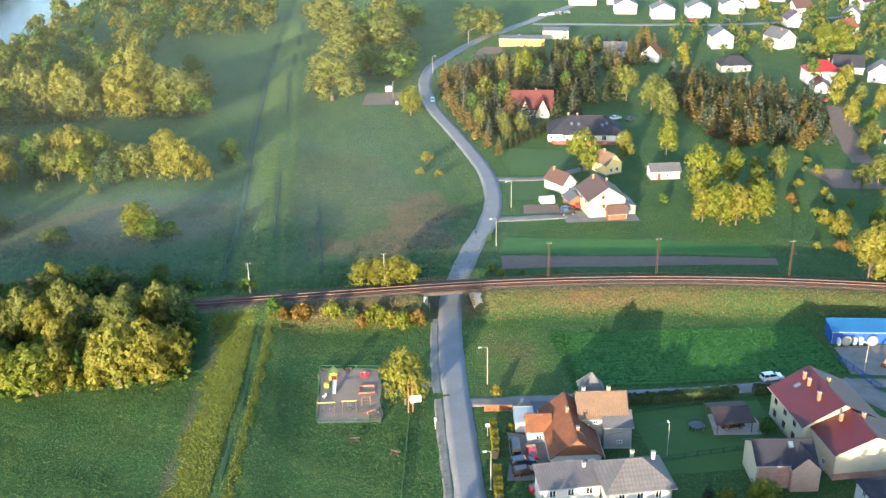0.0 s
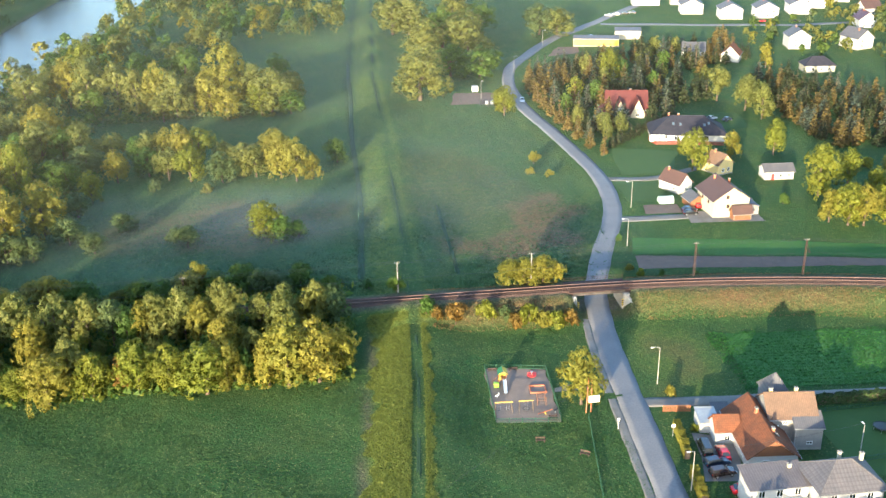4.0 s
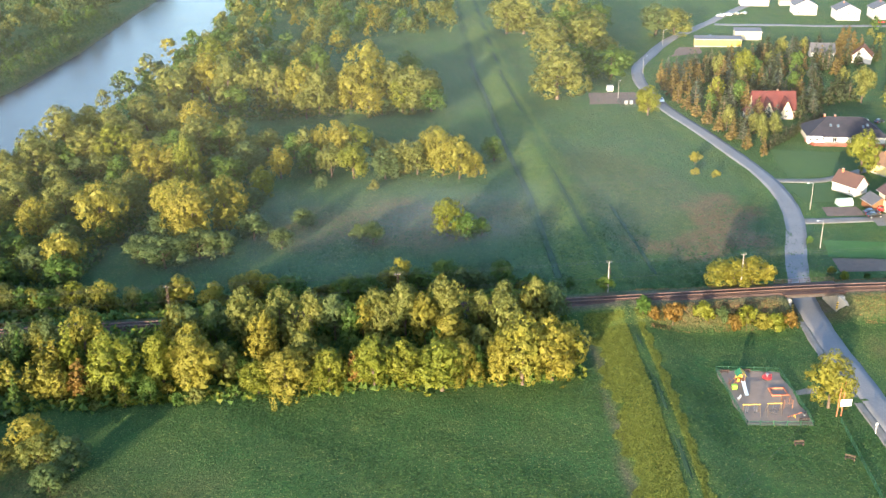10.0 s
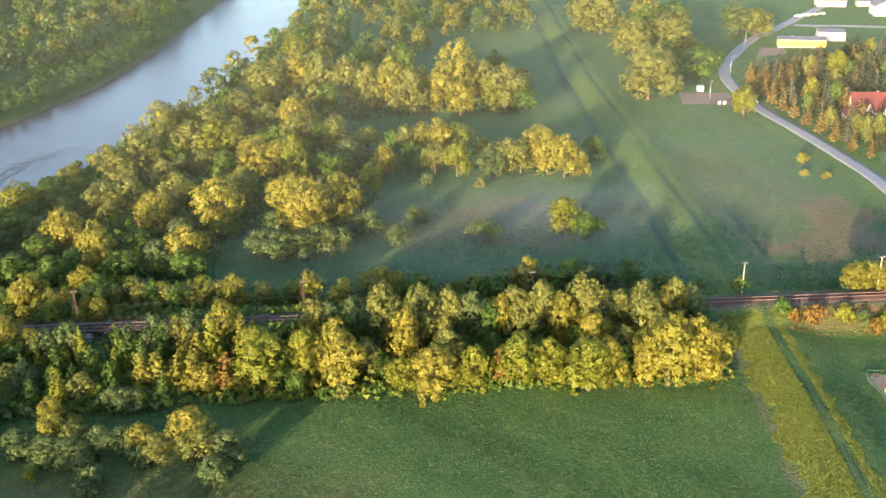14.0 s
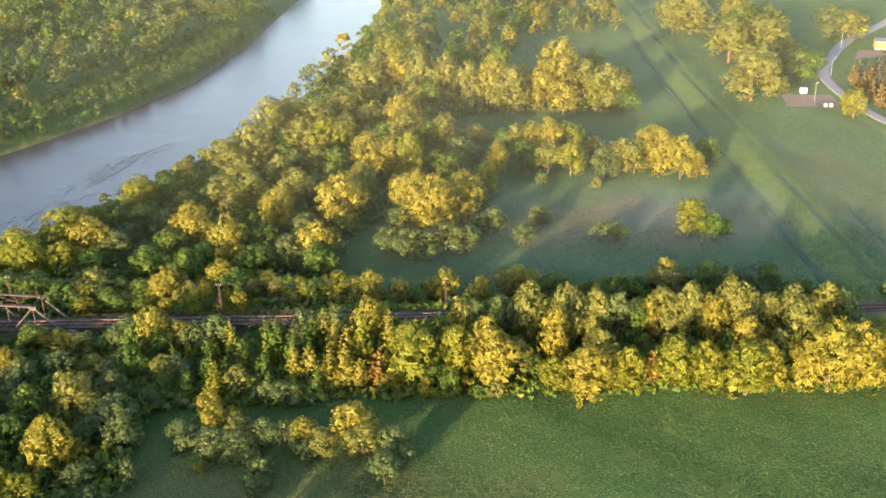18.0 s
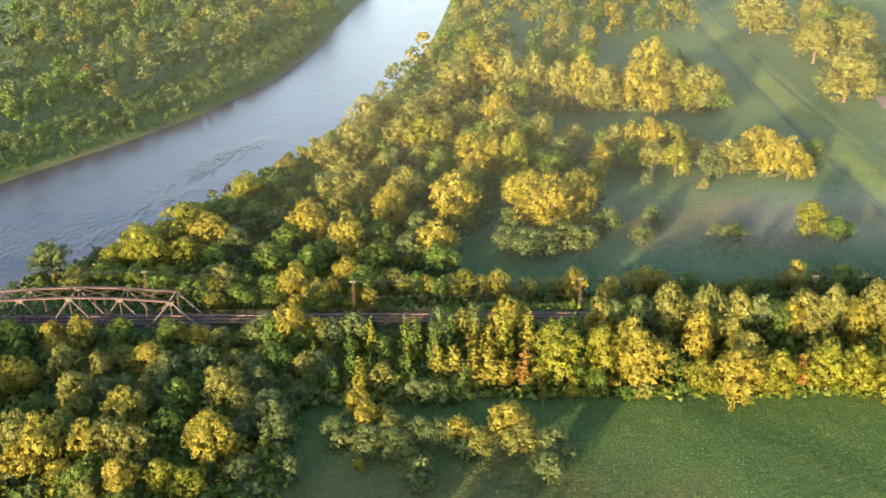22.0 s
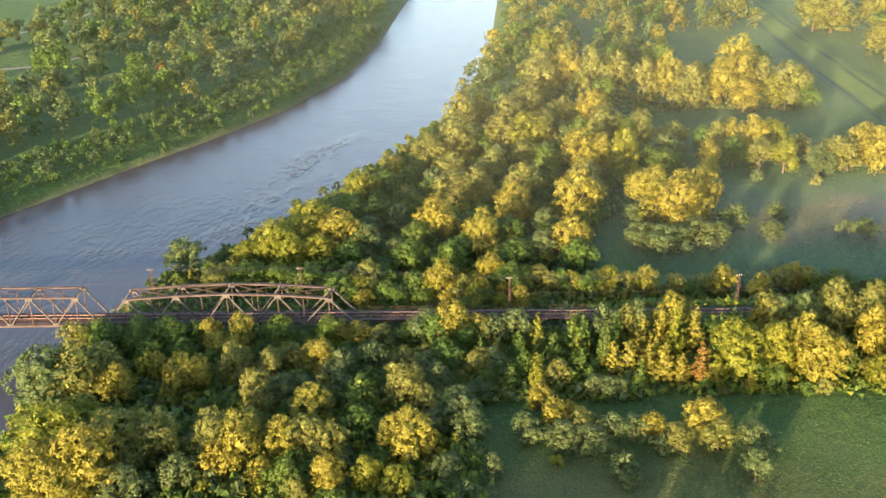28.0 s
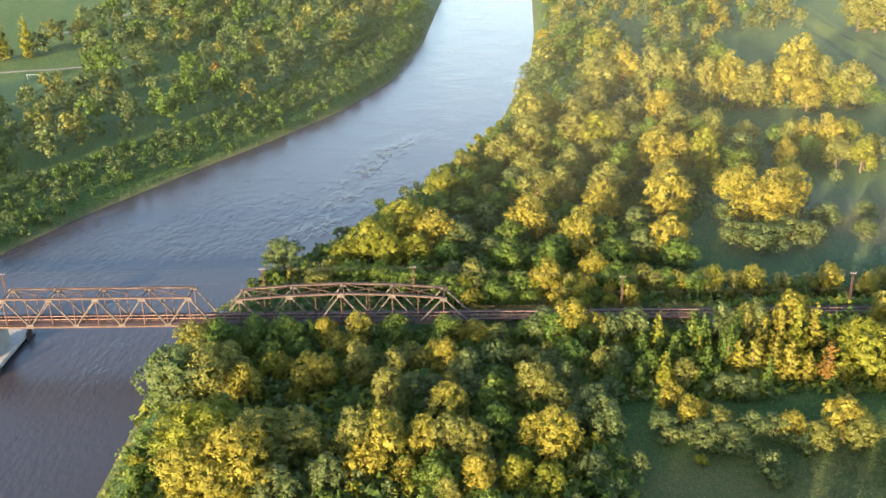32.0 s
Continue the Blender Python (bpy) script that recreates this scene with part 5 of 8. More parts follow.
for x in (-242.2, -209.9):
    m = mast(x, 207.6, 9.8, 4.6, 1, "short rusty mast on top of the truss bridge", -1.6)
mast(-298.5, 207.6, 10.2, 3.8, 1, "short rusty mast on top of the truss bridge", -1.6)
WIRE = plain("dull_wire", (0.10, 0.09, 0.085), 0.6, 0.5)


def wire(points, name="overhead_wire", label="thin dark overhead wire along the railway", r=0.02, sag=0.35):
    bm = B()
    for a, b in zip(points, points[1:]):
        a, b = Vector(a), Vector(b)
        prev = a
        for k in range(1, 9):
            u = k / 8
            p = a.lerp(b, u) - Vector((0, 0, 4 * sag * u * (1 - u)))
            rod(bm, prev, p, r, r, 3)
            prev = p
    me = bpy.data.meshes.new(name)
    bm.to_mesh(me)
    bm.free()
    return tagged(link(name, me, WIRE), label, "wire", "overhead wires")


_m = sorted([(x, y, z + h) for x, y, z, h, _ in MASTS])
_m = [(-298.5, 207.6, 14), (-242.2, 207.6, 14.4), (-209.9, 207.6, 14.4)] + _m
for off in (-0.5, 0.5):
    wire([(x + off * 0, y + off, z + 0.2) for x, y, z in _m])
wire([(x, float(rail_y(x)), z - 2.0) for x, y, z in _m], label="contact wire over the single track", sag=0.1)


# ---- houses ----
PLASTER_W = surface("white_plaster", (0.50, 0.49, 0.47), (0.42, 0.41, 0.39), 0.88, 0.35, 4.0, 0.2, 0.02)
PLASTER_CREAM = surface("cream_plaster", (0.48, 0.43, 0.31), (0.42, 0.38, 0.27), 0.88, 0.35, 4.0, 0.2, 0.02)
PLASTER_Y = surface("yellow_plaster", (0.66, 0.52, 0.22), (0.58, 0.46, 0.20), 0.88, 0.35, 4.0, 0.2, 0.02)
PLASTER_G = surface("grey_render", (0.27, 0.25, 0.23), (0.20, 0.19, 0.175), 0.92, 0.5, 3.0, 0.4, 0.03)
WOOD = surface("brown_wood", (0.20, 0.085, 0.035), (0.15, 0.065, 0.03), 0.7, 1.0, 9.0, 0.2, 0.02)
TILE_OR = ribbed("old_orange_tiles", (0.20, 0.072, 0.032), (0.11, 0.052, 0.03), 0.34, "X", 0.8, 0.05, 0.2, 0.3)
TILE_TAN = ribbed("tan_roof_tiles", (0.17, 0.105, 0.068), (0.135, 0.088, 0.06), 0.33, "X", 0.75, 0.05, 0.3)
TILE_BR = ribbed("brown_metal_tiles", (0.085, 0.046, 0.036), (0.07, 0.04, 0.032), 0.35, "X", 0.6, 0.05, 0.4)
TILE_RED = ribbed("red_metal_tiles", (0.075, 0.009, 0.012), (0.058, 0.009, 0.012), 0.35, "X", 0.45, 0.04, 0.4, 0.4)
TILE_BRIGHT = ribbed("bright_red_roof", (0.26, 0.014, 0.016), (0.22, 0.014, 0.016), 0.35, "X", 0.45, 0.04, 0.4)
TILE_VILLA = ribbed("orange_red_roof_tiles", (0.105, 0.026, 0.023), (0.085, 0.024, 0.022), 0.35, "X", 0.6, 0.05, 0.3, 0.4)
TILE_DARKBR = ribbed("dark_brown_roof_tiles", (0.035, 0.024, 0.024), (0.045, 0.03, 0.028), 0.35, "X", 0.7, 0.04, 0.3)
TILE_GREY = ribbed("grey_brown_sheet_roof", (0.125, 0.108, 0.108), (0.10, 0.088, 0.09), 0.45, "X", 0.55, 0.05, 0.4)
TILE_SLATE = ribbed("grey_roof_tiles", (0.12, 0.108, 0.112), (0.092, 0.086, 0.092), 0.6, "X", 0.6, 0.04, 0.4, 0.6)
TILE_DARK = ribbed("dark_slate_roof", (0.022, 0.022, 0.032), (0.032, 0.03, 0.042), 0.35, "X", 0.75, 0.03, 0.2)
TILE_ANTH = ribbed("anthracite_roof", (0.075, 0.075, 0.085), (0.10, 0.095, 0.10), 0.35, "X", 0.6, 0.03, 0.4)
BRICK_CH = surface("orange_chimney_brick", (0.42, 0.15, 0.07), (0.34, 0.12, 0.06), 0.85, 2.0, 9.0, 0.4, 0.02)
PLASTIC_W = plain("white_window_frame", (0.78, 0.78, 0.76), 0.4)
WOODFRAME = plain("brown_window_frame", (0.16, 0.08, 0.04), 0.5)


def glass_mat():
    m, nt, bs = mat_base("dark_window_glass")
    bs.inputs["Base Color"].default_value = (0.02, 0.024, 0.03, 1)
    bs.inputs["Roughness"].default_value = 0.05
    bs.inputs["Specular IOR Level"].default_value = 0.8
    return m


GLASS = glass_mat()


def brick_mat():
    m, nt, bs = mat_base("weathered_brick_wall")
    tc = nt.nodes.new("ShaderNodeTexCoord")
    mp = nt.nodes.new("ShaderNodeMapping")
    mp.inputs["Rotation"].default_value = (radians(90), 0, 0)
    nt.links.new(tc.outputs["Object"], mp.inputs[0])
    bk = nt.nodes.new("ShaderNodeTexBrick")
    for k, v in (("Color1", (0.34, 0.13, 0.08, 1)), ("Color2", (0.26, 0.10, 0.07, 1)), ("Mortar", (0.30, 0.26, 0.22, 1))):
        bk.inputs[k].default_value = v
    bk.inputs["Scale"].default_value, bk.inputs["Brick Width"].default_value, bk.inputs["Row Height"].default_value, bk.inputs["Mortar Size"].default_value = 1.0, 0.26, 0.085, 0.012
    nt.links.new(mp.outputs[0], bk.inputs[0])
    st = noise_fac(nt, 0.6, 5, 0.45, 0.75)
    col = mixc(nt, st, bk.outputs[0], (0.36, 0.27, 0.22))
    nt.links.new(col, bs.inputs["Base Color"])
    bs.inputs["Roughness"].default_value = 0.9
    return m


BRICK = brick_mat()


def window(house, side, u, z, w, h, W, D, frame_mat=None, kind="window"):
    """A window with frame, pane and sill on a wall of a house W wide (x) and D deep (y); z is its sill."""
    ang = {"S": 0, "E": 90, "N": 180, "W": 270}[side]
    dist = D / 2 if side in "SN" else W / 2
    m = pose(0, 0, 0, 0, 0, ang) @ Matrix.Translation((u, -dist, z))
    bm = B()
    for x0, z0, x1, z1 in ((-w / 2, 0, -w / 2 + 0.09, h), (w / 2 - 0.09, 0, w / 2, h), (-w / 2 + 0.09, 0, w / 2 - 0.09, 0.09), (-w / 2 + 0.09, h - 0.09, w / 2 - 0.09, h), (-0.035, 0.09, 0.035, h - 0.09)):
        box(bm, x0, -0.07, z0, x1, 0.06, z1, m)
    fr = part(kind, bm, frame_mat or PLASTIC_W, house)
    bm = B()
    box(bm, -w / 2 + 0.06, -0.025, 0.06, w / 2 - 0.06, 0.05, h - 0.06, m)
    part("pane", bm, GLASS, fr)
    bm = B()
    box(bm, -w / 2 - 0.08, -0.18, -0.09, w / 2 + 0.08, 0.02, -0.02, m)
    part("sill", bm, GALV, fr)
    return fr


def chimney(house, x, y, z0, z1, mat, w=0.55):
    bm = B()
    box(bm, x - w / 2, y - w * 0.4, z0, x + w / 2, y + w * 0.4, z1, bevel=0.02)
    c = part("chimney", bm, mat, house)
    bm = B()
    box(bm, x - w / 2 - 0.08, y - w * 0.4 - 0.08, z1, x + w / 2 + 0.08, y + w * 0.4 + 0.08, z1 + 0.12)
    part("chimney_cap", bm, CONCRETE, c)
    bm = B()
    rod(bm, (x, y, z1 + 0.1), (x, y, z1 + 0.4), 0.09, 0.08, 8)
    part("flue", bm, BLACK, c)


def slab(bm, quad, t=0.16):
    """A sloping slab with thickness t under the polygon quad (counter-clockwise from above)."""
    top = [Vector(q) for q in quad]
    n = (top[1] - top[0]).cross(top[-1] - top[0]).normalized()
    vt = [bm.verts.new(p) for p in top]
    vb = [bm.verts.new(p - n * t) for p in top]
    bm.faces.new(vt)
    bm.faces.new(vb[::-1])
    k = len(top)
    for i in range(k):
        bm.faces.new((vt[i], vb[i], vb[(i + 1) % k], vt[(i + 1) % k]))


def house(label, x, y, rz, w, d, h, r, wall, roof, style="gable", wins=(), chim=(), over=0.45, z=None, name="house", group="village houses", frame_mat=None, plinth=True, door=None, skylights=(), chim_mat=None, ridge=None):
    """A house with its ridge along its own x; w, d: plan; h, r: eaves and ridge heights."""
    z = float(height(x, y)) - 0.05 if z is None else z
    e = empty(name, x, y, z, rz)
    tagged(e, label, "house" if name == "house" else name.replace("_", " "), group)
    bm = B()
    rw = {"gable": w / 2, "hip": max(0.15, (w - d) / 2) if ridge is None else ridge / 2, "shed": w / 2}[style]
    yr = d / 2 if style == "shed" else 0.0
    lo = [(-w / 2, -d / 2), (w / 2, -d / 2), (w / 2, d / 2), (-w / 2, d / 2)]
    vb = [bm.verts.new((a, b, -0.3)) for a, b in lo]
    zt = [h, h, r if style == "shed" else h, r if style == "shed" else h]
    vt = [bm.verts.new((a, b, c - 0.05)) for (a, b), c in zip(lo, zt)]
    if style == "gable":
        g0, g1 = bm.verts.new((-w / 2, 0, r - 0.06)), bm.verts.new((w / 2, 0, r - 0.06))
        bm.faces.new((vb[1], vb[2], vt[2], g1, vt[1]))
        bm.faces.new((vb[3], vb[0], vt[0], g0, vt[3]))
    else:
        bm.faces.new((vb[1], vb[2], vt[2], vt[1]))
        bm.faces.new((vb[3], vb[0], vt[0], vt[3]))
    bm.faces.new((vb[0], vb[1], vt[1], vt[0]))
    bm.faces.new((vb[2], vb[3], vt[3], vt[2]))
    part("wall", bm, wall, e)
    ex = over
    drop = (r - h) / (d if style == "shed" else d / 2) * over
    slopes = []
    if style == "gable":
        slopes = [[(-w / 2 - ex, -d / 2 - over, h - drop), (w / 2 + ex, -d / 2 - over, h - drop), (w / 2 + ex, 0, r), (-w / 2 - ex, 0, r)],
                  [(w / 2 + ex, d / 2 + over, h - drop), (-w / 2 - ex, d / 2 + over, h - drop), (-w / 2 - ex, 0, r), (w / 2 + ex, 0, r)]]
    elif style == "shed":
        slopes = [[(-w / 2 - ex, -d / 2 - over, h - drop), (w / 2 + ex, -d / 2 - over, h - drop), (w / 2 + ex, d / 2 + over, r + drop), (-w / 2 - ex, d / 2 + over, r + drop)]]
    else:
        a, b, zz = w / 2 + over, d / 2 + over, h - drop
        slopes = [[(-a, -b, zz), (a, -b, zz), (rw, 0, r), (-rw, 0, r)], [(a, b, zz), (-a, b, zz), (-rw, 0, r), (rw, 0, r)],
                  [(a, -b, zz), (a, b, zz), (rw, 0, r)], [(-a, b, zz), (-a, -b, zz), (-rw, 0, r)]]
    for q in slopes:
        bm = B()
        slab(bm, [(p[0], p[1], p[2] + 0.12) for p in q])
        part("roof", bm, roof, e)
    bm = B()
    if style == "hip":
        for s in (-1, 1):
            for t in (-1, 1):
                beam(bm, (s * rw, 0, r + 0.14), (s * (w / 2 + over), t * (d / 2 + over), h - drop + 0.14), 0.2, 0.1)
        beam(bm, (-rw, 0, r + 0.15), (rw, 0, r + 0.15), 0.22, 0.12)
    elif style == "gable":
        beam(bm, (-w / 2 - ex, 0, r + 0.14), (w / 2 + ex, 0, r + 0.14), 0.26, 0.12)
    else:
        beam(bm, (-w / 2 - ex, d / 2 + over, r + drop + 0.12), (w / 2 + ex, d / 2 + over, r + drop + 0.12), 0.2, 0.1)
    part("ridge_cap", bm, roof, e)
    for s in ((-1,) if style == "shed" else (-1, 1)):
        bm = B()
        beam(bm, (-w / 2 - ex, s * (d / 2 + over + 0.06), h - drop - 0.02), (w / 2 + ex, s * (d / 2 + over + 0.06), h - drop - 0.02), 0.14, 0.12)
        part("gutter", bm, GALV, e)
    for s, t in ((-1, -1), (1, -1)):
        bm = B()
        rod(bm, (s * (w / 2 - 0.1), t * (d / 2 + 0.08), 0), (s * (w / 2 - 0.1), t * (d / 2 + 0.08), h - 0.1), 0.05, 0.05, 6)
        part("downpipe", bm, GALV, e)
    if plinth:
        bm = B()
        for a, b, c, f in ((-w / 2 - 0.05, -d / 2 - 0.05, w / 2 + 0.05, -d / 2), (-w / 2 - 0.05, d / 2, w / 2 + 0.05, d / 2 + 0.05), (-w / 2 - 0.05, -d / 2, -w / 2, d / 2), (w / 2, -d / 2, w / 2 + 0.05, d / 2)):
            box(bm, a, b, -0.3, c, f, 0.45)
        part("plinth", bm, CONCRETE, e)
    for side, u, zz, ww, hh in wins:
        window(e, side, u, zz, ww, hh, w, d, frame_mat)
    for cx, cy in chim:
        rz_here = r - (r - h) * abs(cy) / (d / 2) if style != "shed" else (h + r) / 2
        chimney(e, cx, cy, rz_here - 0.4, max(r + 0.3, rz_here + 1.0), chim_mat or BRICK_CH)
    for cx, cy in skylights:
        k = (r - h) / (d / 2)
        zz = r - k * abs(cy) + 0.14
        m = Matrix.Translation((cx, cy, zz)) @ pose(0, 0, 0, math.degrees(math.atan(k)) * (1 if cy < 0 else -1), 0, 0)
        bm = B()
        box(bm, -0.42, -0.62, -0.05, 0.42, 0.62, 0.10, m)
        f = part("skylight", bm, ANTH_FRAME, e)
        bm = B()
        box(bm, -0.34, -0.54, 0.09, 0.34, 0.54, 0.115, m)
        part("pane", bm, GLASS_SKY, f)
    if door:
        side, u, ww, hh, mat = door
        ang = {"S": 0, "E": 90, "N": 180, "W": 270}[side]
        m = pose(0, 0, 0, 0, 0, ang) @ Matrix.Translation((u, -(d / 2 if side in "SN" else w / 2), 0))
        bm = B()
        box(bm, -ww / 2, -0.08, 0, ww / 2, 0.05, hh, m)
        dd = part("door", bm, mat, e)
        bm = B()
        box(bm, ww / 2 - 0.2, -0.14, 1.0, ww / 2 - 0.08, -0.08, 1.08, m)
        part("handle", bm, GALV, dd)
    return e


ANTH_FRAME = plain("anthracite_frame", (0.06, 0.06, 0.065), 0.5)


def sky_glass():
    m, nt, bs = mat_base("skylight_glass")
    bs.inputs["Base Color"].default_value = (0.10, 0.14, 0.18, 1)
    bs.inputs["Roughness"].default_value = 0.08
    bs.inputs["Specular IOR Level"].default_value = 1.0
    return m


GLASS_SKY = sky_glass()


def grid_windows(side, us, zs, w=1.1, h=1.35):
    return [(side, u, z, w, h) for u in us for z in zs]


# the houses beside the underpass road
HA = house("low white house with an old mossy orange tiled roof", 40.0, 145.0, 85, 14.6, 8.4, 3.0, 6.3, PLASTER_W, TILE_OR, wins=[("W", -1.2, 1.0, 1.1, 1.2), ("S", -4, 1.0, 1.1, 1.2), ("S", 3, 1.0, 1.1, 1.2), ("N", -3, 1.0, 1.2, 1.2), ("N", 4, 1.0, 1.2, 1.2)], chim=[(1.5, 0.4), (-4.6, -0.5)], over=0.5, skylights=[(-4.5, -1.1)])
bm = B()
vs = [bm.verts.new(v) for v in ((-7.36, -3.7, 3.1), (-7.36, 3.7, 3.1), (-7.36, 0, 6.0))]
bm.faces.new(vs[::-1])
vs2 = [bm.verts.new((v.co.x - 0.08, v.co.y, v.co.z)) for v in vs]
bm.faces.new(vs2)
part("gable_boards", bm, WOOD, HA, "red-brown boarded gable")
house("low side wing with an orange tiled roof", 34.9, 148.2, -6, 4.2, 4.2, 2.9, 4.9, PLASTER_W, TILE_OR, wins=[("S", 0, 0.9, 1.0, 1.1)], over=0.3, name="annexe")
house("grey rendered house with a tan tiled roof", 46.4, 148.6, -7, 8.6, 7.6, 5.4, 8.4, PLASTER_G, TILE_TAN, wins=[("S", -2.9, 3.4, 0.9, 0.7), ("S", -1.4, 4.2, 0.9, 0.7), ("E", 0, 3.6, 1.1, 1.2), ("W", 1.5, 3.6, 1.1, 1.2)], chim=[(-3.1, 0.4), (1.4, 0.4)], chim_mat=PLASTER_Y, over=0.25)
house("grey rendered bay with an anthracite lean-to roof", 48.3, 144.2, -7, 4.9, 2.6, 4.6, 6.0, PLASTER_G, TILE_ANTH, style="shed", wins=[("S", 0.3, 1.2, 1.0, 0.6)], over=0.25, name="annexe")
house("small grey slate turret roof behind the rendered house", 46.0, 153.5, -7, 4.2, 4.0, 6.6, 9.4, PLASTER_G, TILE_ANTH, style="hip", over=0.3, name="annexe", ridge=0.3)
house("white house wing with a grey-brown ribbed metal roof", 35.6, 129.4, 0, 9.6, 4.8, 4.7, 5.6, PLASTER_W, TILE_GREY, style="shed", wins=grid_windows("S", (-3, 0, 3), (0.9, 2.9)), over=0.4, chim=[(3.0, 1.4)], chim_mat=PLASTER_CREAM)
house("white house with a grey tiled hipped roof", 45.9, 127.6, 0, 10.4, 7.8, 5.9, 8.6, PLASTER_W, TILE_SLATE, style="hip", wins=grid_windows("S", (-3, 0, 3), (1.0, 3.7)) + grid_windows("E", (-2, 2), (1.0, 3.7)), chim=[(0.2, 1.8), (3.4, 0.8)], chim_mat=PLASTER_CREAM, over=0.6)
house("large cream house with a dark red metal roof", 86.0, 143.0, 90, 12.5, 13.6, 5.9, 9.4, PLASTER_CREAM, TILE_RED, wins=grid_windows("N", (-4.2, -0.5, 3.2), (0.9, 3.6)) + grid_windows("W", (-4, 0, 4), (1.0, 3.6)), chim=[(1.5, -1.2), (2.0, 2.2), (-2.6, 2.6), (4.2, 2.0)], over=0.6, frame_mat=WOODFRAME, skylights=[(3.4, 3.6)])
house("cream gabled house with a bright red metal roof and brick base", 87.4, 132.6, 90, 8.6, 13.2, 5.4, 8.2, PLASTER_CREAM, TILE_RED, wins=[("N", 1.0, 1.0, 1.0, 1.2)], chim=[(1.6, -1.0), (2.4, 2.6)], over=0.4)
bm = B()
box(bm, -6.65, -4.42, -0.3, 6.65, -4.30, 1.3)
bb = empty("brick_base", 87.4, 132.6, float(height(87, 132)), 0)
tagged(bb, "low red brick base along the cream gable", "wall", "village houses")
part("brickwork", bm, BRICK, bb)
BHs = house("unfinished brick house with a black felt roof", 72.4, 131.0, -7, 9.6, 7.2, 4.9, 7.2, BRICK, TILE_DARK, wins=[("W", 1.2, 3.0, 0.9, 1.6), ("W", 1.6, 0.6, 0.9, 1.6)], chim=[], over=0.35, frame_mat=WOODFRAME, skylights=[(1.2, -0.9)])
bm = B()
vs = [bm.verts.new(v) for v in ((-4.83, -3.55, -0.2), (-4.83, 3.55, -0.2), (-4.83, 3.55, 4.8), (-4.83, 0, 7.0), (-4.83, -3.55, 4.8))]
vo = [bm.verts.new((-4.88, v.co.y, v.co.z)) for v in vs]
bm.faces.new(vo[::-1])
bm.faces.new(vs)
for i in range(5):
    bm.faces.new((vs[i], vs[(i + 1) % 5], vo[(i + 1) % 5], vo[i]))
part("gable_plaster", bm, PLASTER_CREAM, BHs, "pinkish cream plastered gable")
house("raw brick cross gable with a black roof", 75.0, 128.6, 83, 5.2, 4.6, 4.6, 6.8, BRICK, TILE_DARK, over=0.2, name="annexe", plinth=False)
house("white house with a black hipped roof", 87.5, 118.5, 0, 12, 8, 4.2, 6.6, PLASTER_W, TILE_DARK, style="hip", wins=grid_windows("S", (-3, 0, 3), (1.0,)) + grid_windows("W", (-1.5, 1.5), (1.0, 2.6)), over=0.4)

# the farm houses across the railway
house("tall pale yellow house with a brown and grey gabled roof", 77.1, 256.6, 92, 11.5, 10.2, 5.6, 9.0, PLASTER_CREAM, TILE_BR, wins=[("W", -1.2, 5.6, 0.9, 1.1), ("W", -1.0, 2.9, 0.9, 1.1), ("W", 2.7, 0.9, 1.4, 0.9), ("N", -2, 3.4, 1.1, 1.3), ("N", 2, 3.4, 1.1, 1.3), ("S", 0, 3.4, 1.1, 1.3)], chim=[(0.5, -1.6), (4.0, 1.2)], over=0.7, frame_mat=WOODFRAME, skylights=[(2.5, -2.6)])
house("wooden entrance porch with a brown gabled roof", 79.6, 249.4, 2, 5.2, 2.6, 2.3, 3.9, WOOD, TILE_BR, over=0.4, name="porch", plinth=False, door=("S", 0, 1.1, 2.0, WOODFRAME))
house("grey lean-to workshop beside the yellow house", 84.0, 256.5, 92, 9.0, 3.4, 2.6, 3.6, PLASTER_G, TILE_ANTH, style="shed", over=0.2, name="annexe")
house("small white cottage with an orange-brown tiled roof", 70.2, 276.2, 118, 8.0, 5.4, 3.1, 5.9, PLASTER_W, TILE_BR, wins=[("W", 0, 0.9, 1.0, 1.1), ("S", -2, 0.9, 1.0, 1.1), ("N", 2, 0.9, 1.0, 1.1)], chim=[(2.6, 0.3)], over=0.35)
house("wooden garage with a dark gabled roof", 70.8, 262.0, 95, 5.4, 4.6, 2.3, 3.9, WOOD, TILE_ANTH, over=0.4, name="garage", plinth=False)
house("small pale yellow house with an orange roof", 88.4, 289.5, 112, 7.2, 6.0, 3.6, 6.4, PLASTER_Y, TILE_TAN, wins=[("W", -1, 1.0, 1.0, 1.2), ("W", 1.2, 1.0, 1.0, 1.2), ("S", 0, 1.0, 1.0, 1.2)], chim=[(1.0, 0.3)], over=0.35)
house("low white shed with a sagging grey roof", 104.0, 281.0, -4, 9.0, 5.2, 2.8, 4.4, PLASTER_W, TILE_ANTH, wins=[("S", 0.5, 0.9, 1.0, 1.0), ("S", 3, 0.9, 0.9, 1.2)], over=0.4, name="shed", door=("S", -2, 1.0, 2.0, REDP))
house("white bungalow with a wide black hipped roof", 91.5, 326.8, -12, 25.0, 13.5, 2.9, 7.4, PLASTER_W, TILE_DARK, style="hip", wins=grid_windows("S", (-8, -4, 2, 6), (0.6,), 1.6, 1.6) + grid_windows("E", (-2, 2), (0.7,), 1.6, 1.5), chim=[(-3.0, 0.6), (-6.0, 2.5)], over=0.7, skylights=[(-5, -3.2), (-2.6, -3.4), (5.5, -3.6), (7.0, -3.0)])
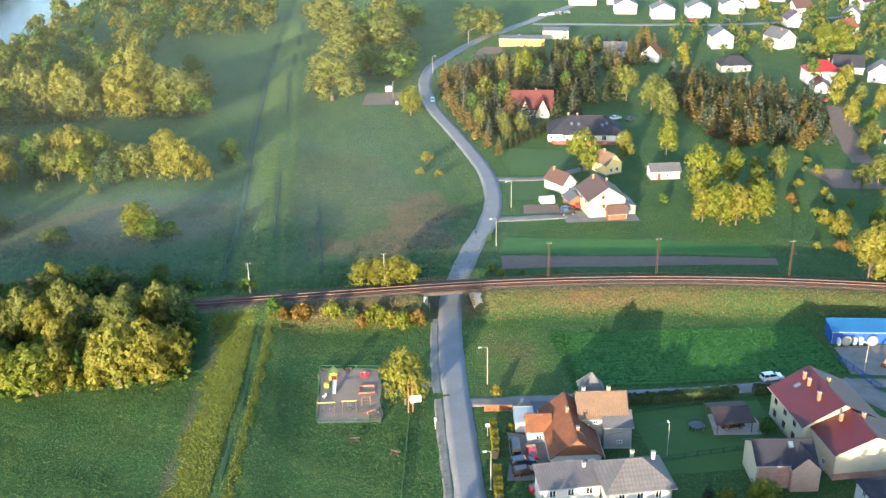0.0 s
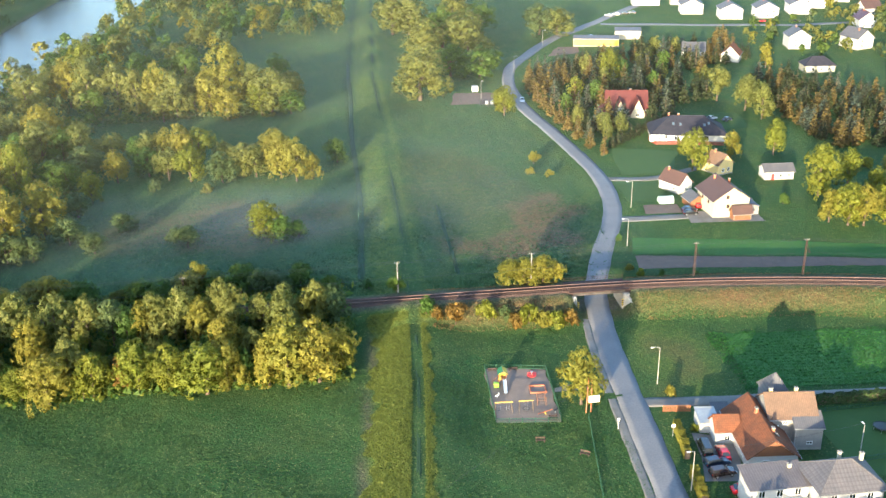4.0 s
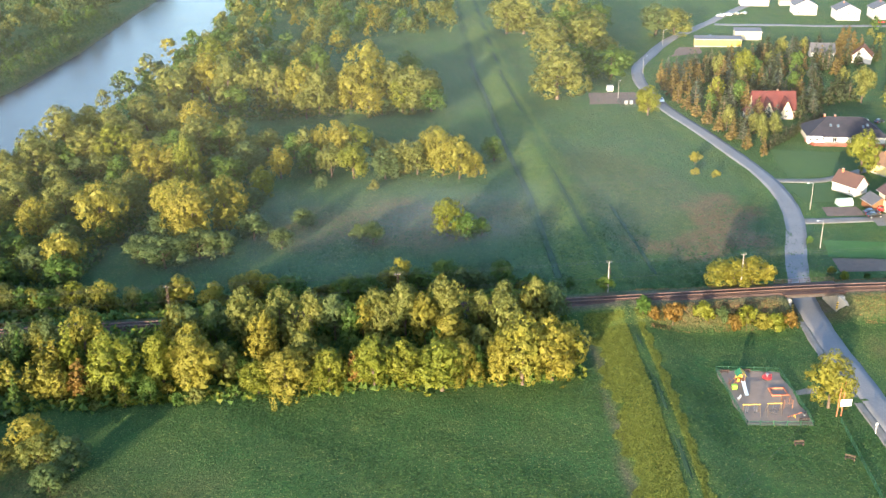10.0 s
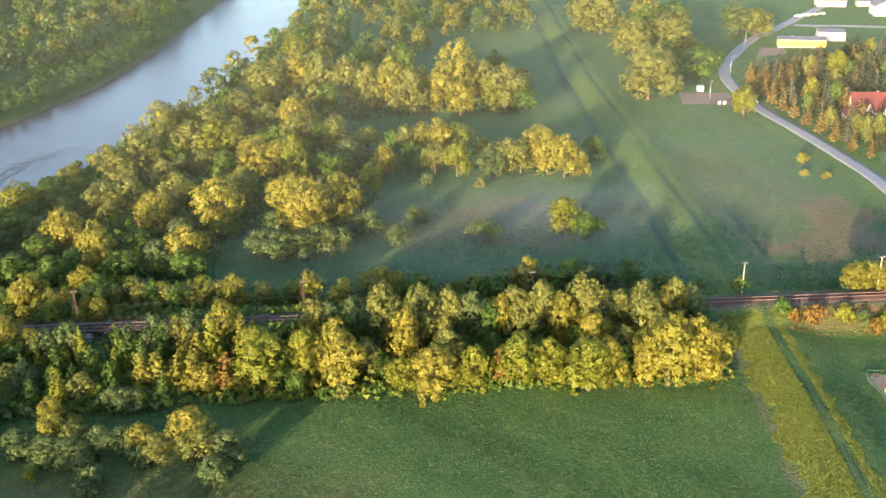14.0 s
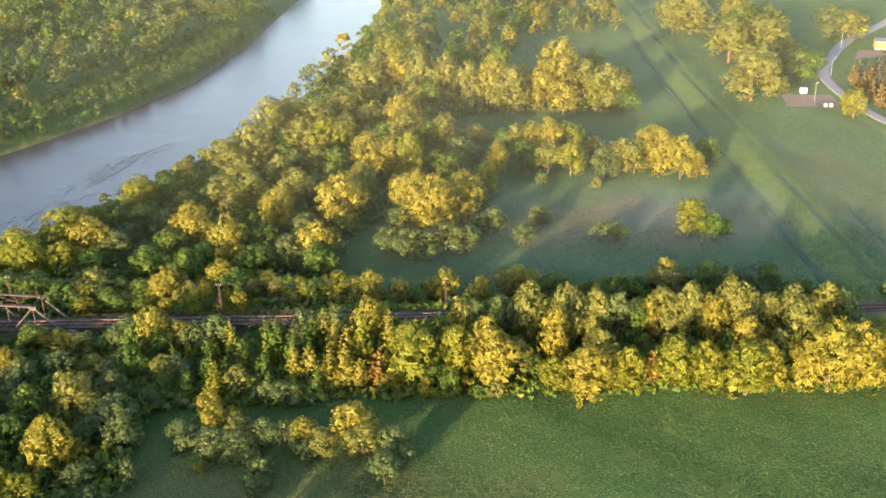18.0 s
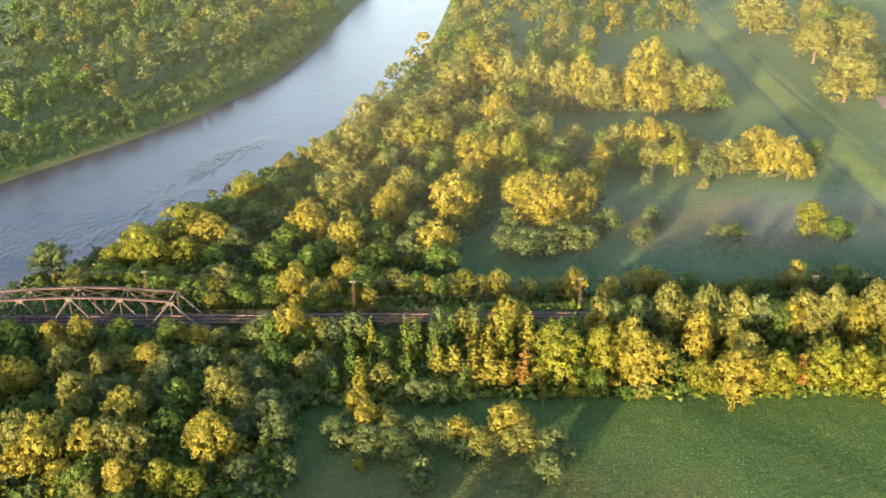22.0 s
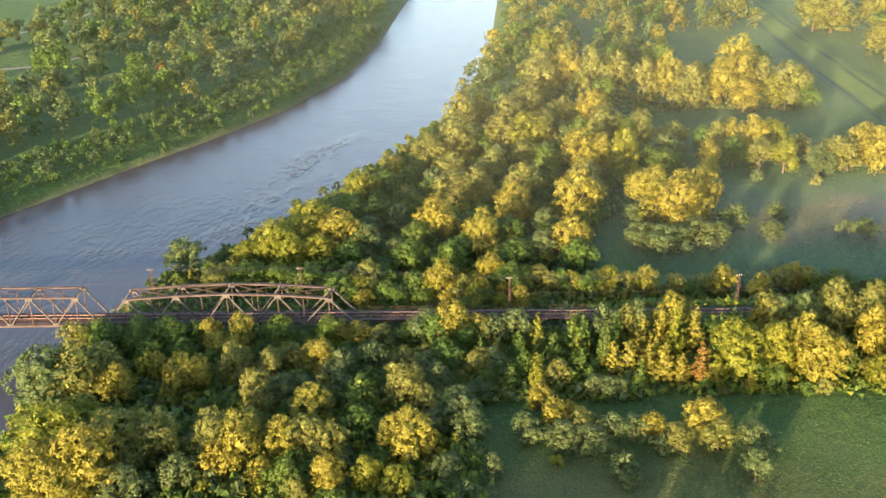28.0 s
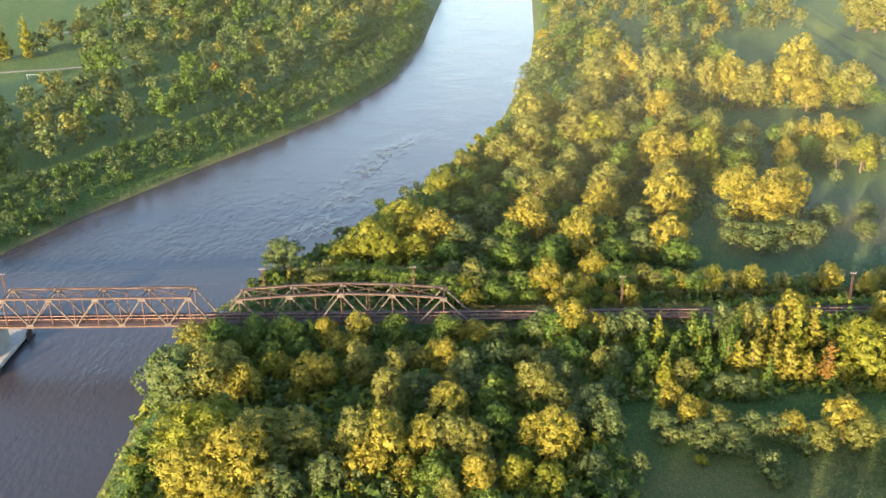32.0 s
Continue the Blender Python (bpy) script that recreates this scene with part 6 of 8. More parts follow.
house("large villa with a steep red tiled roof", 79.5, 359.5, -10, 15.0, 9.5, 3.0, 8.6, PLASTER_CREAM, TILE_VILLA, ridge=None, wins=grid_windows("S", (-3, 0, 3), (0.9,)), chim=[(1.5, 0.5)], over=0.5)
for gx, gy, gw, gh in ((76.0, 356.0, 4.2, 7.4), (82.4, 354.8, 4.8, 7.8)):
    house("steep cross gable of the villa with a red tiled roof", gx, gy, 80, 7.0, gw, 2.3, gh - 0.6, PLASTER_CREAM, TILE_VILLA, wins=[("W", 0, 2.7, 0.9, 1.1), ("W", 0, 0.7, 1.4, 1.1)], over=0.6, name="annexe")
house("low red-roofed garage wing of the villa", 70.4, 355.0, -10, 5.5, 6.0, 2.6, 5.2, PLASTER_CREAM, TILE_VILLA, style="hip", over=0.4, name="annexe", ridge=1.0)

# the village beyond
VW = grid_windows("S", (-3, 0, 3), (0.9, 3.4)) + grid_windows("E", (-2, 2), (0.9, 3.4)) + grid_windows("W", (-2, 2), (0.9, 3.4))
house("white two-storey house with a grey gabled roof", 193.5, 459, 80, 11, 10, 6.0, 9.2, PLASTER_W, TILE_ANTH, wins=VW, chim=[(2, 0.4)])
house("white two-storey house with a dark gabled roof", 220.5, 453, 105, 12, 9.5, 5.4, 9.0, PLASTER_W, TILE_ANTH, wins=VW, chim=[(-2, 1.0)])
house("cream bungalow with a dark blue roof", 180.5, 411, -8, 13, 8, 3.2, 6.2, PLASTER_CREAM, TILE_DARK, wins=grid_windows("S", (-3, 0.5, 4), (0.9,), 1.3, 1.2), style="hip")
house("tall white house with a bright red roof", 206, 383, -8, 13, 9.5, 5.6, 9.0, PLASTER_W, TILE_BRIGHT, style="hip", wins=grid_windows("S", (-4, -1, 2, 5), (0.9, 3.3)) + grid_windows("W", (-2, 2), (0.9, 3.3)), chim=[(-2, 0.6), (3, 0.6)])
house("low annexe with a crimson roof", 199.5, 369.5, 70, 10, 7, 2.6, 5.0, PLASTER_W, TILE_RED, name="annexe")
house("white house with a crimson gabled roof", 232, 382, 60, 11, 9, 4.4, 8.0, PLASTER_W, TILE_RED, wins=VW)
house("cottage with a dark brown roof", 226, 398, -20, 12, 9, 3.2, 7.2, PLASTER_W, TILE_DARK)
for hx, hy in ((176.5, 558), (191.5, 538), (211.5, 537), (234.5, 545), (250, 560)):
    house("new white terraced house with a grey gabled roof", hx, hy, 78, 13, 12, 5.6, 8.6, PLASTER_W, TILE_SLATE, wins=grid_windows("W", (-3.5, 0, 3.5), (0.9, 3.3)) + grid_windows("N", (-3, 1, 4), (0.9, 3.3)), group="white terraced houses", chim=[(2, 1)])
house("long white hall with a crimson roof", 160, 590, -10, 16, 9, 3.8, 5.6, PLASTER_W, TILE_RED, name="hall")
house("small cream kiosk with a flat roof", 178, 587, -10, 7, 5, 3.0, 3.3, PLASTER_CREAM, TILE_SLATE, style="shed", name="kiosk")
house("low warehouse with yellow stripes and a flat grey roof", 101, 482, -15, 22, 7, 3.6, 4.0, YELLOW, TILE_SLATE, style="shed", name="warehouse", over=0.2)
house("cream warehouse with a flat grey roof", 121.5, 497, -15, 13, 8, 4.2, 4.6, PLASTER_CREAM, TILE_SLATE, style="shed", name="warehouse", over=0.2)
house("brown-roofed house among the trees", 152, 437, 60, 9, 8, 3.6, 7.4, PLASTER_W, TILE_OR)
house("grey-roofed house among the trees", 138, 448, -15, 10, 8, 3.4, 6.6, PLASTER_W, TILE_ANTH)
for hx, hy, rr, mt in ((262, 470, 20, TILE_OR), (250, 500, 80, TILE_RED), (268, 530, 10, TILE_BR), (285, 505, 60, TILE_RED), (300, 480, 0, TILE_BRIGHT), (290, 440, 40, TILE_OR), (270, 410, 75, TILE_ANTH), (310, 540, 30, TILE_RED), (275, 575, 70, TILE_SLATE), (300, 590, 70, TILE_SLATE), (330, 500, 10, TILE_OR)):
    house("white village house with a tiled gabled roof", hx, hy, rr, 11, 9, 4.6, 8.2, PLASTER_W, mt, wins=grid_windows("S", (-3, 0, 3), (0.9,)) + grid_windows("W", (-2, 2), (0.9, 3.2)), chim=[(2, 0.5)])
patch("garden_lawn", [(53, 134), (79, 133), (79, 154), (54, 155)], LAWN, "mown garden lawn behind a clipped hedge", "lawn", 0.05)
patch("front_lawn", [(58, 291), (74, 291), (84, 312), (62, 318)], LAWN, "mown front lawn", "lawn", 0.05)
patch("cottage_lawn", [(53, 268), (66, 267), (67, 284), (54, 285)], LAWN, "small mown lawn beside the lane", "lawn", 0.05)
patch("villa_lawn", [(96, 336), (118, 333), (120, 352), (98, 355)], LAWN, "mown back lawn of the bungalow", "lawn", 0.05)
patch("vegetable_bed", [(55, 257), (65, 256), (66, 263), (56, 264)], DIRT, "bare brown vegetable bed", "garden bed", 0.06)
patch("paved_yard", [(65, 248), (86, 246.5), (86, 252), (66, 258)], GRAVEL, "grey paved yard in front of the yellow house", "yard", 0.055)
patch("house_yard", [(27, 136), (34.5, 135), (36, 149), (30, 150)], GRAVEL, "grey paved yard with parked cars", "yard", 0.055)
patch("allotment", [(150, 262), (166, 258), (164, 276), (150, 280)], DIRT, "bare brown allotment bed", "garden bed", 0.05)
patch("ploughed_field", [(167, 283), (173, 280), (196, 345), (188, 348)], DIRT, "long strip of bare ploughed field", "field", 0.05)
patch("carport_slab", [(66.5, 144), (75.5, 143), (76, 150.5), (67.5, 151)], CONCRETE, "pale concrete slab under the carport", "slab", 0.06)
patch("machine_yard", [(101, 160), (128, 154), (132, 168), (103, 171)], GRAVEL, "grey gravel yard for machinery", "yard", 0.055)
patch("car_park", [(96, 488), (112, 486), (118, 502), (104, 508)], ASPHALT, "grey car park beside the warehouse", "car park", 0.05)
patch("bare_plot", [(72, 462), (88, 466), (92, 480), (82, 482)], DIRT, "bare earth beside the warehouse", "yard", 0.05)
ribbon("village_street", [(118, 536), (150, 527), (190, 515), (230, 510), (300, 520)], (2.5, 2.5), ASPHALT, "grey village street before the terraced houses", "road", 0.06)


# ---- village trees, hedges ----
def inpoly(poly):
    def f(x, y):
        c = False
        for (x0, y0), (x1, y1) in zip(poly, poly[1:] + poly[:1]):
            if (y0 > y) != (y1 > y) and x < (x1 - x0) * (y - y0) / (y1 - y0) + x0:
                c = not c
        return c
    xs, ys = [p[0] for p in poly], [p[1] for p in poly]
    return f, (min(xs), max(xs), min(ys), max(ys))


for kind, rows in (
    ("lime", [(81, 291, 5.2), (112, 301, 4.6), (109, 263, 6.0), (106, 240, 4.6), (117, 241, 4.6), (122, 271, 4.2), (125, 261, 3.3), (86, 407, 5.4), (65, 379, 3.8)]),
    ("gold", [(12.4, 162.5, 4.6), (98, 302, 3.4), (34, 370, 3.6), (110, 239, 4.4), (102, 243, 3.6), (123, 194, 5.4), (130, 199, 4.4), (133, 226, 3.0), (161, 420, 4.2), (187, 322, 4.0), (206, 336, 3.8), (212, 372, 3.8), (195, 348, 4.6)]),
    ("willow", [(125, 356, 5.2), (120, 371, 5.4), (126, 343, 5.0), (130, 362, 4.4), (136, 271, 4.0), (157, 259, 3.2), (165, 264, 3.4), (180, 295, 3.8), (175, 291, 2.8), (206, 350, 3.0)]),
    ("leafy", [(146, 230, 2.6), (190, 315, 3.3), (201, 380, 4.2), (99, 388, 3.4), (71, 372, 3.8), (92, 412, 4.0), (114, 420, 3.8), (58, 365, 3.0)]),
):
    for x, y, r in rows:
        tree(kind, x, y, r, r * 2.75, "village trees", "near the village houses")
for x, y in ((231, 427), (239, 428), (234, 435), (241, 436)):
    tree("lime", x, y, 6.0, 15, "village trees", "near the village houses")
for x, y, r in ((33, 306, 2.6), (35, 292, 1.8), (30, 296, 1.6), (39, 220, 1.4), (-19, 209.5, 2.6), (-25, 220, 1.6), (147, 246, 1.6), (139, 263, 2.0), (61, 125, 2.0)):
    tree("bush" if x < 0 else "gold_bush", x, y, r, r * 1.7, "roadside bushes", "beside the road")
for x, y, r, k in ((7, 209.5, 2.6, "gold_bush"), (11, 210, 2.9, "gold_bush"), (15, 209.5, 2.8, "gold_bush"), (18.5, 209.5, 2.0, "gold_bush"), (-7, 197, 2.2, "rust_bush"), (-11, 198, 1.4, "rust_bush"), (0, 197.5, 1.9, "lime_bush"), (4, 197, 1.5, "grey_bush"), (9, 196, 2.1, "lime_bush"), (6, 195, 1.6, "rust_bush"), (12.5, 195, 1.6, "gold_bush"), (15, 194, 1.9, "lime_bush"), (18.5, 195, 1.7, "rust_bush"), (-13, 199, 1.8, "bush"), (129, 217, 2.1, "rust_bush"), (124, 220, 1.2, "gold_bush"), (134, 236, 2.6, "gold_bush"), (132, 252, 1.9, "rust_bush"), (66, 123, 3.2, "lime_bush"), (42, 239, 1.2, "bush"), (41, 217, 1.3, "lime_bush"), (46, 216, 1.0, "bush"), (54, 214, 0.9, "bush"), (30, 162.8, 1.5, "gold_bush"), (30.5, 151, 0.9, "lime_bush"), (-31, 196, 1.8, "bush"), (112, 250, 1.6, "bush"), (96, 258, 1.8, "bush")):
    r = r * 1.35 if x < 24 and y > 190 else r
    tree(k, x, y, r, r * 1.9, "embankment bushes" if y < 215 and y > 190 else "garden bushes", "on the bank" if 190 < y < 215 else "in the garden")
tree("bush", 75.7, 142.9, 2.1, 3.6, "garden bushes", "beside the carport")
tree("spruce", 58.5, 126.5, 1.2, 4.2, "garden conifers", "in the garden")
for x, y, r in ((51, 400, 2.8), (50.5, 390, 2.8), (50, 380, 2.8), (50.5, 370, 2.8), (51, 360, 2.6), (51.7, 350, 2.7), (52.6, 340, 2.6), (53.8, 330, 2.6), (55.5, 320, 2.2), (58, 312, 2.0), (52, 410, 2.6), (55, 420, 2.6)):
    tree("gold_spruce", x, y, r, r * 3.4, "conifers along the road", "beside the road")
avoid = [(79, 347, 8), (84, 341, 5), (79, 358, 9), (91, 327, 15), (105, 345, 10), (72, 354, 5), (101, 482, 12), (152, 437, 7), (138, 448, 8), (180, 411, 8)]


def clear(f):
    return lambda x, y: f(x, y) and all((x - a) ** 2 + (y - b) ** 2 > c * c for a, b, c in avoid)


f, bb_ = inpoly([(55, 425), (56, 400), (56, 330), (64, 326), (86, 350), (99, 362), (118, 376), (136, 425), (160, 432), (160, 470), (122, 466), (85, 440)])
for x, y, r in scatter(150, (clear(f), bb_), 2.2, 3.1, 0.5, 31):
    tree(tree_rng.choice(["spruce", "gold_spruce", "blue_spruce", "spruce", "spruce", "gold_spruce", "willow"]), x, y, r * 1.15, r * tree_rng.uniform(3.2, 4.0), "village conifers", "in the village wood")
f, bb_ = inpoly([(130, 306), (165, 297), (174, 310), (188, 352), (176, 372), (163, 395), (150, 402), (140, 385), (136, 350)])
for x, y, r in scatter(120, (clear(f), bb_), 2.1, 2.9, 0.5, 32):
    tree(tree_rng.choice(["spruce", "blue_spruce", "gold_spruce", "spruce", "gold_spruce"]), x, y, r * 1.15, r * tree_rng.uniform(3.0, 3.7), "plantation conifers", "in the plantation")
for k in range(15):
    u = k / 14
    tree("spruce", 63 + 33 * u + 0.4 * math.sin(k * 3), 319 + 33 * u, 2.0, 5.0 + math.sin(k * 1.7), "conifer hedge", "in the tall hedge")
f, bb_ = inpoly([(160, 470), (170, 455), (200, 420), (290, 395), (330, 440), (330, 600), (250, 590), (236, 520), (190, 500)])
yards = [(o.location.x, o.location.y) for o in scene.objects if o.name.startswith("house")]
spots = scatter(110, (lambda x, y: f(x, y) and all((x - a) ** 2 + (y - b) ** 2 > 90 for a, b in yards), bb_), 2.4, 4.4, 0.9, 33)
woods_stuff("village_garden_trees", spots, FAR_MATS, "garden trees between the far village houses", 25)
for x, y, r in scatter(26, (lambda x, y: (x - 150) ** 2 + (y - 240) ** 2 < 2200 and x > 124, (124, 196, 200, 290)), 1.0, 2.4, 1.1, 34):
    tree(tree_rng.choice(["bush", "gold_bush", "lime_bush", "grey_bush"]), x, y, r, r * 1.6, "garden bushes", "in the gardens")


def hedge(pts, w, h, mat, label, dens=260, leaf=0.2):
    """A clipped hedge: a dense box of small leaf sprays over a dark woody core."""
    rng = np.random.default_rng(int(pts[0][0] * 7 + pts[0][1]))
    root = empty("hedge", pts[0][0], pts[0][1], float(height(*pts[0])))
    tagged(root, label, "hedge", "clipped hedges")
    V, core = [], B()
    for a, b in zip(pts, pts[1:]):
        d = np.array(b) - np.array(a)
        L = np.linalg.norm(d)
        t = d / L
        s = np.array([-t[1], t[0]])
        o = np.array(a) - np.array(pts[0])
        beam(core, (o[0], o[1], h * 0.42), (o[0] + d[0], o[1] + d[1], h * 0.42), w * 0.8, h * 0.84)
        n = int(L * dens)
        face = rng.integers(0, 4, n)
        u, v = rng.uniform(0, L, n), rng.uniform(-1, 1, n)
        bumpy = 1 + 0.10 * np.sin(u * 2.1) + 0.06 * np.sin(u * 5.3 + 1)
        y = np.where(face == 0, w / 2, np.where(face == 1, -w / 2, v * w / 2)) * bumpy
        z = np.where(face < 2, (v * 0.5 + 0.5) * h, h * bumpy)
        nx = np.where(face == 0, 1.0, np.where(face == 1, -1.0, 0))
        P = np.stack([o[0] + t[0] * u + s[0] * y, o[1] + t[1] * u + s[1] * y, z], 1)
        N = np.stack([s[0] * nx, s[1] * nx, np.where(face < 2, 0.3, 1.0)], 1) + rng.normal(size=(n, 3)) * 0.5
        T = np.cross(N, rng.normal(size=(n, 3)))
        T /= np.linalg.norm(T, axis=1)[:, None]
        Q = np.cross(N, T)
        Q /= np.linalg.norm(Q, axis=1)[:, None]
        V.append(np.stack([P - T * leaf, P + Q * leaf * 0.7, P + T * leaf, P - Q * leaf * 0.7], 1).reshape(-1, 3))
    V = np.concatenate(V)
    part("core", core, BARK, root)
    link("foliage", mesh_of("foliage", V, np.arange(len(V)).reshape(-1, 4)), mat, root)


hedge([(54.5, 156.6), (65, 156.4), (76, 156.5)], 1.3, 1.7, HEDGE, "dark green clipped hedge along the side street")
hedge([(79.2, 156.4), (82.5, 156.2)], 1.3, 1.8, HEDGE, "dark green clipped hedge along the side street")
hedge([(27.4, 152), (26.8, 146), (26.2, 142.5)], 1.1, 1.9, GOLD_LEAF, "golden-green thuja hedge along the road", 300)
hedge([(25.6, 138), (25.0, 133), (24.6, 130)], 1.2, 2.0, GOLD_LEAF, "golden-green thuja hedge along the road", 300)


# ---- fences, walls ----
def fence(label, pts, h, mat, slat=0.16, gapw=0.06, post=2.4, rails=2, mesh=False, group="fences", post_mat=None):
    """A fence along pts: posts, rails and slats (or a wire mesh of thin bars)."""
    e = empty("fence", pts[0][0], pts[0][1], 0)
    tagged(e, label, "fence", group)
    for a, b in zip(pts, pts[1:]):
        va, vb = Vector((*a, 0)), Vector((*b, 0))
        L = (vb - va).length
        n = max(1, round(L / post))
        spots = []
        for i in range(n + 1):
            p = va.lerp(vb, i / n)
            z = float(height(p.x, p.y))
            q = Vector((p.x - pts[0][0], p.y - pts[0][1], z))
            spots.append(q)
            bm = B()
            beam(bm, q - Vector((0, 0, 0.3)), q + Vector((0, 0, h + 0.06)), 0.1)
            part("post", bm, post_mat or mat, e)
        for p, q in zip(spots, spots[1:]):
            for k in range(rails):
                zz = h * (0.2 + 0.65 * k / max(1, rails - 1))
                bm = B()
                beam(bm, p + Vector((0, 0, zz)), q + Vector((0, 0, zz)), 0.05, 0.08)
                part("rail", bm, mat, e)
            bm = B()
            m = int((q - p).length / (slat + gapw))
            for i in range(m):
                c = p.lerp(q, (i + 0.5) / m)
                d = (q - p).normalized() * slat / 2
                if mesh:
                    beam(bm, c + Vector((0, 0, 0.05)), c + Vector((0, 0, h)), 0.025)
                else:
                    beam(bm, c - d + Vector((0, 0, h / 2 + 0.05)), c + d + Vector((0, 0, h / 2 + 0.05)), 0.03, h - 0.1)
            part("panel", bm, mat, e)
    return e


FENCE_GREEN = plain("dark_green_fence_wire", (0.014, 0.060, 0.028), 0.6)
FENCE_RED = plain("red_brown_fence", (0.22, 0.06, 0.04), 0.7)
fence("brown timber screen fence at the street corner", [(26.9, 157.8), (32.0, 157.3)], 1.5, WOOD)
fence("red-brown picket fence round the bungalow", [(78.5, 320), (86, 318.2), (93, 316), (100, 313.6)], 1.3, FENCE_RED)
fence("red-brown picket fence round the bungalow", [(78.5, 320), (77.6, 325)], 1.3, FENCE_RED)
fence("orange-red wooden garden fence", [(186, 314), (198, 311), (212, 306)], 1.2, FENCE_RED)
fence("low dark green garden fence below the hedge", [(54.5, 153.6), (76, 154.6)], 0.9, FENCE_GREEN, 0.05, 0.3)
fence("thin dark green wire garden fence across the lawn", [(54, 138), (66, 138.6), (76, 139)], 1.2, FENCE_GREEN, 0.03, 0.4, mesh=True)
fence("blue steel gate and fence of the machinery yard", [(101.2, 165.5), (102, 161), (103.4, 153)], 1.6, BLUEP, 0.05, 0.15, mesh=True)
fence("rusty wire fence of the old allotments", [(40, 212), (60, 209)], 1.0, RUST, 0.03, 0.5, mesh=True)
fence("crimson fence below the red-roofed annexe", [(188, 361), (194, 352)], 1.4, FENCE_RED)
PG = [(-4.6, 158.8), (7.4, 157.2), (8.6, 176.4), (-3.6, 178.8)]
fence("green wire mesh fence round the playground", PG + PG[:1], 1.1, FENCE_GREEN, 0.022, 0.2, 2.6, mesh=True)
fence("green wire fence beside the roadside ditch", [(12.6, 157.5), (10.8, 146), (8.9, 134)], 1.1, FENCE_GREEN, 0.022, 0.25, 2.6, mesh=True)


# ---- playground ----
patch("playground_ground", [PG[0], PG[1], PG[2], PG[3]], SAND, "pale brown sandy playground ground", "ground", 0.06, 1.5)
patch("playground_path", [(8.4, 167.5), (18.5, 168.2), (18.5, 170.4), (8.4, 169.2)], GRAVEL, "short pale gravel path to the playground", "path", 0.05)
SLIDE_BLUE = plain("pale_blue_plastic", (0.42, 0.50, 0.62), 0.3)
LIMEP = plain("lime_green_plastic", (0.30, 0.55, 0.05), 0.4)


def tower(x, y):
    e = empty("play_tower", x, y, 0.05, -5)
    e.location.z = float(height(x, y)) + 0.06
    tagged(e, "green and yellow wooden play tower with a slide", "play tower", "playground equipment")
    for sx in (-0.7, 0.7):
        for sy in (-0.7, 0.7):
            bm = B()
            rod(bm, (sx, sy, -0.2), (sx, sy, 2.6), 0.07, 0.07, 8)
            part("post", bm, WOOD, e)
    bm = B()
    box(bm, -0.8, -0.8, 1.2, 0.8, 0.8, 1.3)
    part("platform", bm, WOOD, e)
    for sx, mat in ((-1, GREENP), (1, YELLOW)):
        bm = B()
        slab(bm, [(sx * 1.0, -1.0, 2.5), (sx * 1.0, 1.0, 2.5), (0, 1.0, 3.5), (0, -1.0, 3.5)][::sx], 0.06)
        part("roof", bm, mat, e, "green roof panel" if sx < 0 else "yellow roof panel")
    for sy in (-1, 1):
        bm = B()
        box(bm, -0.75, sy * 0.75 - 0.03, 1.35, 0.75 if sy > 0 else -0.3, sy * 0.75 + 0.03, 1.95)
        part("side_panel", bm, YELLOW, e)
    bm = B()
    slab(bm, [(0.05, -4.0, 0.2), (0.65, -4.0, 0.2), (0.65, -0.8, 1.35), (0.05, -0.8, 1.35)], 0.06)
    for xx in (0.05, 0.65):
        beam(bm, (xx, -4.0, 0.3), (xx, -0.8, 1.5), 0.06, 0.22)
    part("slide", bm, SLIDE_BLUE, e, "pale blue plastic slide")
    bm = B()
    box(bm, -1.8, -1.6, 0.0, -0.8, -0.8, 0.9, bevel=0.05)
    part("crawl_box", bm, LIMEP, e)
    bm = B()
    for i in range(5):
        beam(bm, (-2.0, -0.6, 0.25 + i * 0.28), (-2.0, 0.6, 0.25 + i * 0.28), 0.06)
    for yy in (-0.6, 0.6):
        beam(bm, (-2.0, yy, 0), (-0.8, yy, 1.5), 0.08)
    part("climbing_net", bm, WOOD, e)


def swing(x, y, w, nest):
    e = empty("swing", x, y, float(height(x, y)) + 0.06, -4)
    tagged(e, "wooden swing frame with a yellow beam and black seats", "swing", "playground equipment")
    for s in (-1, 1):
        for t in (-1, 1):
            bm = B()
            rod(bm, (s * (w / 2 + 0.15), t * 0.9, -0.2), (s * w / 2, 0, 2.2), 0.06, 0.06, 7)
            part("leg", bm, BARK, e)
    bm = B()
    rod(bm, (-w / 2 - 0.2, 0, 2.2), (w / 2 + 0.2, 0, 2.2), 0.08, 0.08, 8)
    part("top_beam", bm, YELLOW, e, "yellow top beam")
    for u in ((0,) if nest else (-0.8, 0.8)):
        bm = B()
        if nest:
            for i in range(14):
                a, b = 2 * math.pi * i / 14, 2 * math.pi * (i + 1) / 14
                rod(bm, (0.6 * math.cos(a), 0.6 * math.sin(a), 0.5), (0.6 * math.cos(b), 0.6 * math.sin(b), 0.5), 0.07, 0.07, 5)
        else:
            box(bm, u - 0.25, -0.12, 0.45, u + 0.25, 0.12, 0.5, bevel=0.02)
        part("seat", bm, BLACK, e)
        bm = B()
        for s in (-0.24, 0.24):
            rod(bm, (u + s, 0, 0.5), (u + s, 0, 2.15), 0.015, 0.015, 4)
        part("chain", bm, GALV, e)


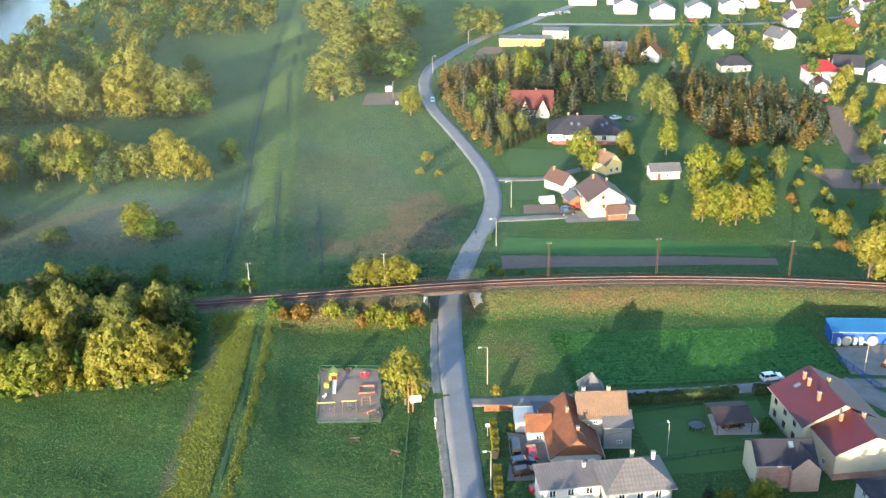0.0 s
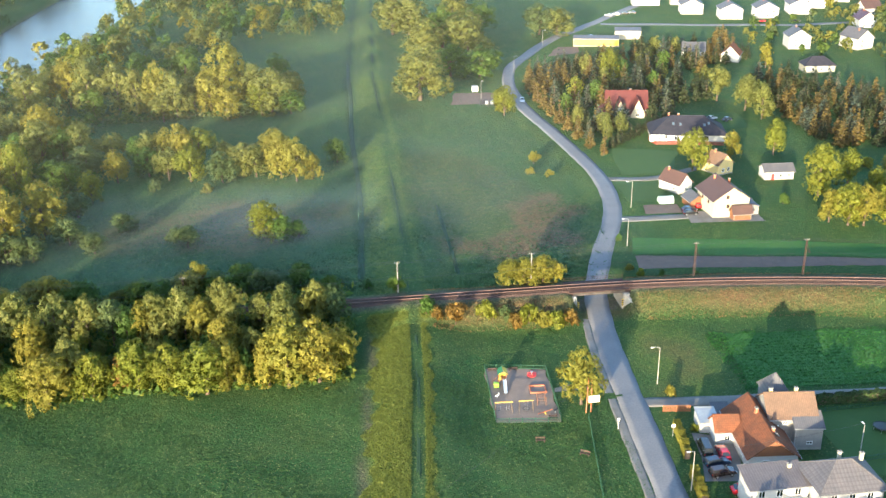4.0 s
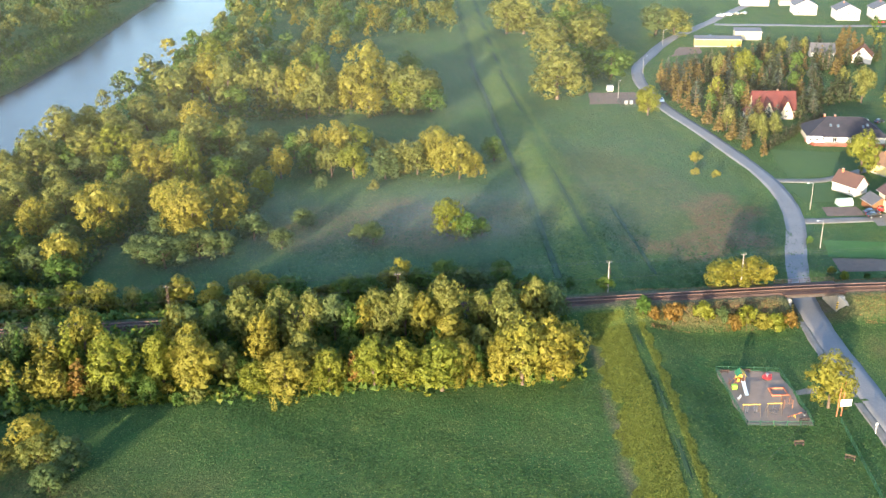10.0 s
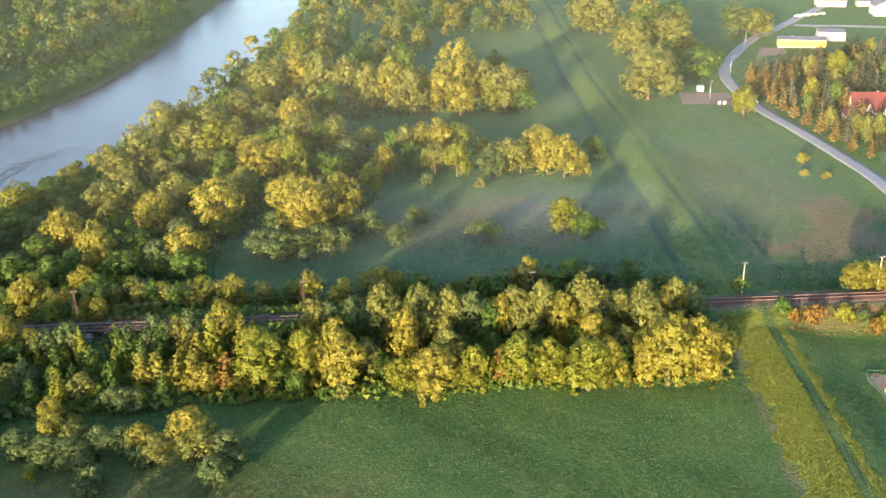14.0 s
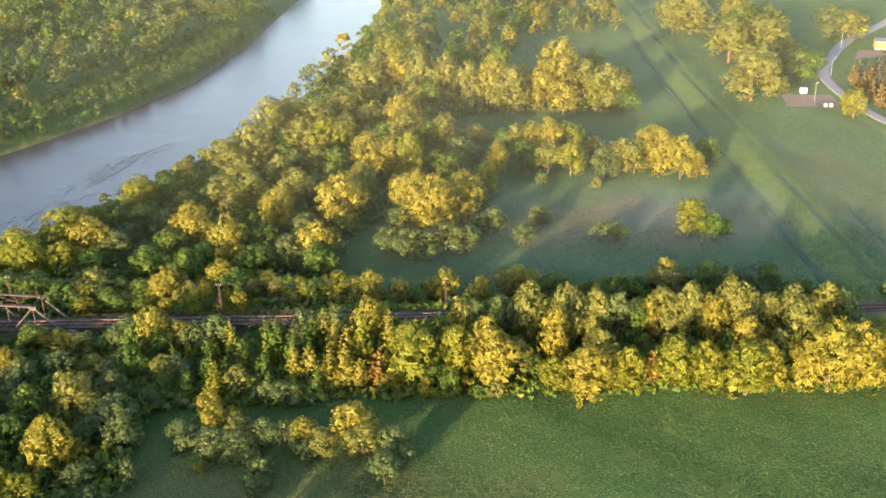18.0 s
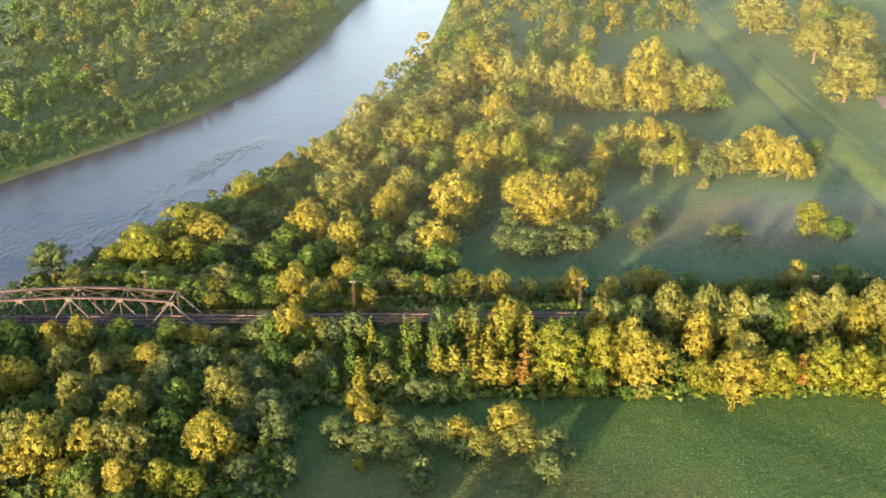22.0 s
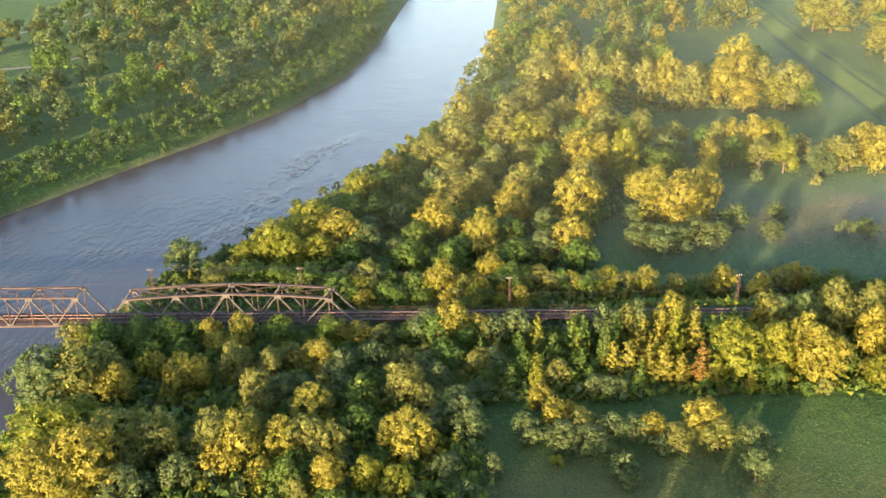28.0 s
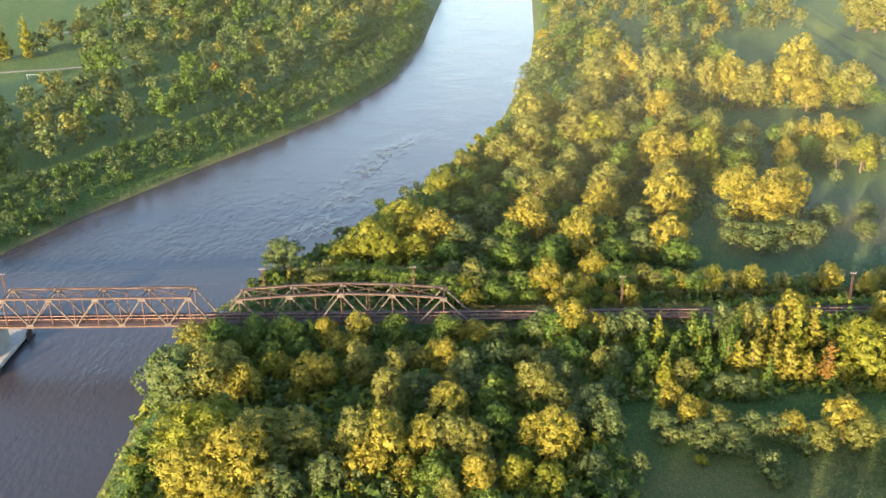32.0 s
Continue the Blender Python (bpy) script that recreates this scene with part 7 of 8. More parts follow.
tower(-1.0, 172.5)
swing(-2.6, 162.2, 3.0, False)
swing(1.7, 162.0, 2.4, True)
e = empty("carousel", 5.3, 174.4, float(height(5, 174)) + 0.06)
tagged(e, "round red playground carousel with handrails", "carousel", "playground equipment")
bm = B()
rod(bm, (0, 0, 0.12), (0, 0, 0.24), 0.95, 0.95, 20)
part("disc", bm, REDP, e)
bm = B()
rod(bm, (0, 0, 0.2), (0, 0, 0.9), 0.06, 0.06, 8)
rod(bm, (0, 0, 0.86), (0, 0, 0.92), 0.3, 0.3, 12)
part("hub", bm, GALV, e)
for i in range(4):
    a = i * math.pi / 2
    bm = B()
    rod(bm, (0.85 * math.cos(a), 0.85 * math.sin(a), 0.2), (0.85 * math.cos(a), 0.85 * math.sin(a), 0.8), 0.04, 0.04, 6)
    rod(bm, (0.85 * math.cos(a), 0.85 * math.sin(a), 0.8), (0.2 * math.cos(a), 0.2 * math.sin(a), 0.8), 0.04, 0.04, 6)
    part("handrail", bm, REDP, e)
e = empty("sandbox", 5.4, 169.0, float(height(5, 169)) + 0.06, -4)
tagged(e, "square timber sandbox with plank rim", "sandbox", "playground equipment")
for a, b in (((-1.5, -1.3), (1.5, -1.3)), ((1.5, -1.3), (1.5, 1.3)), ((1.5, 1.3), (-1.5, 1.3)), ((-1.5, 1.3), (-1.5, -1.3))):
    bm = B()
    beam(bm, (*a, 0.15), (*b, 0.15), 0.22, 0.3)
    part("rim_board", bm, BRICK_CH, e)
e = empty("climbing_frame", 5.0, 164.0, float(height(5, 164)) + 0.06, -4)
tagged(e, "small cube climbing frame of wooden bars", "climbing frame", "playground equipment")
for sx in (-0.8, 0.8):
    for sy in (-0.8, 0.8):
        bm = B()
        beam(bm, (sx, sy, 0), (sx, sy, 1.9), 0.09)
        part("post", bm, WOOD, e)
for z in (0.6, 1.2, 1.85):
    for a, b in (((-0.8, -0.8), (0.8, -0.8)), ((0.8, -0.8), (0.8, 0.8)), ((0.8, 0.8), (-0.8, 0.8)), ((-0.8, 0.8), (-0.8, -0.8))):
        bm = B()
        beam(bm, (*a, z), (*b, z), 0.05)
        part("bar", bm, BLACK if z < 1 else WOOD, e)
e = empty("seesaw", 5.0, 160.3, float(height(5, 160)) + 0.06, 12)
tagged(e, "wooden seesaw with black handles", "seesaw", "playground equipment")
bm = B()
beam(bm, (-1.5, 0, 0.35), (1.5, 0, 0.75), 0.22, 0.08)
part("plank", bm, BRICK_CH, e)
bm = B()
beam(bm, (0, -0.3, 0), (0, 0, 0.52), 0.1)
beam(bm, (0, 0.3, 0), (0, 0, 0.52), 0.1)
part("stand", bm, YELLOW, e)
for s in (-1.15, 1.15):
    bm = B()
    rod(bm, (s, -0.22, 0.55 + s * 0.13 + 0.25), (s, 0.22, 0.55 + s * 0.13 + 0.25), 0.035, 0.035, 6)
    rod(bm, (s, 0, 0.55 + s * 0.13), (s, 0, 0.55 + s * 0.13 + 0.25), 0.03, 0.03, 6)
    part("handle", bm, BLACK, e)
for x, y, c in ((-2.9, 167.4, WHITEP), (7.0, 160.5, BLACK)):
    e = empty("spring_rider", x, y, float(height(x, y)) + 0.06, 30)
    tagged(e, "small spring rider on a coil", "spring rider", "playground equipment")
    bm = B()
    rod(bm, (0, 0, 0), (0, 0, 0.4), 0.12, 0.1, 8)
    part("spring", bm, GALV, e)
    bm = B()
    box(bm, -0.45, -0.12, 0.4, 0.4, 0.12, 0.7, bevel=0.06)
    box(bm, 0.25, -0.08, 0.6, 0.45, 0.08, 1.0, bevel=0.04)
    part("body", bm, c, e)


def bench(x, y, rz, group="park benches", label="dark wooden picnic bench on the grass"):
    e = empty("bench", x, y, float(height(x, y)), rz)
    tagged(e, label, "bench", group)
    for k in range(3):
        bm = B()
        box(bm, -0.9, -0.22 + k * 0.15, 0.42, 0.9, -0.09 + k * 0.15, 0.47)
        part("seat_board", bm, SLEEPER, e)
    for k in range(2):
        bm = B()
        box(bm, -0.9, 0.26, 0.6 + k * 0.18, 0.9, 0.3, 0.73 + k * 0.18)
        part("back_board", bm, SLEEPER, e)
    for s in (-0.7, 0.7):
        bm = B()
        box(bm, s - 0.06, -0.22, -0.1, s + 0.06, 0.28, 0.42)
        box(bm, s - 0.05, 0.22, 0.42, s + 0.05, 0.27, 0.95)
        part("support", bm, SLEEPER, e)


bench(2.2, 151.6, -6)
bench(9.0, 146.4, -30)
bench(-2.2, 177.6, 175, label="brown wooden bench by the playground fence")
bench(2.0, 177.2, 175, label="brown wooden bench by the playground fence")
bench(6.0, 158.3, -4, label="dark wooden bench by the playground fence")


# ---- lamps, poles, signs ----
def street_lamp(x, y, h, rz, label="grey steel street lamp beside the road", arm=1.3):
    e = empty("street_lamp", x, y, float(height(x, y)), rz)
    tagged(e, label, "street lamp", "street lamps")
    bm = B()
    rod(bm, (0, 0, -0.4), (0, 0, h), 0.11, 0.06, 8)
    part("pole", bm, CONCRETE, e)
    bm = B()
    rod(bm, (0, 0, h - 0.05), (arm * 0.6, 0, h + 0.12), 0.045, 0.04, 6)
    rod(bm, (arm * 0.6, 0, h + 0.12), (arm, 0, h + 0.12), 0.04, 0.04, 6)
    part("arm", bm, GALV, e)
    bm = B()
    box(bm, arm - 0.1, -0.14, h + 0.04, arm + 0.55, 0.14, h + 0.18, bevel=0.04)
    lh = part("lamp_head", bm, WHITEP, e)
    bm = B()
    box(bm, arm, -0.1, h + 0.015, arm + 0.45, 0.1, h + 0.045)
    part("diffuser", bm, GALV, lh)


street_lamp(29.2, 168, 8.2, 180)
street_lamp(43.2, 235.4, 7.6, 180)
street_lamp(52.6, 263, 7.8, 180)
street_lamp(23.9, 134.2, 7.6, 180, arm=0.8)
street_lamp(56.0, 139.3, 6.6, 90, "slim grey lamp post on the garden edge", 0.4)
street_lamp(103.8, 160, 6.6, 120, "grey lamp post in the machinery yard", 0.5)
street_lamp(50.5, 432, 7.5, 20)
street_lamp(75, 486, 7.5, 20)
e = empty("notice_board", 13.2, 159.6, float(height(13, 159)))
tagged(e, "white notice board between two slanting timber poles", "sign")
for s, tp in ((-0.55, 0.4), (0.35, -0.1)):
    bm = B()
    rod(bm, (s, 0, -0.3), (s + tp * 0.5, 0, 7.2), 0.11, 0.08, 7)
    part("pole", bm, BRICK_CH, e, "orange-brown timber pole")
bm = B()
box(bm, -0.2, -0.2, 2.2, 1.9, -0.12, 3.6)
bd = part("board", bm, WHITEP, e)
bm = B()
for k in range(3):
    box(bm, 0.0, -0.215, 2.45 + k * 0.36, 1.7 - 0.3 * (k % 2), -0.2, 2.6 + k * 0.36)
part("lettering_bar", bm, GALV, bd)
e = empty("route_post", 17.0, 153.4, float(height(17, 153)))
tagged(e, "small white roadside marker post", "post")
bm = B()
rod(bm, (0, 0, -0.2), (0, 0, 2.2), 0.06, 0.06, 8)
part("pole", bm, WHITEP, e)
bm = B()
box(bm, -0.2, -0.08, 1.8, 0.2, -0.05, 2.3)
part("plate", bm, WHITEP, e)
e = empty("mailbox_sign", 26.0, 149.6, float(height(26, 149)))
tagged(e, "white round-cornered sign on a short post", "sign")
bm = B()
rod(bm, (0, 0, -0.2), (0, 0, 2.4), 0.04, 0.04, 6)
part("pole", bm, GALV, e)
bm = B()
box(bm, -0.35, -0.06, 2.0, 0.35, 0.0, 2.6, bevel=0.02)
part("plate", bm, WHITEP, e)
wire([(13.2, 159.6, 7.4), (-40, 110, 9), ], label="thin dark cable from the timber poles", sag=1.0)
wire([(23.9, 134.2, 7.8), (56, 139.3, 6.8)], label="thin dark cable between lamp posts", sag=0.6)


# ---- cars ----
def paint(name, c, rough=0.25):
    m, nt, bs = mat_base(name)
    oi = noise_fac(nt, 1.5, 4, 0.4, 0.8)
    col = mixc(nt, oi, c, tuple(v * 0.8 + 0.01 for v in c))
    nt.links.new(col, bs.inputs["Base Color"])
    bs.inputs["Roughness"].default_value = rough
    bs.inputs["Coat Weight"].default_value = 0.6
    return m


CAR_PAINTS = {"white": paint("white_car_paint", (0.72, 0.72, 0.72)), "black": paint("black_car_paint", (0.018, 0.018, 0.02)), "red": paint("red_car_paint", (0.45, 0.015, 0.02)), "brown": paint("dark_brown_car_paint", (0.035, 0.02, 0.018)), "blue": paint("dark_blue_car_paint", (0.02, 0.03, 0.055)), "silver": paint("silver_car_paint", (0.40, 0.41, 0.42))}
LAMP_RED, LAMP_CLEAR = plain("tail_lamp_red", (0.35, 0.01, 0.01), 0.2), plain("head_lamp_clear", (0.7, 0.7, 0.7), 0.1)
TYRE = plain("tyre_rubber", (0.02, 0.02, 0.02), 0.9)
PROFILES = {
    "saloon": ([(-2.15, 0.3), (-2.2, 0.62), (-2.1, 0.9), (-1.55, 0.98), (1.0, 0.98), (1.9, 0.82), (2.15, 0.62), (2.15, 0.3)], [(-1.75, 0.97), (-1.2, 1.42), (0.1, 1.46), (1.0, 0.97)]),
    "estate": ([(-2.25, 0.3), (-2.3, 0.7), (-2.25, 1.0), (1.0, 1.0), (1.95, 0.86), (2.25, 0.62), (2.25, 0.3)], [(-2.2, 0.99), (-2.0, 1.5), (0.1, 1.54), (1.05, 0.99)]),
    "van": ([(-2.5, 0.3), (-2.55, 1.0), (-2.5, 1.15), (1.6, 1.12), (2.3, 1.0), (2.5, 0.65), (2.5, 0.3)], [(-2.5, 1.12), (-2.42, 1.95), (1.0, 1.98), (1.75, 1.1)]),
}


def loft(bm, prof, half, inset):
    """A body from a side profile: full width low down, drawn in at the top."""
    zs = [p[1] for p in prof]
    z0, z1 = min(zs), max(zs)
    rows = []
    for s in (-1, 1):
        rows.append([bm.verts.new((x, s * (half - inset * ((z - z0) / (z1 - z0)) ** 2), z)) for x, z in prof])
    n = len(prof)
    for i in range(n):
        bm.faces.new((rows[0][i], rows[0][(i + 1) % n], rows[1][(i + 1) % n], rows[1][i]))
    bm.faces.new(rows[0][::-1])
    bm.faces.new(rows[1])
    bmesh.ops.recalc_face_normals(bm, faces=bm.faces)
    bmesh.ops.bevel(bm, geom=list(bm.edges), offset=0.05, segments=2, affect="EDGES")


def car(x, y, rz, shape, colour, label, z=None, group="parked cars"):
    e = empty("car", x, y, (float(height(x, y)) if z is None else z) + 0.1, rz)
    tagged(e, label, "car", group)
    body, cab = PROFILES[shape]
    bm = B()
    loft(bm, body, 0.88, 0.08)
    part("body", bm, CAR_PAINTS[colour], e, smooth=False)
    bm = B()
    loft(bm, cab, 0.78, 0.14)
    part("cabin_glass", bm, GLASS, e)
    top = max(p[1] for p in cab)
    fx, bx = cab[2][0], cab[1][0]
    bm = B()
    box(bm, bx + 0.05, -0.62, top - 0.02, fx, 0.62, top + 0.03, bevel=0.02)
    for s in (-1, 1):
        beam(bm, (cab[0][0] + 0.06, s * 0.72, cab[0][1]), (bx + 0.05, s * 0.62, top), 0.07)
        beam(bm, (cab[3][0] - 0.06, s * 0.72, cab[3][1]), (fx, s * 0.62, top), 0.07)
        beam(bm, ((bx + fx) / 2, s * 0.76, cab[0][1]), ((bx + fx) / 2, s * 0.64, top), 0.08)
    part("roof", bm, CAR_PAINTS[colour], e)
    for wx in (-1.35, 1.35):
        for s in (-1, 1):
            bm = B()
            rod(bm, (wx, s * 0.68, 0.22), (wx, s * 0.9, 0.22), 0.32, 0.32, 14)
            w = part("wheel", bm, TYRE, e)
            bm = B()
            rod(bm, (wx, s * 0.88, 0.22), (wx, s * 0.915, 0.22), 0.2, 0.18, 10)
            part("rim", bm, GALV, w)
    L = body[-1][0]
    for s in (-1, 1):
        bm = B()
        box(bm, L - 0.12, s * 0.66 - 0.16, 0.58, L + 0.02, s * 0.66 + 0.16, 0.72, bevel=0.02)
        part("headlight", bm, LAMP_CLEAR, e)
        bm = B()
        box(bm, -L - 0.05, s * 0.68 - 0.12, 0.68, -L + 0.1, s * 0.68 + 0.12, 0.86, bevel=0.02)
        part("tail_light", bm, LAMP_RED, e)
        bm = B()
        box(bm, fx + 0.5, s * 0.92 - 0.08, 0.98, fx + 0.62, s * 0.92 + 0.08, 1.1, bevel=0.02)
        part("wing_mirror", bm, BLACK, e)
    bm = B()
    box(bm, L, -0.26, 0.4, L + 0.025, 0.26, 0.5)
    part("number_plate", bm, WHITEP, e)
    return e


car(30.1, 144.6, 84, "van", "black", "dark minivan with a glass roof parked in the yard")
car(32.7, 142.8, 86, "saloon", "red", "small red hatchback parked in the yard")
car(30.6, 140.2, 8, "estate", "blue", "dark blue estate car parked in the yard")
car(30.5, 137.4, 6, "estate", "brown", "dark brown estate car parked on the drive")
car(32.2, 132.4, 0, "saloon", "red", "red car parked beside the white house")
car(84.8, 160.6, 6, "estate", "white", "white estate car parked on the verge")
car(70.6, 146.2, 4, "estate", "brown", "dark brown car under the carport")
car(67.0, 254.4, 4, "saloon", "black", "black saloon parked by the yellow house")
car(67.6, 257.0, 4, "saloon", "blue", "dark saloon parked by the yellow house")
car(71.0, 260.4, 90, "estate", "red", "red car under the wooden garage roof")
car(108, 345.5, 20, "saloon", "white", "white car on the bungalow lawn")
car(113, 343, 30, "saloon", "blue", "dark blue car on the bungalow lawn")
car(102.5, 497, 70, "van", "white", "white delivery van in the car park")
for i, c in enumerate(("blue", "silver", "red", "black")):
    car(98 + i * 1.2, 491 + i * 3.0, 160, "saloon", c, "car standing in the warehouse car park")
for i, c in enumerate(("silver", "white", "black", "blue")):
    car(128 + i * 5.2, 556 + i * 2.0, 150, "saloon", c, "car standing by the village street")
car(203, 521, 5, "saloon", "red", "red car by the terraced houses")
car(221, 518, 5, "saloon", "black", "black car by the terraced houses")
car(44.6, 383.5, -96, "saloon", "white", "white saloon car on the winding road")


# ---- yard things ----
def carport():
    e = empty("carport", 70.4, 147.2, float(height(70, 147)), -2)
    tagged(e, "open timber carport with a dark brown roof", "carport")
    for sx in (-3.2, 3.2):
        for sy in (-3.0, 3.0):
            bm = B()
            beam(bm, (sx, sy, -0.2), (sx, sy, 2.5), 0.16)
            part("post", bm, WOOD, e)
    for q in ([(-3.7, -3.6, 2.5), (3.7, -3.6, 2.5), (3.5, 0.6, 3.5), (-3.5, 0.6, 3.5)], [(3.7, 3.6, 2.6), (-3.7, 3.6, 2.6), (-3.5, 0.6, 3.5), (3.5, 0.6, 3.5)]):
        bm = B()
        slab(bm, q, 0.14)
        part("roof", bm, TILE_DARKBR, e)
    for sy in (-3.0, 3.0):
        bm = B()
        beam(bm, (-3.4, sy, 2.45), (3.4, sy, 2.45), 0.14, 0.2)
        part("beam", bm, WOOD, e)


carport()
e = empty("trampoline", 64.2, 146.8, float(height(64, 146)))
tagged(e, "round black garden trampoline on the lawn", "trampoline")
bm = B()
rod(bm, (0, 0, 0.68), (0, 0, 0.72), 1.35, 1.35, 24)
part("mat", bm, BLACK, e)
bm = B()
for i in range(24):
    a, b = 2 * math.pi * i / 24, 2 * math.pi * (i + 1) / 24
    rod(bm, (1.5 * math.cos(a), 1.5 * math.sin(a), 0.7), (1.5 * math.cos(b), 1.5 * math.sin(b), 0.7), 0.06, 0.06, 5)
part("rim", bm, BLACK, e)
for i in range(6):
    a = 2 * math.pi * i / 6
    bm = B()
    rod(bm, (1.5 * math.cos(a), 1.5 * math.sin(a), 0), (1.5 * math.cos(a), 1.5 * math.sin(a), 0.7), 0.04, 0.04, 5)
    part("leg", bm, GALV, e)
house("small white garden shed with a pale grey roof", 33.2, 152.2, -6, 3.4, 4.4, 2.2, 2.6, PLASTER_W, GALV, style="shed", over=0.15, name="shed", plinth=False, door=("S", 0.4, 0.9, 1.9, WHITEP))
house("small dark lean-to store behind the shed", 36.8, 154.8, -6, 3.2, 3.0, 1.9, 2.3, WOOD, TILE_ANTH, style="shed", over=0.1, name="shed", plinth=False)
house("long blue metal machine shed with a light blue roof", 116.4, 172.2, -11, 26, 4.6, 2.7, 3.3, BLUEP, ribbed("light_blue_sheet_roof", (0.03, 0.13, 0.30), (0.026, 0.11, 0.26), 0.4, "X", 0.5, 0.04), style="shed", over=0.2, name="shed", plinth=False)


def glasshouse(x, y, rz, w, d, label, mat):
    e = empty("greenhouse", x, y, float(height(x, y)), rz)
    tagged(e, label, "greenhouse")
    bm = B()
    rows = []
    for xx in np.linspace(-w / 2, w / 2, 7):
        rows.append([bm.verts.new((xx, d / 2 * math.cos(a), 1.9 * math.sin(a))) for a in np.linspace(0, math.pi, 11)])
    for a, b in zip(rows, rows[1:]):
        for i in range(10):
            bm.faces.new((a[i], a[i + 1], b[i + 1], b[i]))
    bm.faces.new(rows[0])
    bm.faces.new(rows[-1][::-1])
    part("cover", bm, mat, e)
    for xx in np.linspace(-w / 2, w / 2, 5):
        bm = B()
        ps = [(xx, (d / 2 + 0.02) * math.cos(a), 1.93 * math.sin(a)) for a in np.linspace(0, math.pi, 11)]
        for p, q in zip(ps, ps[1:]):
            rod(bm, p, q, 0.04, 0.04, 5)
        part("hoop", bm, GALV, e)


FOIL = plain("pale_green_foil", (0.38, 0.50, 0.42), 0.4)
glasshouse(63.6, 265.4, 0, 4.2, 2.8, "small pale green foil greenhouse beside the beds", FOIL)
glasshouse(176, 338, 20, 5.0, 3.2, "small green foil tunnel on the field's edge", FOIL)
glasshouse(190, 300, 20, 3.6, 2.6, "small grey foil tunnel in the gardens", FOIL)


def big_tyre(x, y, rz):
    e = empty("tractor_tyre", x, y, float(height(x, y)) + 0.06, rz)
    tagged(e, "large grey worn tractor tyre leaning on the shed", "tyre", "tractor tyres")
    bm = B()
    n, m_ = 20, 8
    rings = [[bm.verts.new(((0.85 + 0.32 * math.cos(b)) * math.cos(a), 0.3 * math.sin(b), 1.15 + (0.85 + 0.32 * math.cos(b)) * math.sin(a))) for b in [2 * math.pi * j / m_ for j in range(m_)]] for a in [2 * math.pi * i / n for i in range(n)]]
    for i in range(n):
        for j in range(m_):
            bm.faces.new((rings[i][j], rings[(i + 1) % n][j], rings[(i + 1) % n][(j + 1) % m_], rings[i][(j + 1) % m_]))
    part("tread", bm, PLASTER_G, e, smooth=True)
    bm = B()
    rod(bm, (0, -0.1, 1.15), (0, 0.1, 1.15), 0.6, 0.6, 16)
    part("rim", bm, CONCRETE, e)


big_tyre(105.8, 171.0, -10)
big_tyre(111.0, 170.0, -10)
for x, y, w in ((107.6, 171.0, 0.8), (108.9, 170.8, 0.8), (104.4, 171.4, 0.5)):
    e = empty("water_tank", x, y, float(height(x, y)) + 0.06, -10)
    tagged(e, "white plastic tank in a pallet cage", "tank", "white tanks")
    bm = B()
    box(bm, -w / 2, -0.5, 0.15, w / 2, 0.5, 1.7, bevel=0.08)
    part("tank", bm, WHITEP, e)
    bm = B()
    box(bm, -w / 2 - 0.05, -0.55, 0, w / 2 + 0.05, 0.55, 0.14)
    part("pallet", bm, WOOD, e)
    bm = B()
    for k in range(3):
        for s in (-1, 1):
            beam(bm, (-w / 2 - 0.03, s * 0.54, 0.3 + k * 0.6), (w / 2 + 0.03, s * 0.54, 0.3 + k * 0.6), 0.04)
    part("cage", bm, GALV, e)


def tractor():
    e = empty("excavator", 112.5, 162.5, float(height(112, 162)) + 0.06, 20)
    tagged(e, "orange wheeled excavator parked in the yard", "excavator")
    bm = B()
    box(bm, -1.6, -0.8, 0.6, 1.4, 0.8, 1.5, bevel=0.1)
    part("body", bm, BRICK_CH, e, "orange body")
    bm = B()
    box(bm, 0.0, -0.7, 1.5, 1.1, 0.7, 2.7, bevel=0.08)
    part("cab", bm, GLASS, e)
    bm = B()
    box(bm, -0.05, -0.75, 2.7, 1.15, 0.75, 2.8)
    part("roof", bm, BRICK_CH, e)
    for sx, r in ((-1.1, 0.6), (1.1, 0.5)):
        for s in (-1, 1):
            bm = B()
            rod(bm, (sx, s * 0.75, r), (sx, s * 1.1, r), r, r, 14)
            w = part("wheel", bm, TYRE, e)
            bm = B()
            rod(bm, (sx, s * 1.08, r), (sx, s * 1.14, r), r * 0.55, r * 0.5, 10)
            part("rim", bm, YELLOW, w)
    bm = B()
    beam(bm, (-1.5, 0, 1.4), (-3.2, 0, 2.8), 0.3, 0.35)
    beam(bm, (-3.2, 0, 2.8), (-4.3, 0, 1.1), 0.25, 0.3)
    part("boom", bm, BRICK_CH, e)
    bm = B()
    box(bm, -4.7, -0.5, 0.3, -3.9, 0.5, 1.1, bevel=0.12)
    part("bucket", bm, RUST, e)


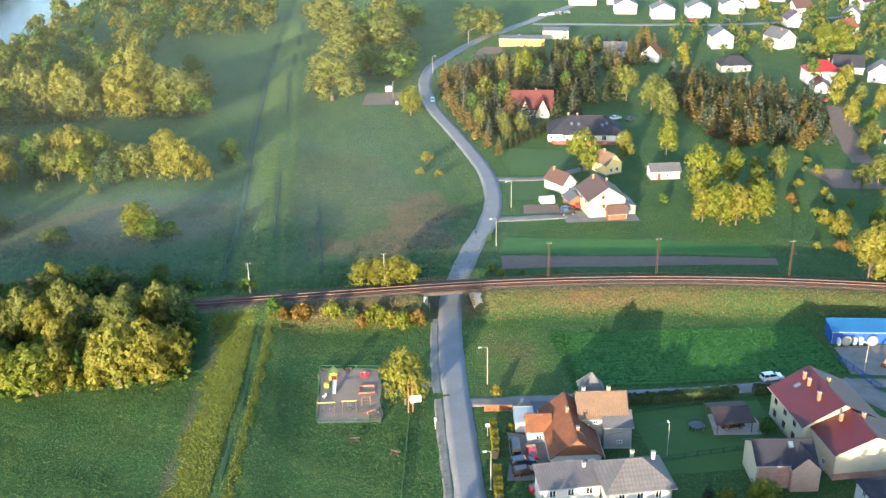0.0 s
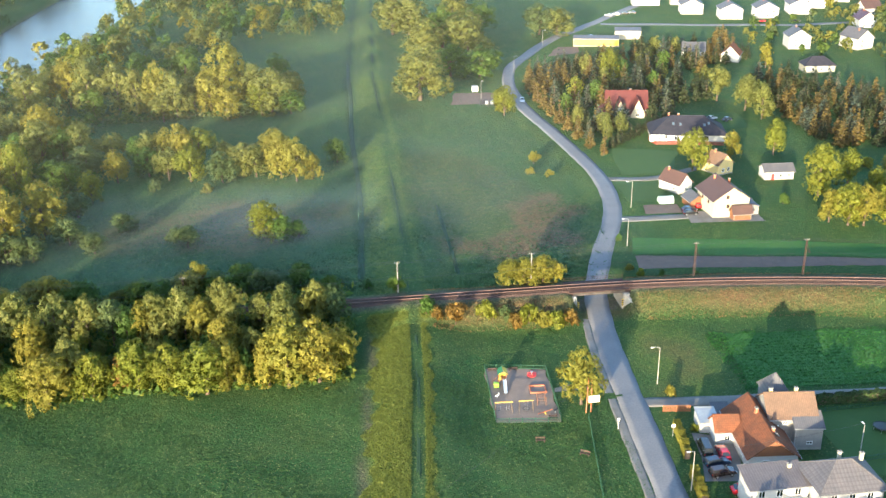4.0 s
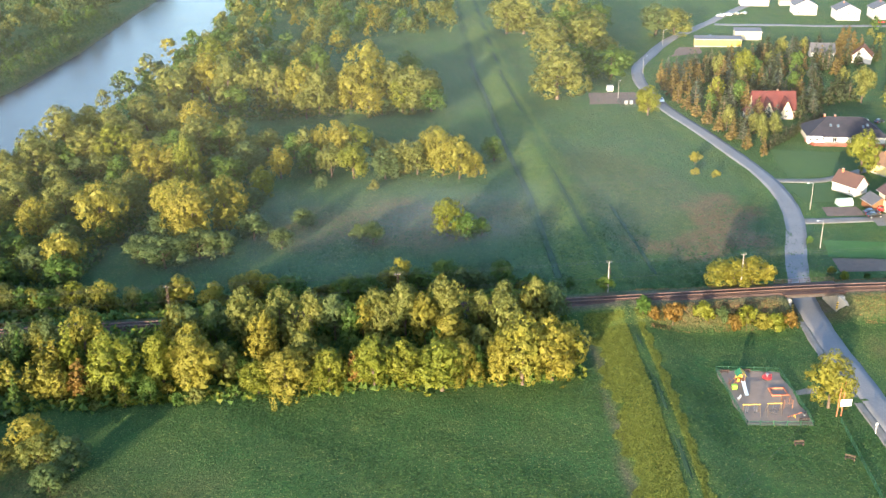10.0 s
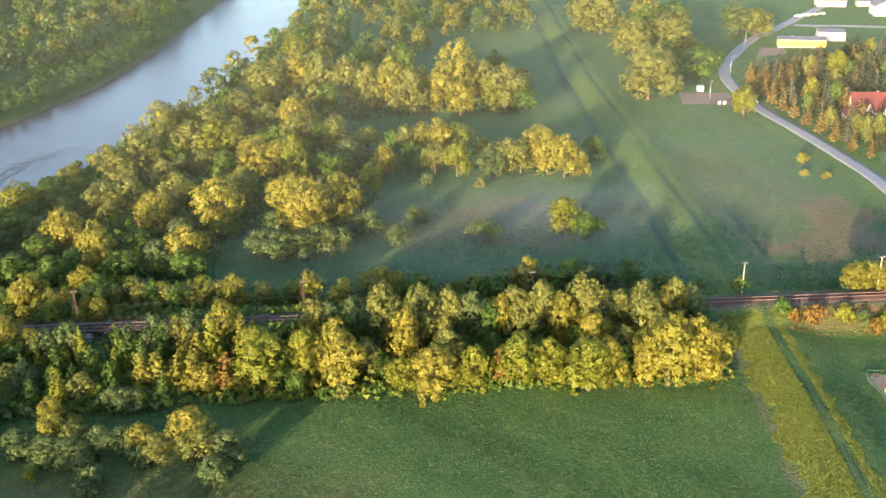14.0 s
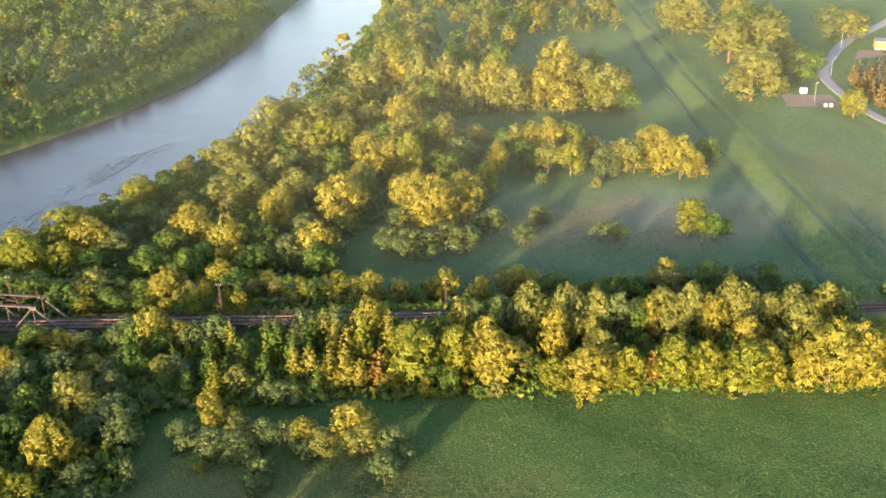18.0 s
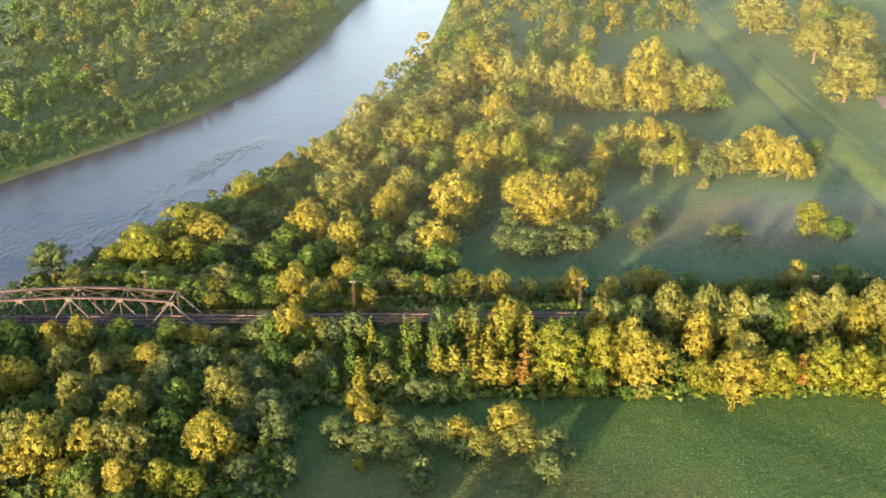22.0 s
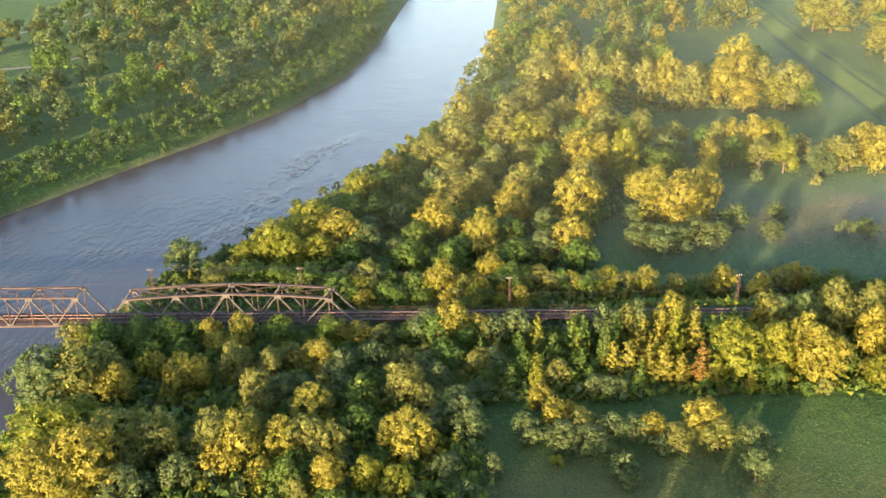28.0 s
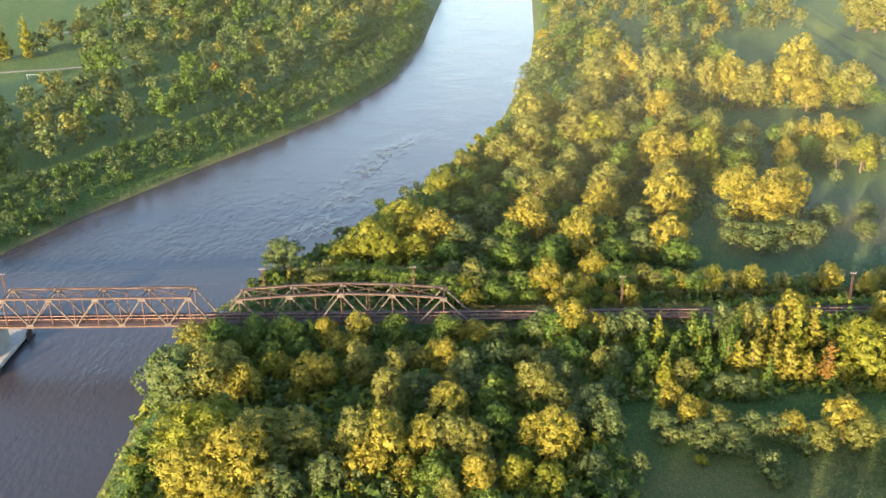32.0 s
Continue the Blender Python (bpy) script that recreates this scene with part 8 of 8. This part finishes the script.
tractor()
e = empty("camper_van", 80.2, 322.4, float(height(80, 322)), -12)
tagged(e, "white camper van parked behind the red fence", "camper van")
bm = B()
box(bm, -3.0, -1.1, 0.5, 2.0, 1.1, 2.9, bevel=0.15)
box(bm, 2.0, -1.0, 0.5, 3.1, 1.0, 1.7, bevel=0.15)
part("body", bm, WHITEP, e)
for u in (-1.8, 0.2):
    bm = B()
    box(bm, u - 0.5, -1.13, 1.6, u + 0.5, -1.1, 2.2)
    part("window", bm, GLASS, e)
bm = B()
box(bm, 2.2, -0.9, 1.66, 2.9, 0.9, 1.74)
part("windscreen", bm, GLASS, e)
for wx in (-1.6, 2.2):
    for s in (-1, 1):
        bm = B()
        rod(bm, (wx, s * 0.85, 0.36), (wx, s * 1.1, 0.36), 0.36, 0.36, 12)
        part("wheel", bm, TYRE, e)


def goal(x, y, rz):
    e = empty("football_goal", x, y, float(height(x, y)), rz)
    tagged(e, "white metal football goal on the pitch", "goal")
    for s in (-1, 1):
        bm = B()
        rod(bm, (s * 3.9, 0, -0.1), (s * 3.9, 0, 2.44), 0.09, 0.09, 8)
        part("goal_post", bm, WHITEP, e)
        bm = B()
        rod(bm, (s * 3.9, 0, 2.44), (s * 3.9, 1.6, 0), 0.04, 0.04, 6)
        part("stay", bm, WHITEP, e)
    bm = B()
    rod(bm, (-3.99, 0, 2.44), (3.99, 0, 2.44), 0.09, 0.09, 8)
    part("crossbar", bm, WHITEP, e)


patch("football_pitch", [(-440, 405), (-378, 405), (-382, 452), (-446, 455)], LAWN, "mown green football pitch among the trees", "pitch", 0.05, 5)
goal(-388.8, 450, -3)
ribbon("park_path", [(-440, 462), (-408, 468), (-385, 474), (-372, 480), (-362, 500)], (1.2, 1.2), GRAVEL, "pale gravel path beyond the pitch", "path", 0.05)
ribbon("far_path", [(-420, 560), (-405, 600), (-395, 650)], (1.5, 1.5), GRAVEL, "pale gravel path beyond the woods", "path", 0.05)
for x, y in ((-421, 492), (-428, 484), (-412, 500)):
    tree("lime_poplar", x, y, 5.5, 22, "tall poplars by the pitch", "beyond the pitch")
tree("rust", -302, 431, 4.6, 11.5, "far bank trees", "on the far bank")
tree("rust", -246, 296, 0.1, 0.3) if False else None
e = empty("transformer_kiosk", 28.5, 402, float(height(28, 402)))
tagged(e, "small white kiosk on a post beside the meadow", "kiosk")
bm = B()
box(bm, -1.2, -0.9, 0.6, 1.2, 0.9, 2.6, bevel=0.06)
part("body", bm, WHITEP, e)
bm = B()
box(bm, -1.35, -1.05, 2.6, 1.35, 1.05, 2.75)
part("roof", bm, GALV, e)
bm = B()
for s in (-0.9, 0.9):
    beam(bm, (s, 0, -0.2), (s, 0, 0.65), 0.2)
part("legs", bm, CONCRETE, e)
patch("bare_patch", [(16, 384), (38, 382), (38, 400), (20, 402)], DIRT, "trampled bare patch by the kiosk", "ground", 0.04)
e = empty("pump_station", 31, 382, float(height(31, 382)))
tagged(e, "fenced grey pump cabinets on the meadow", "cabinet")
for sx in (-1.4, 0.6):
    bm = B()
    box(bm, sx, -0.5, 0, sx + 1.2, 0.5, 1.5, bevel=0.04)
    part("cabinet_box", bm, GALV, e)
fence("low dark fence round the pump cabinets", [(27.5, 379), (35, 378), (35.6, 386), (28, 387), (27.5, 379)], 1.1, BLACK, 0.03, 0.3, 2.5, mesh=True)
street_lamp(29.5, 392, 7.0, 0, "slim lamp pole beside the kiosk", 0.3)


# ---- woods, scrub and mist outside and between the planted trees ----
# Out of view: forest carried on southward so that it shades the lower left.
spots = scatter(240, (lambda x, y: be(y) + 5 < x < -146, (-256, -146, 40, 106)), 3.0, 3.9, 0.36, 41)
woods_stuff("south_woods", spots, FAR_MATS, "unseen riverside forest added south of the field to cast shade", 23, 150, 1.3, 6)
# Unseen low tree row, added to shade the house walls and the crop field.
spots = scatter(70, (lambda x, y: True, (8, 124, 97, 111)), 3.3, 4.0, 0.42, 42)
woods_stuff("south_gardens", spots, FAR_MATS, "unseen tree row added to shade the village houses", 24, leaves=280, leaf=1.0, cap=8)
# Added tall trees outside the view; their shadows reach the field and embankment.
spots = scatter(22, (lambda x, y: True, (34, 128, 80, 96)), 5.6, 6.6, 0.45, 43)
woods_stuff("south_tall_trees", spots, FAR_MATS, "unseen tall trees added to shade the village and embankment", 26, 420, 1.1, 15)


def scrub(name, region, n, size, mats, label, seed, tall=1.4):
    """Low tufts: fans of bent blades and sprays, joined into one mesh of stuff."""
    rng = np.random.default_rng(seed)
    f, (x0, x1, y0, y1) = region
    P = np.stack([rng.uniform(x0, x1, n * 3), rng.uniform(y0, y1, n * 3)], 1)
    P = P[[bool(f(a, b)) for a, b in P]][:n]
    z = height(P[:, 0], P[:, 1])
    V = []
    for k in range(4):
        m = len(P)
        s = size * rng.uniform(0.5, 1.4, (m, 1))
        c = np.stack([P[:, 0], P[:, 1], z], 1) + rng.normal(size=(m, 3)) * s * np.array([0.6, 0.6, 0.0])
        c[:, 2] += s[:, 0] * tall * rng.uniform(0.2, 0.6, m)
        a = rng.uniform(0, 2 * math.pi, m)
        N = np.stack([np.cos(a) * 0.7, np.sin(a) * 0.7, rng.uniform(0.3, 1.0, m)], 1)
        T = np.cross(N, rng.normal(size=(m, 3)))
        T /= np.linalg.norm(T, axis=1)[:, None]
        Q = np.cross(N, T)
        Q /= np.linalg.norm(Q, axis=1)[:, None]
        V.append(np.stack([c - T * s * 0.6 - Q * s * 0.3, c + T * s * 0.65, c - T * s * 0.3 + Q * s * 0.6], 1).reshape(-1, 3))
    V = np.concatenate(V)
    me = mesh_of(name, V, np.arange(len(V)).reshape(-1, 3))
    for m in mats:
        me.materials.append(m)
    me.polygons.foreach_set("material_index", rng.integers(0, len(mats), len(V) // 3).astype(np.int32))
    return tagged(link(name, me, None), label, "scrub", kind="stuff")


GRASS_TUFT = foliage("tall_grass_blades", (0.11, 0.145, 0.022), (0.13, 0.155, 0.022), (0.17, 0.16, 0.03), 0.3)
GREEN_TUFT = foliage("green_grass_blades", (0.032, 0.078, 0.018), (0.040, 0.085, 0.02), (0.062, 0.092, 0.02), 0.3)
CROP_BLADE = foliage("young_crop_blades", (0.030, 0.112, 0.016), (0.040, 0.122, 0.018), (0.06, 0.13, 0.02), 0.3)
thin = random.Random(77)


scrub("far_bank_grass", (lambda x, y: bw(y) - 34 < x < bw(y) + 1.0, (-380, -215, 240, 640)), 12000, 0.5, [GREEN_TUFT, GREEN_TUFT, LEAF], "tall green grass along the far river bank", 51)
spots = scatter(620, (lambda x, y: bw(y) - 34 < x < bw(y) + 0.5, (-380, -215, 240, 560)), 1.0, 2.6, 0.45, 61)
woods_stuff("far_bank_scrub", spots, [LEAF, GREY_LEAF, LEAF, GREY_LEAF, GREEN_TUFT], "low green scrub along the far river bank", 29, 150, 1.1, 4.0)
scrub("near_bank_scrub", (lambda x, y: be(y) - 1.5 < x < be(y) + 12, (-264, -140, 100, 560)), 11000, 0.6, [LEAF, GREY_LEAF, LEAF, WILLOW], "low green scrub along the near river bank", 52)
scrub("wood_floor_scrub", (lambda x, y: be(y) + 8 < x < wood_east_edge(y) + 6, (-250, -40, 212, 390)), 11000, 1.05, [LEAF, GREY_LEAF, LEAF, WILLOW], "undergrowth on the woodland floor", 53, 2.2)
scrub("forest_floor_scrub", (lambda x, y: be(y) + 6 < x < -172 or y > 176, (-262, -140, 130, 203)), 8500, 1.15, [LEAF, LIME_LEAF, LEAF, GREY_LEAF], "undergrowth on the floor of the forest by the bridge", 59, 2.6)
scrub("row_undergrowth", (lambda x, y: 178 < y < 203 and x < -30 or 208 < y < 224, (-200, -30, 178, 224)), 8000, 0.9, [LEAF, LIME_LEAF, LEAF], "undergrowth below the trees along the railway", 54, 2.2)
scrub("embankment_scrub", (lambda x, y: 3.4 < abs(y - float(rail_y(x))) < 10.5 and not 18 < x < 35, (-12, 150, 180, 216)), 14000, 0.19, [DRY_BLADE, DRY_BLADE, GREEN_TUFT], "dry brown and green scrub on the embankment", 55)


def dyke_d(x, y):
    return x - float(along(DYKE, y))


scrub("dyke_grass", (lambda x, y: -9.0 + math.sin(y * 0.31) + 0.7 * math.sin(y * 1.1) < dyke_d(x, y) < -1.3 or 1.2 < dyke_d(x, y) < 2.7 + 0.5 * math.sin(y * 0.8), (-36, -8, 112, 200)), 26000, 0.19, [GRASS_TUFT], "tall yellow-green flowering grass on the dyke slope", 56, 1.0)
scrub("field_grass", (lambda x, y: thin.random() < 0.4 + 0.35 * math.sin(x * 0.09 + y * 0.13) + 0.25 * math.sin(y * 0.4 + x * 0.31) and not (-5 < x < 9 and 157 < y < 179), (-152, 18, 112, 181)), 22000, 0.19, [GREEN_TUFT], "tussocky green meadow grass", 57, 0.5)
scrub("crop_rows", (lambda x, y: (y + x * 0.05) % 1.2 < 0.65 and 163 + 0.06 * math.sin(x) - 0.045 * (x - 46) < y < 186.5 - 0.1 * (x - 50) + 0.5 * math.sin(x * 0.7), (45.5, 101.5, 160, 187)), 6500, 0.26, [CROP_BLADE], "young green crop plants in rows", 60, 0.6)
scrub("meadow_grass", (lambda x, y: abs(dyke_d(x, y)) > 2 and thin.random() < (225 / y) ** 4 * (0.5 + 0.5 * math.sin(x * 0.11) * math.sin(y * 0.09)), (-120, 41, 213, 520)), 24000, 0.32, [GREEN_TUFT], "tussocky green meadow grass", 58, 0.6)


# Trees kept below the view, added to shade the forest edge and field bushes.
for x, y, r in scatter(26, (lambda x, y: True, (-206, -150, 78, 112)), 3.4, 4.6, 0.6, 14):
    tree(tree_rng.choice(["leafy", "willow", "lime"]), x, y, r, tree_rng.uniform(11.0, 13.5), "forest by the bridge", "added out of view to shade the field")


def mist_material(name, lo, hi):
    """Morning mist: thin, patchy, mostly see-through."""
    m = bpy.data.materials.new(name)
    m.use_nodes = True
    nt = m.node_tree
    nt.nodes.remove(nt.nodes["Principled BSDF"])
    d = nt.nodes.new("ShaderNodeBsdfDiffuse")
    d.inputs[0].default_value = (0.80, 0.86, 0.84, 1)
    tl = nt.nodes.new("ShaderNodeBsdfTranslucent")
    tl.inputs[0].default_value = (0.80, 0.86, 0.84, 1)
    hz = nt.nodes.new("ShaderNodeMixShader")
    nt.links.new(d.outputs[0], hz.inputs[1])
    nt.links.new(tl.outputs[0], hz.inputs[2])
    hz.inputs[0].default_value = 0.15
    tr = nt.nodes.new("ShaderNodeBsdfTransparent")
    mx = nt.nodes.new("ShaderNodeMixShader")
    at = nt.nodes.new("ShaderNodeAttribute")
    at.attribute_name = "mist_amount"
    n = noise_fac(nt, 0.03, 4, lo, hi, stretch=(1, 1.6, 1))
    mul = nt.nodes.new("ShaderNodeMath")
    mul.operation = "MULTIPLY"
    nt.links.new(at.outputs["Fac"], mul.inputs[0])
    nt.links.new(n, mul.inputs[1])
    nt.links.new(mul.outputs[0], mx.inputs[0])
    nt.links.new(tr.outputs[0], mx.inputs[1])
    nt.links.new(hz.outputs[0], mx.inputs[2])
    nt.links.new(mx.outputs[0], nt.nodes["Material Output"].inputs[0])
    return m


MIST = mist_material("morning_mist", 0.25, 0.75)


def mist_layer(z, amount):
    """One level of the mist that lies over the meadow between the railway and the woods."""
    xs, ys = np.arange(-170, 70, 8.0), np.arange(214, 660, 8.0)
    X, Y = np.meshgrid(xs, ys)
    den = 0.42 + 1.2 * np.exp(-(((X + 62) / 48) ** 2 + ((Y - 268) / 26) ** 2)) + 0.15 * np.exp(-(((X - 15) / 30) ** 2 + ((Y - 300) / 60) ** 2))
    edge = step(X, -170, -120) * (1 - step(X, 30, 62)) * step(Y, 214, 232) * (1 - step(Y, 560, 650))
    vs = np.stack([X, Y, np.full_like(X, z)], -1).reshape(-1, 3)
    nx, ny = len(xs), len(ys)
    i = np.arange(nx * ny).reshape(ny, nx)
    me = mesh_of("ground_mist", vs, np.stack([i[:-1, :-1], i[:-1, 1:], i[1:, 1:], i[1:, :-1]], -1).reshape(-1, 4))
    a = me.attributes.new("mist_amount", "FLOAT", "POINT")
    a.data.foreach_set("value", (den * edge * amount).ravel().astype(np.float32))
    ob = link("ground_mist", me, MIST)
    return tagged(ob, "thin pale morning mist over the meadow", "mist", kind="stuff")


mist_layer(1.3, 0.045)
mist_layer(3.4, 0.04)


def haze_veil(y0, lean, amount):
    """Stands in for morning haze beyond the railway: one sunlit veil, denser aloft to pale what lies farther."""
    xs, zs = np.linspace(-620, 520, 58), np.linspace(1.5, 118, 40)
    X, Z = np.meshgrid(xs, zs)
    Y = y0 + lean * Z + 4 * np.sin(X * 0.02)
    vs = np.stack([X, Y, Z], -1).reshape(-1, 3)
    i = np.arange(X.size).reshape(X.shape)
    me = mesh_of("valley_haze_sheet", vs, np.stack([i[:-1, :-1], i[:-1, 1:], i[1:, 1:], i[1:, :-1]], -1).reshape(-1, 4))
    a = me.attributes.new("mist_amount", "FLOAT", "POINT")
    a.data.foreach_set("value", (amount * step(Z, -4, 56) * (1 - 0.72 * step(X, 10, 80)) * (1 - 0.75 * step(-X, 150, 270))).ravel().astype(np.float32))
    return tagged(link("valley_haze_sheet", me, mist_material("thin_morning_haze", -0.9, 0.9)), "upright sheet added as thin morning haze over the valley", "haze", kind="stuff")


haze_veil(231.0, 0.25, 0.016)
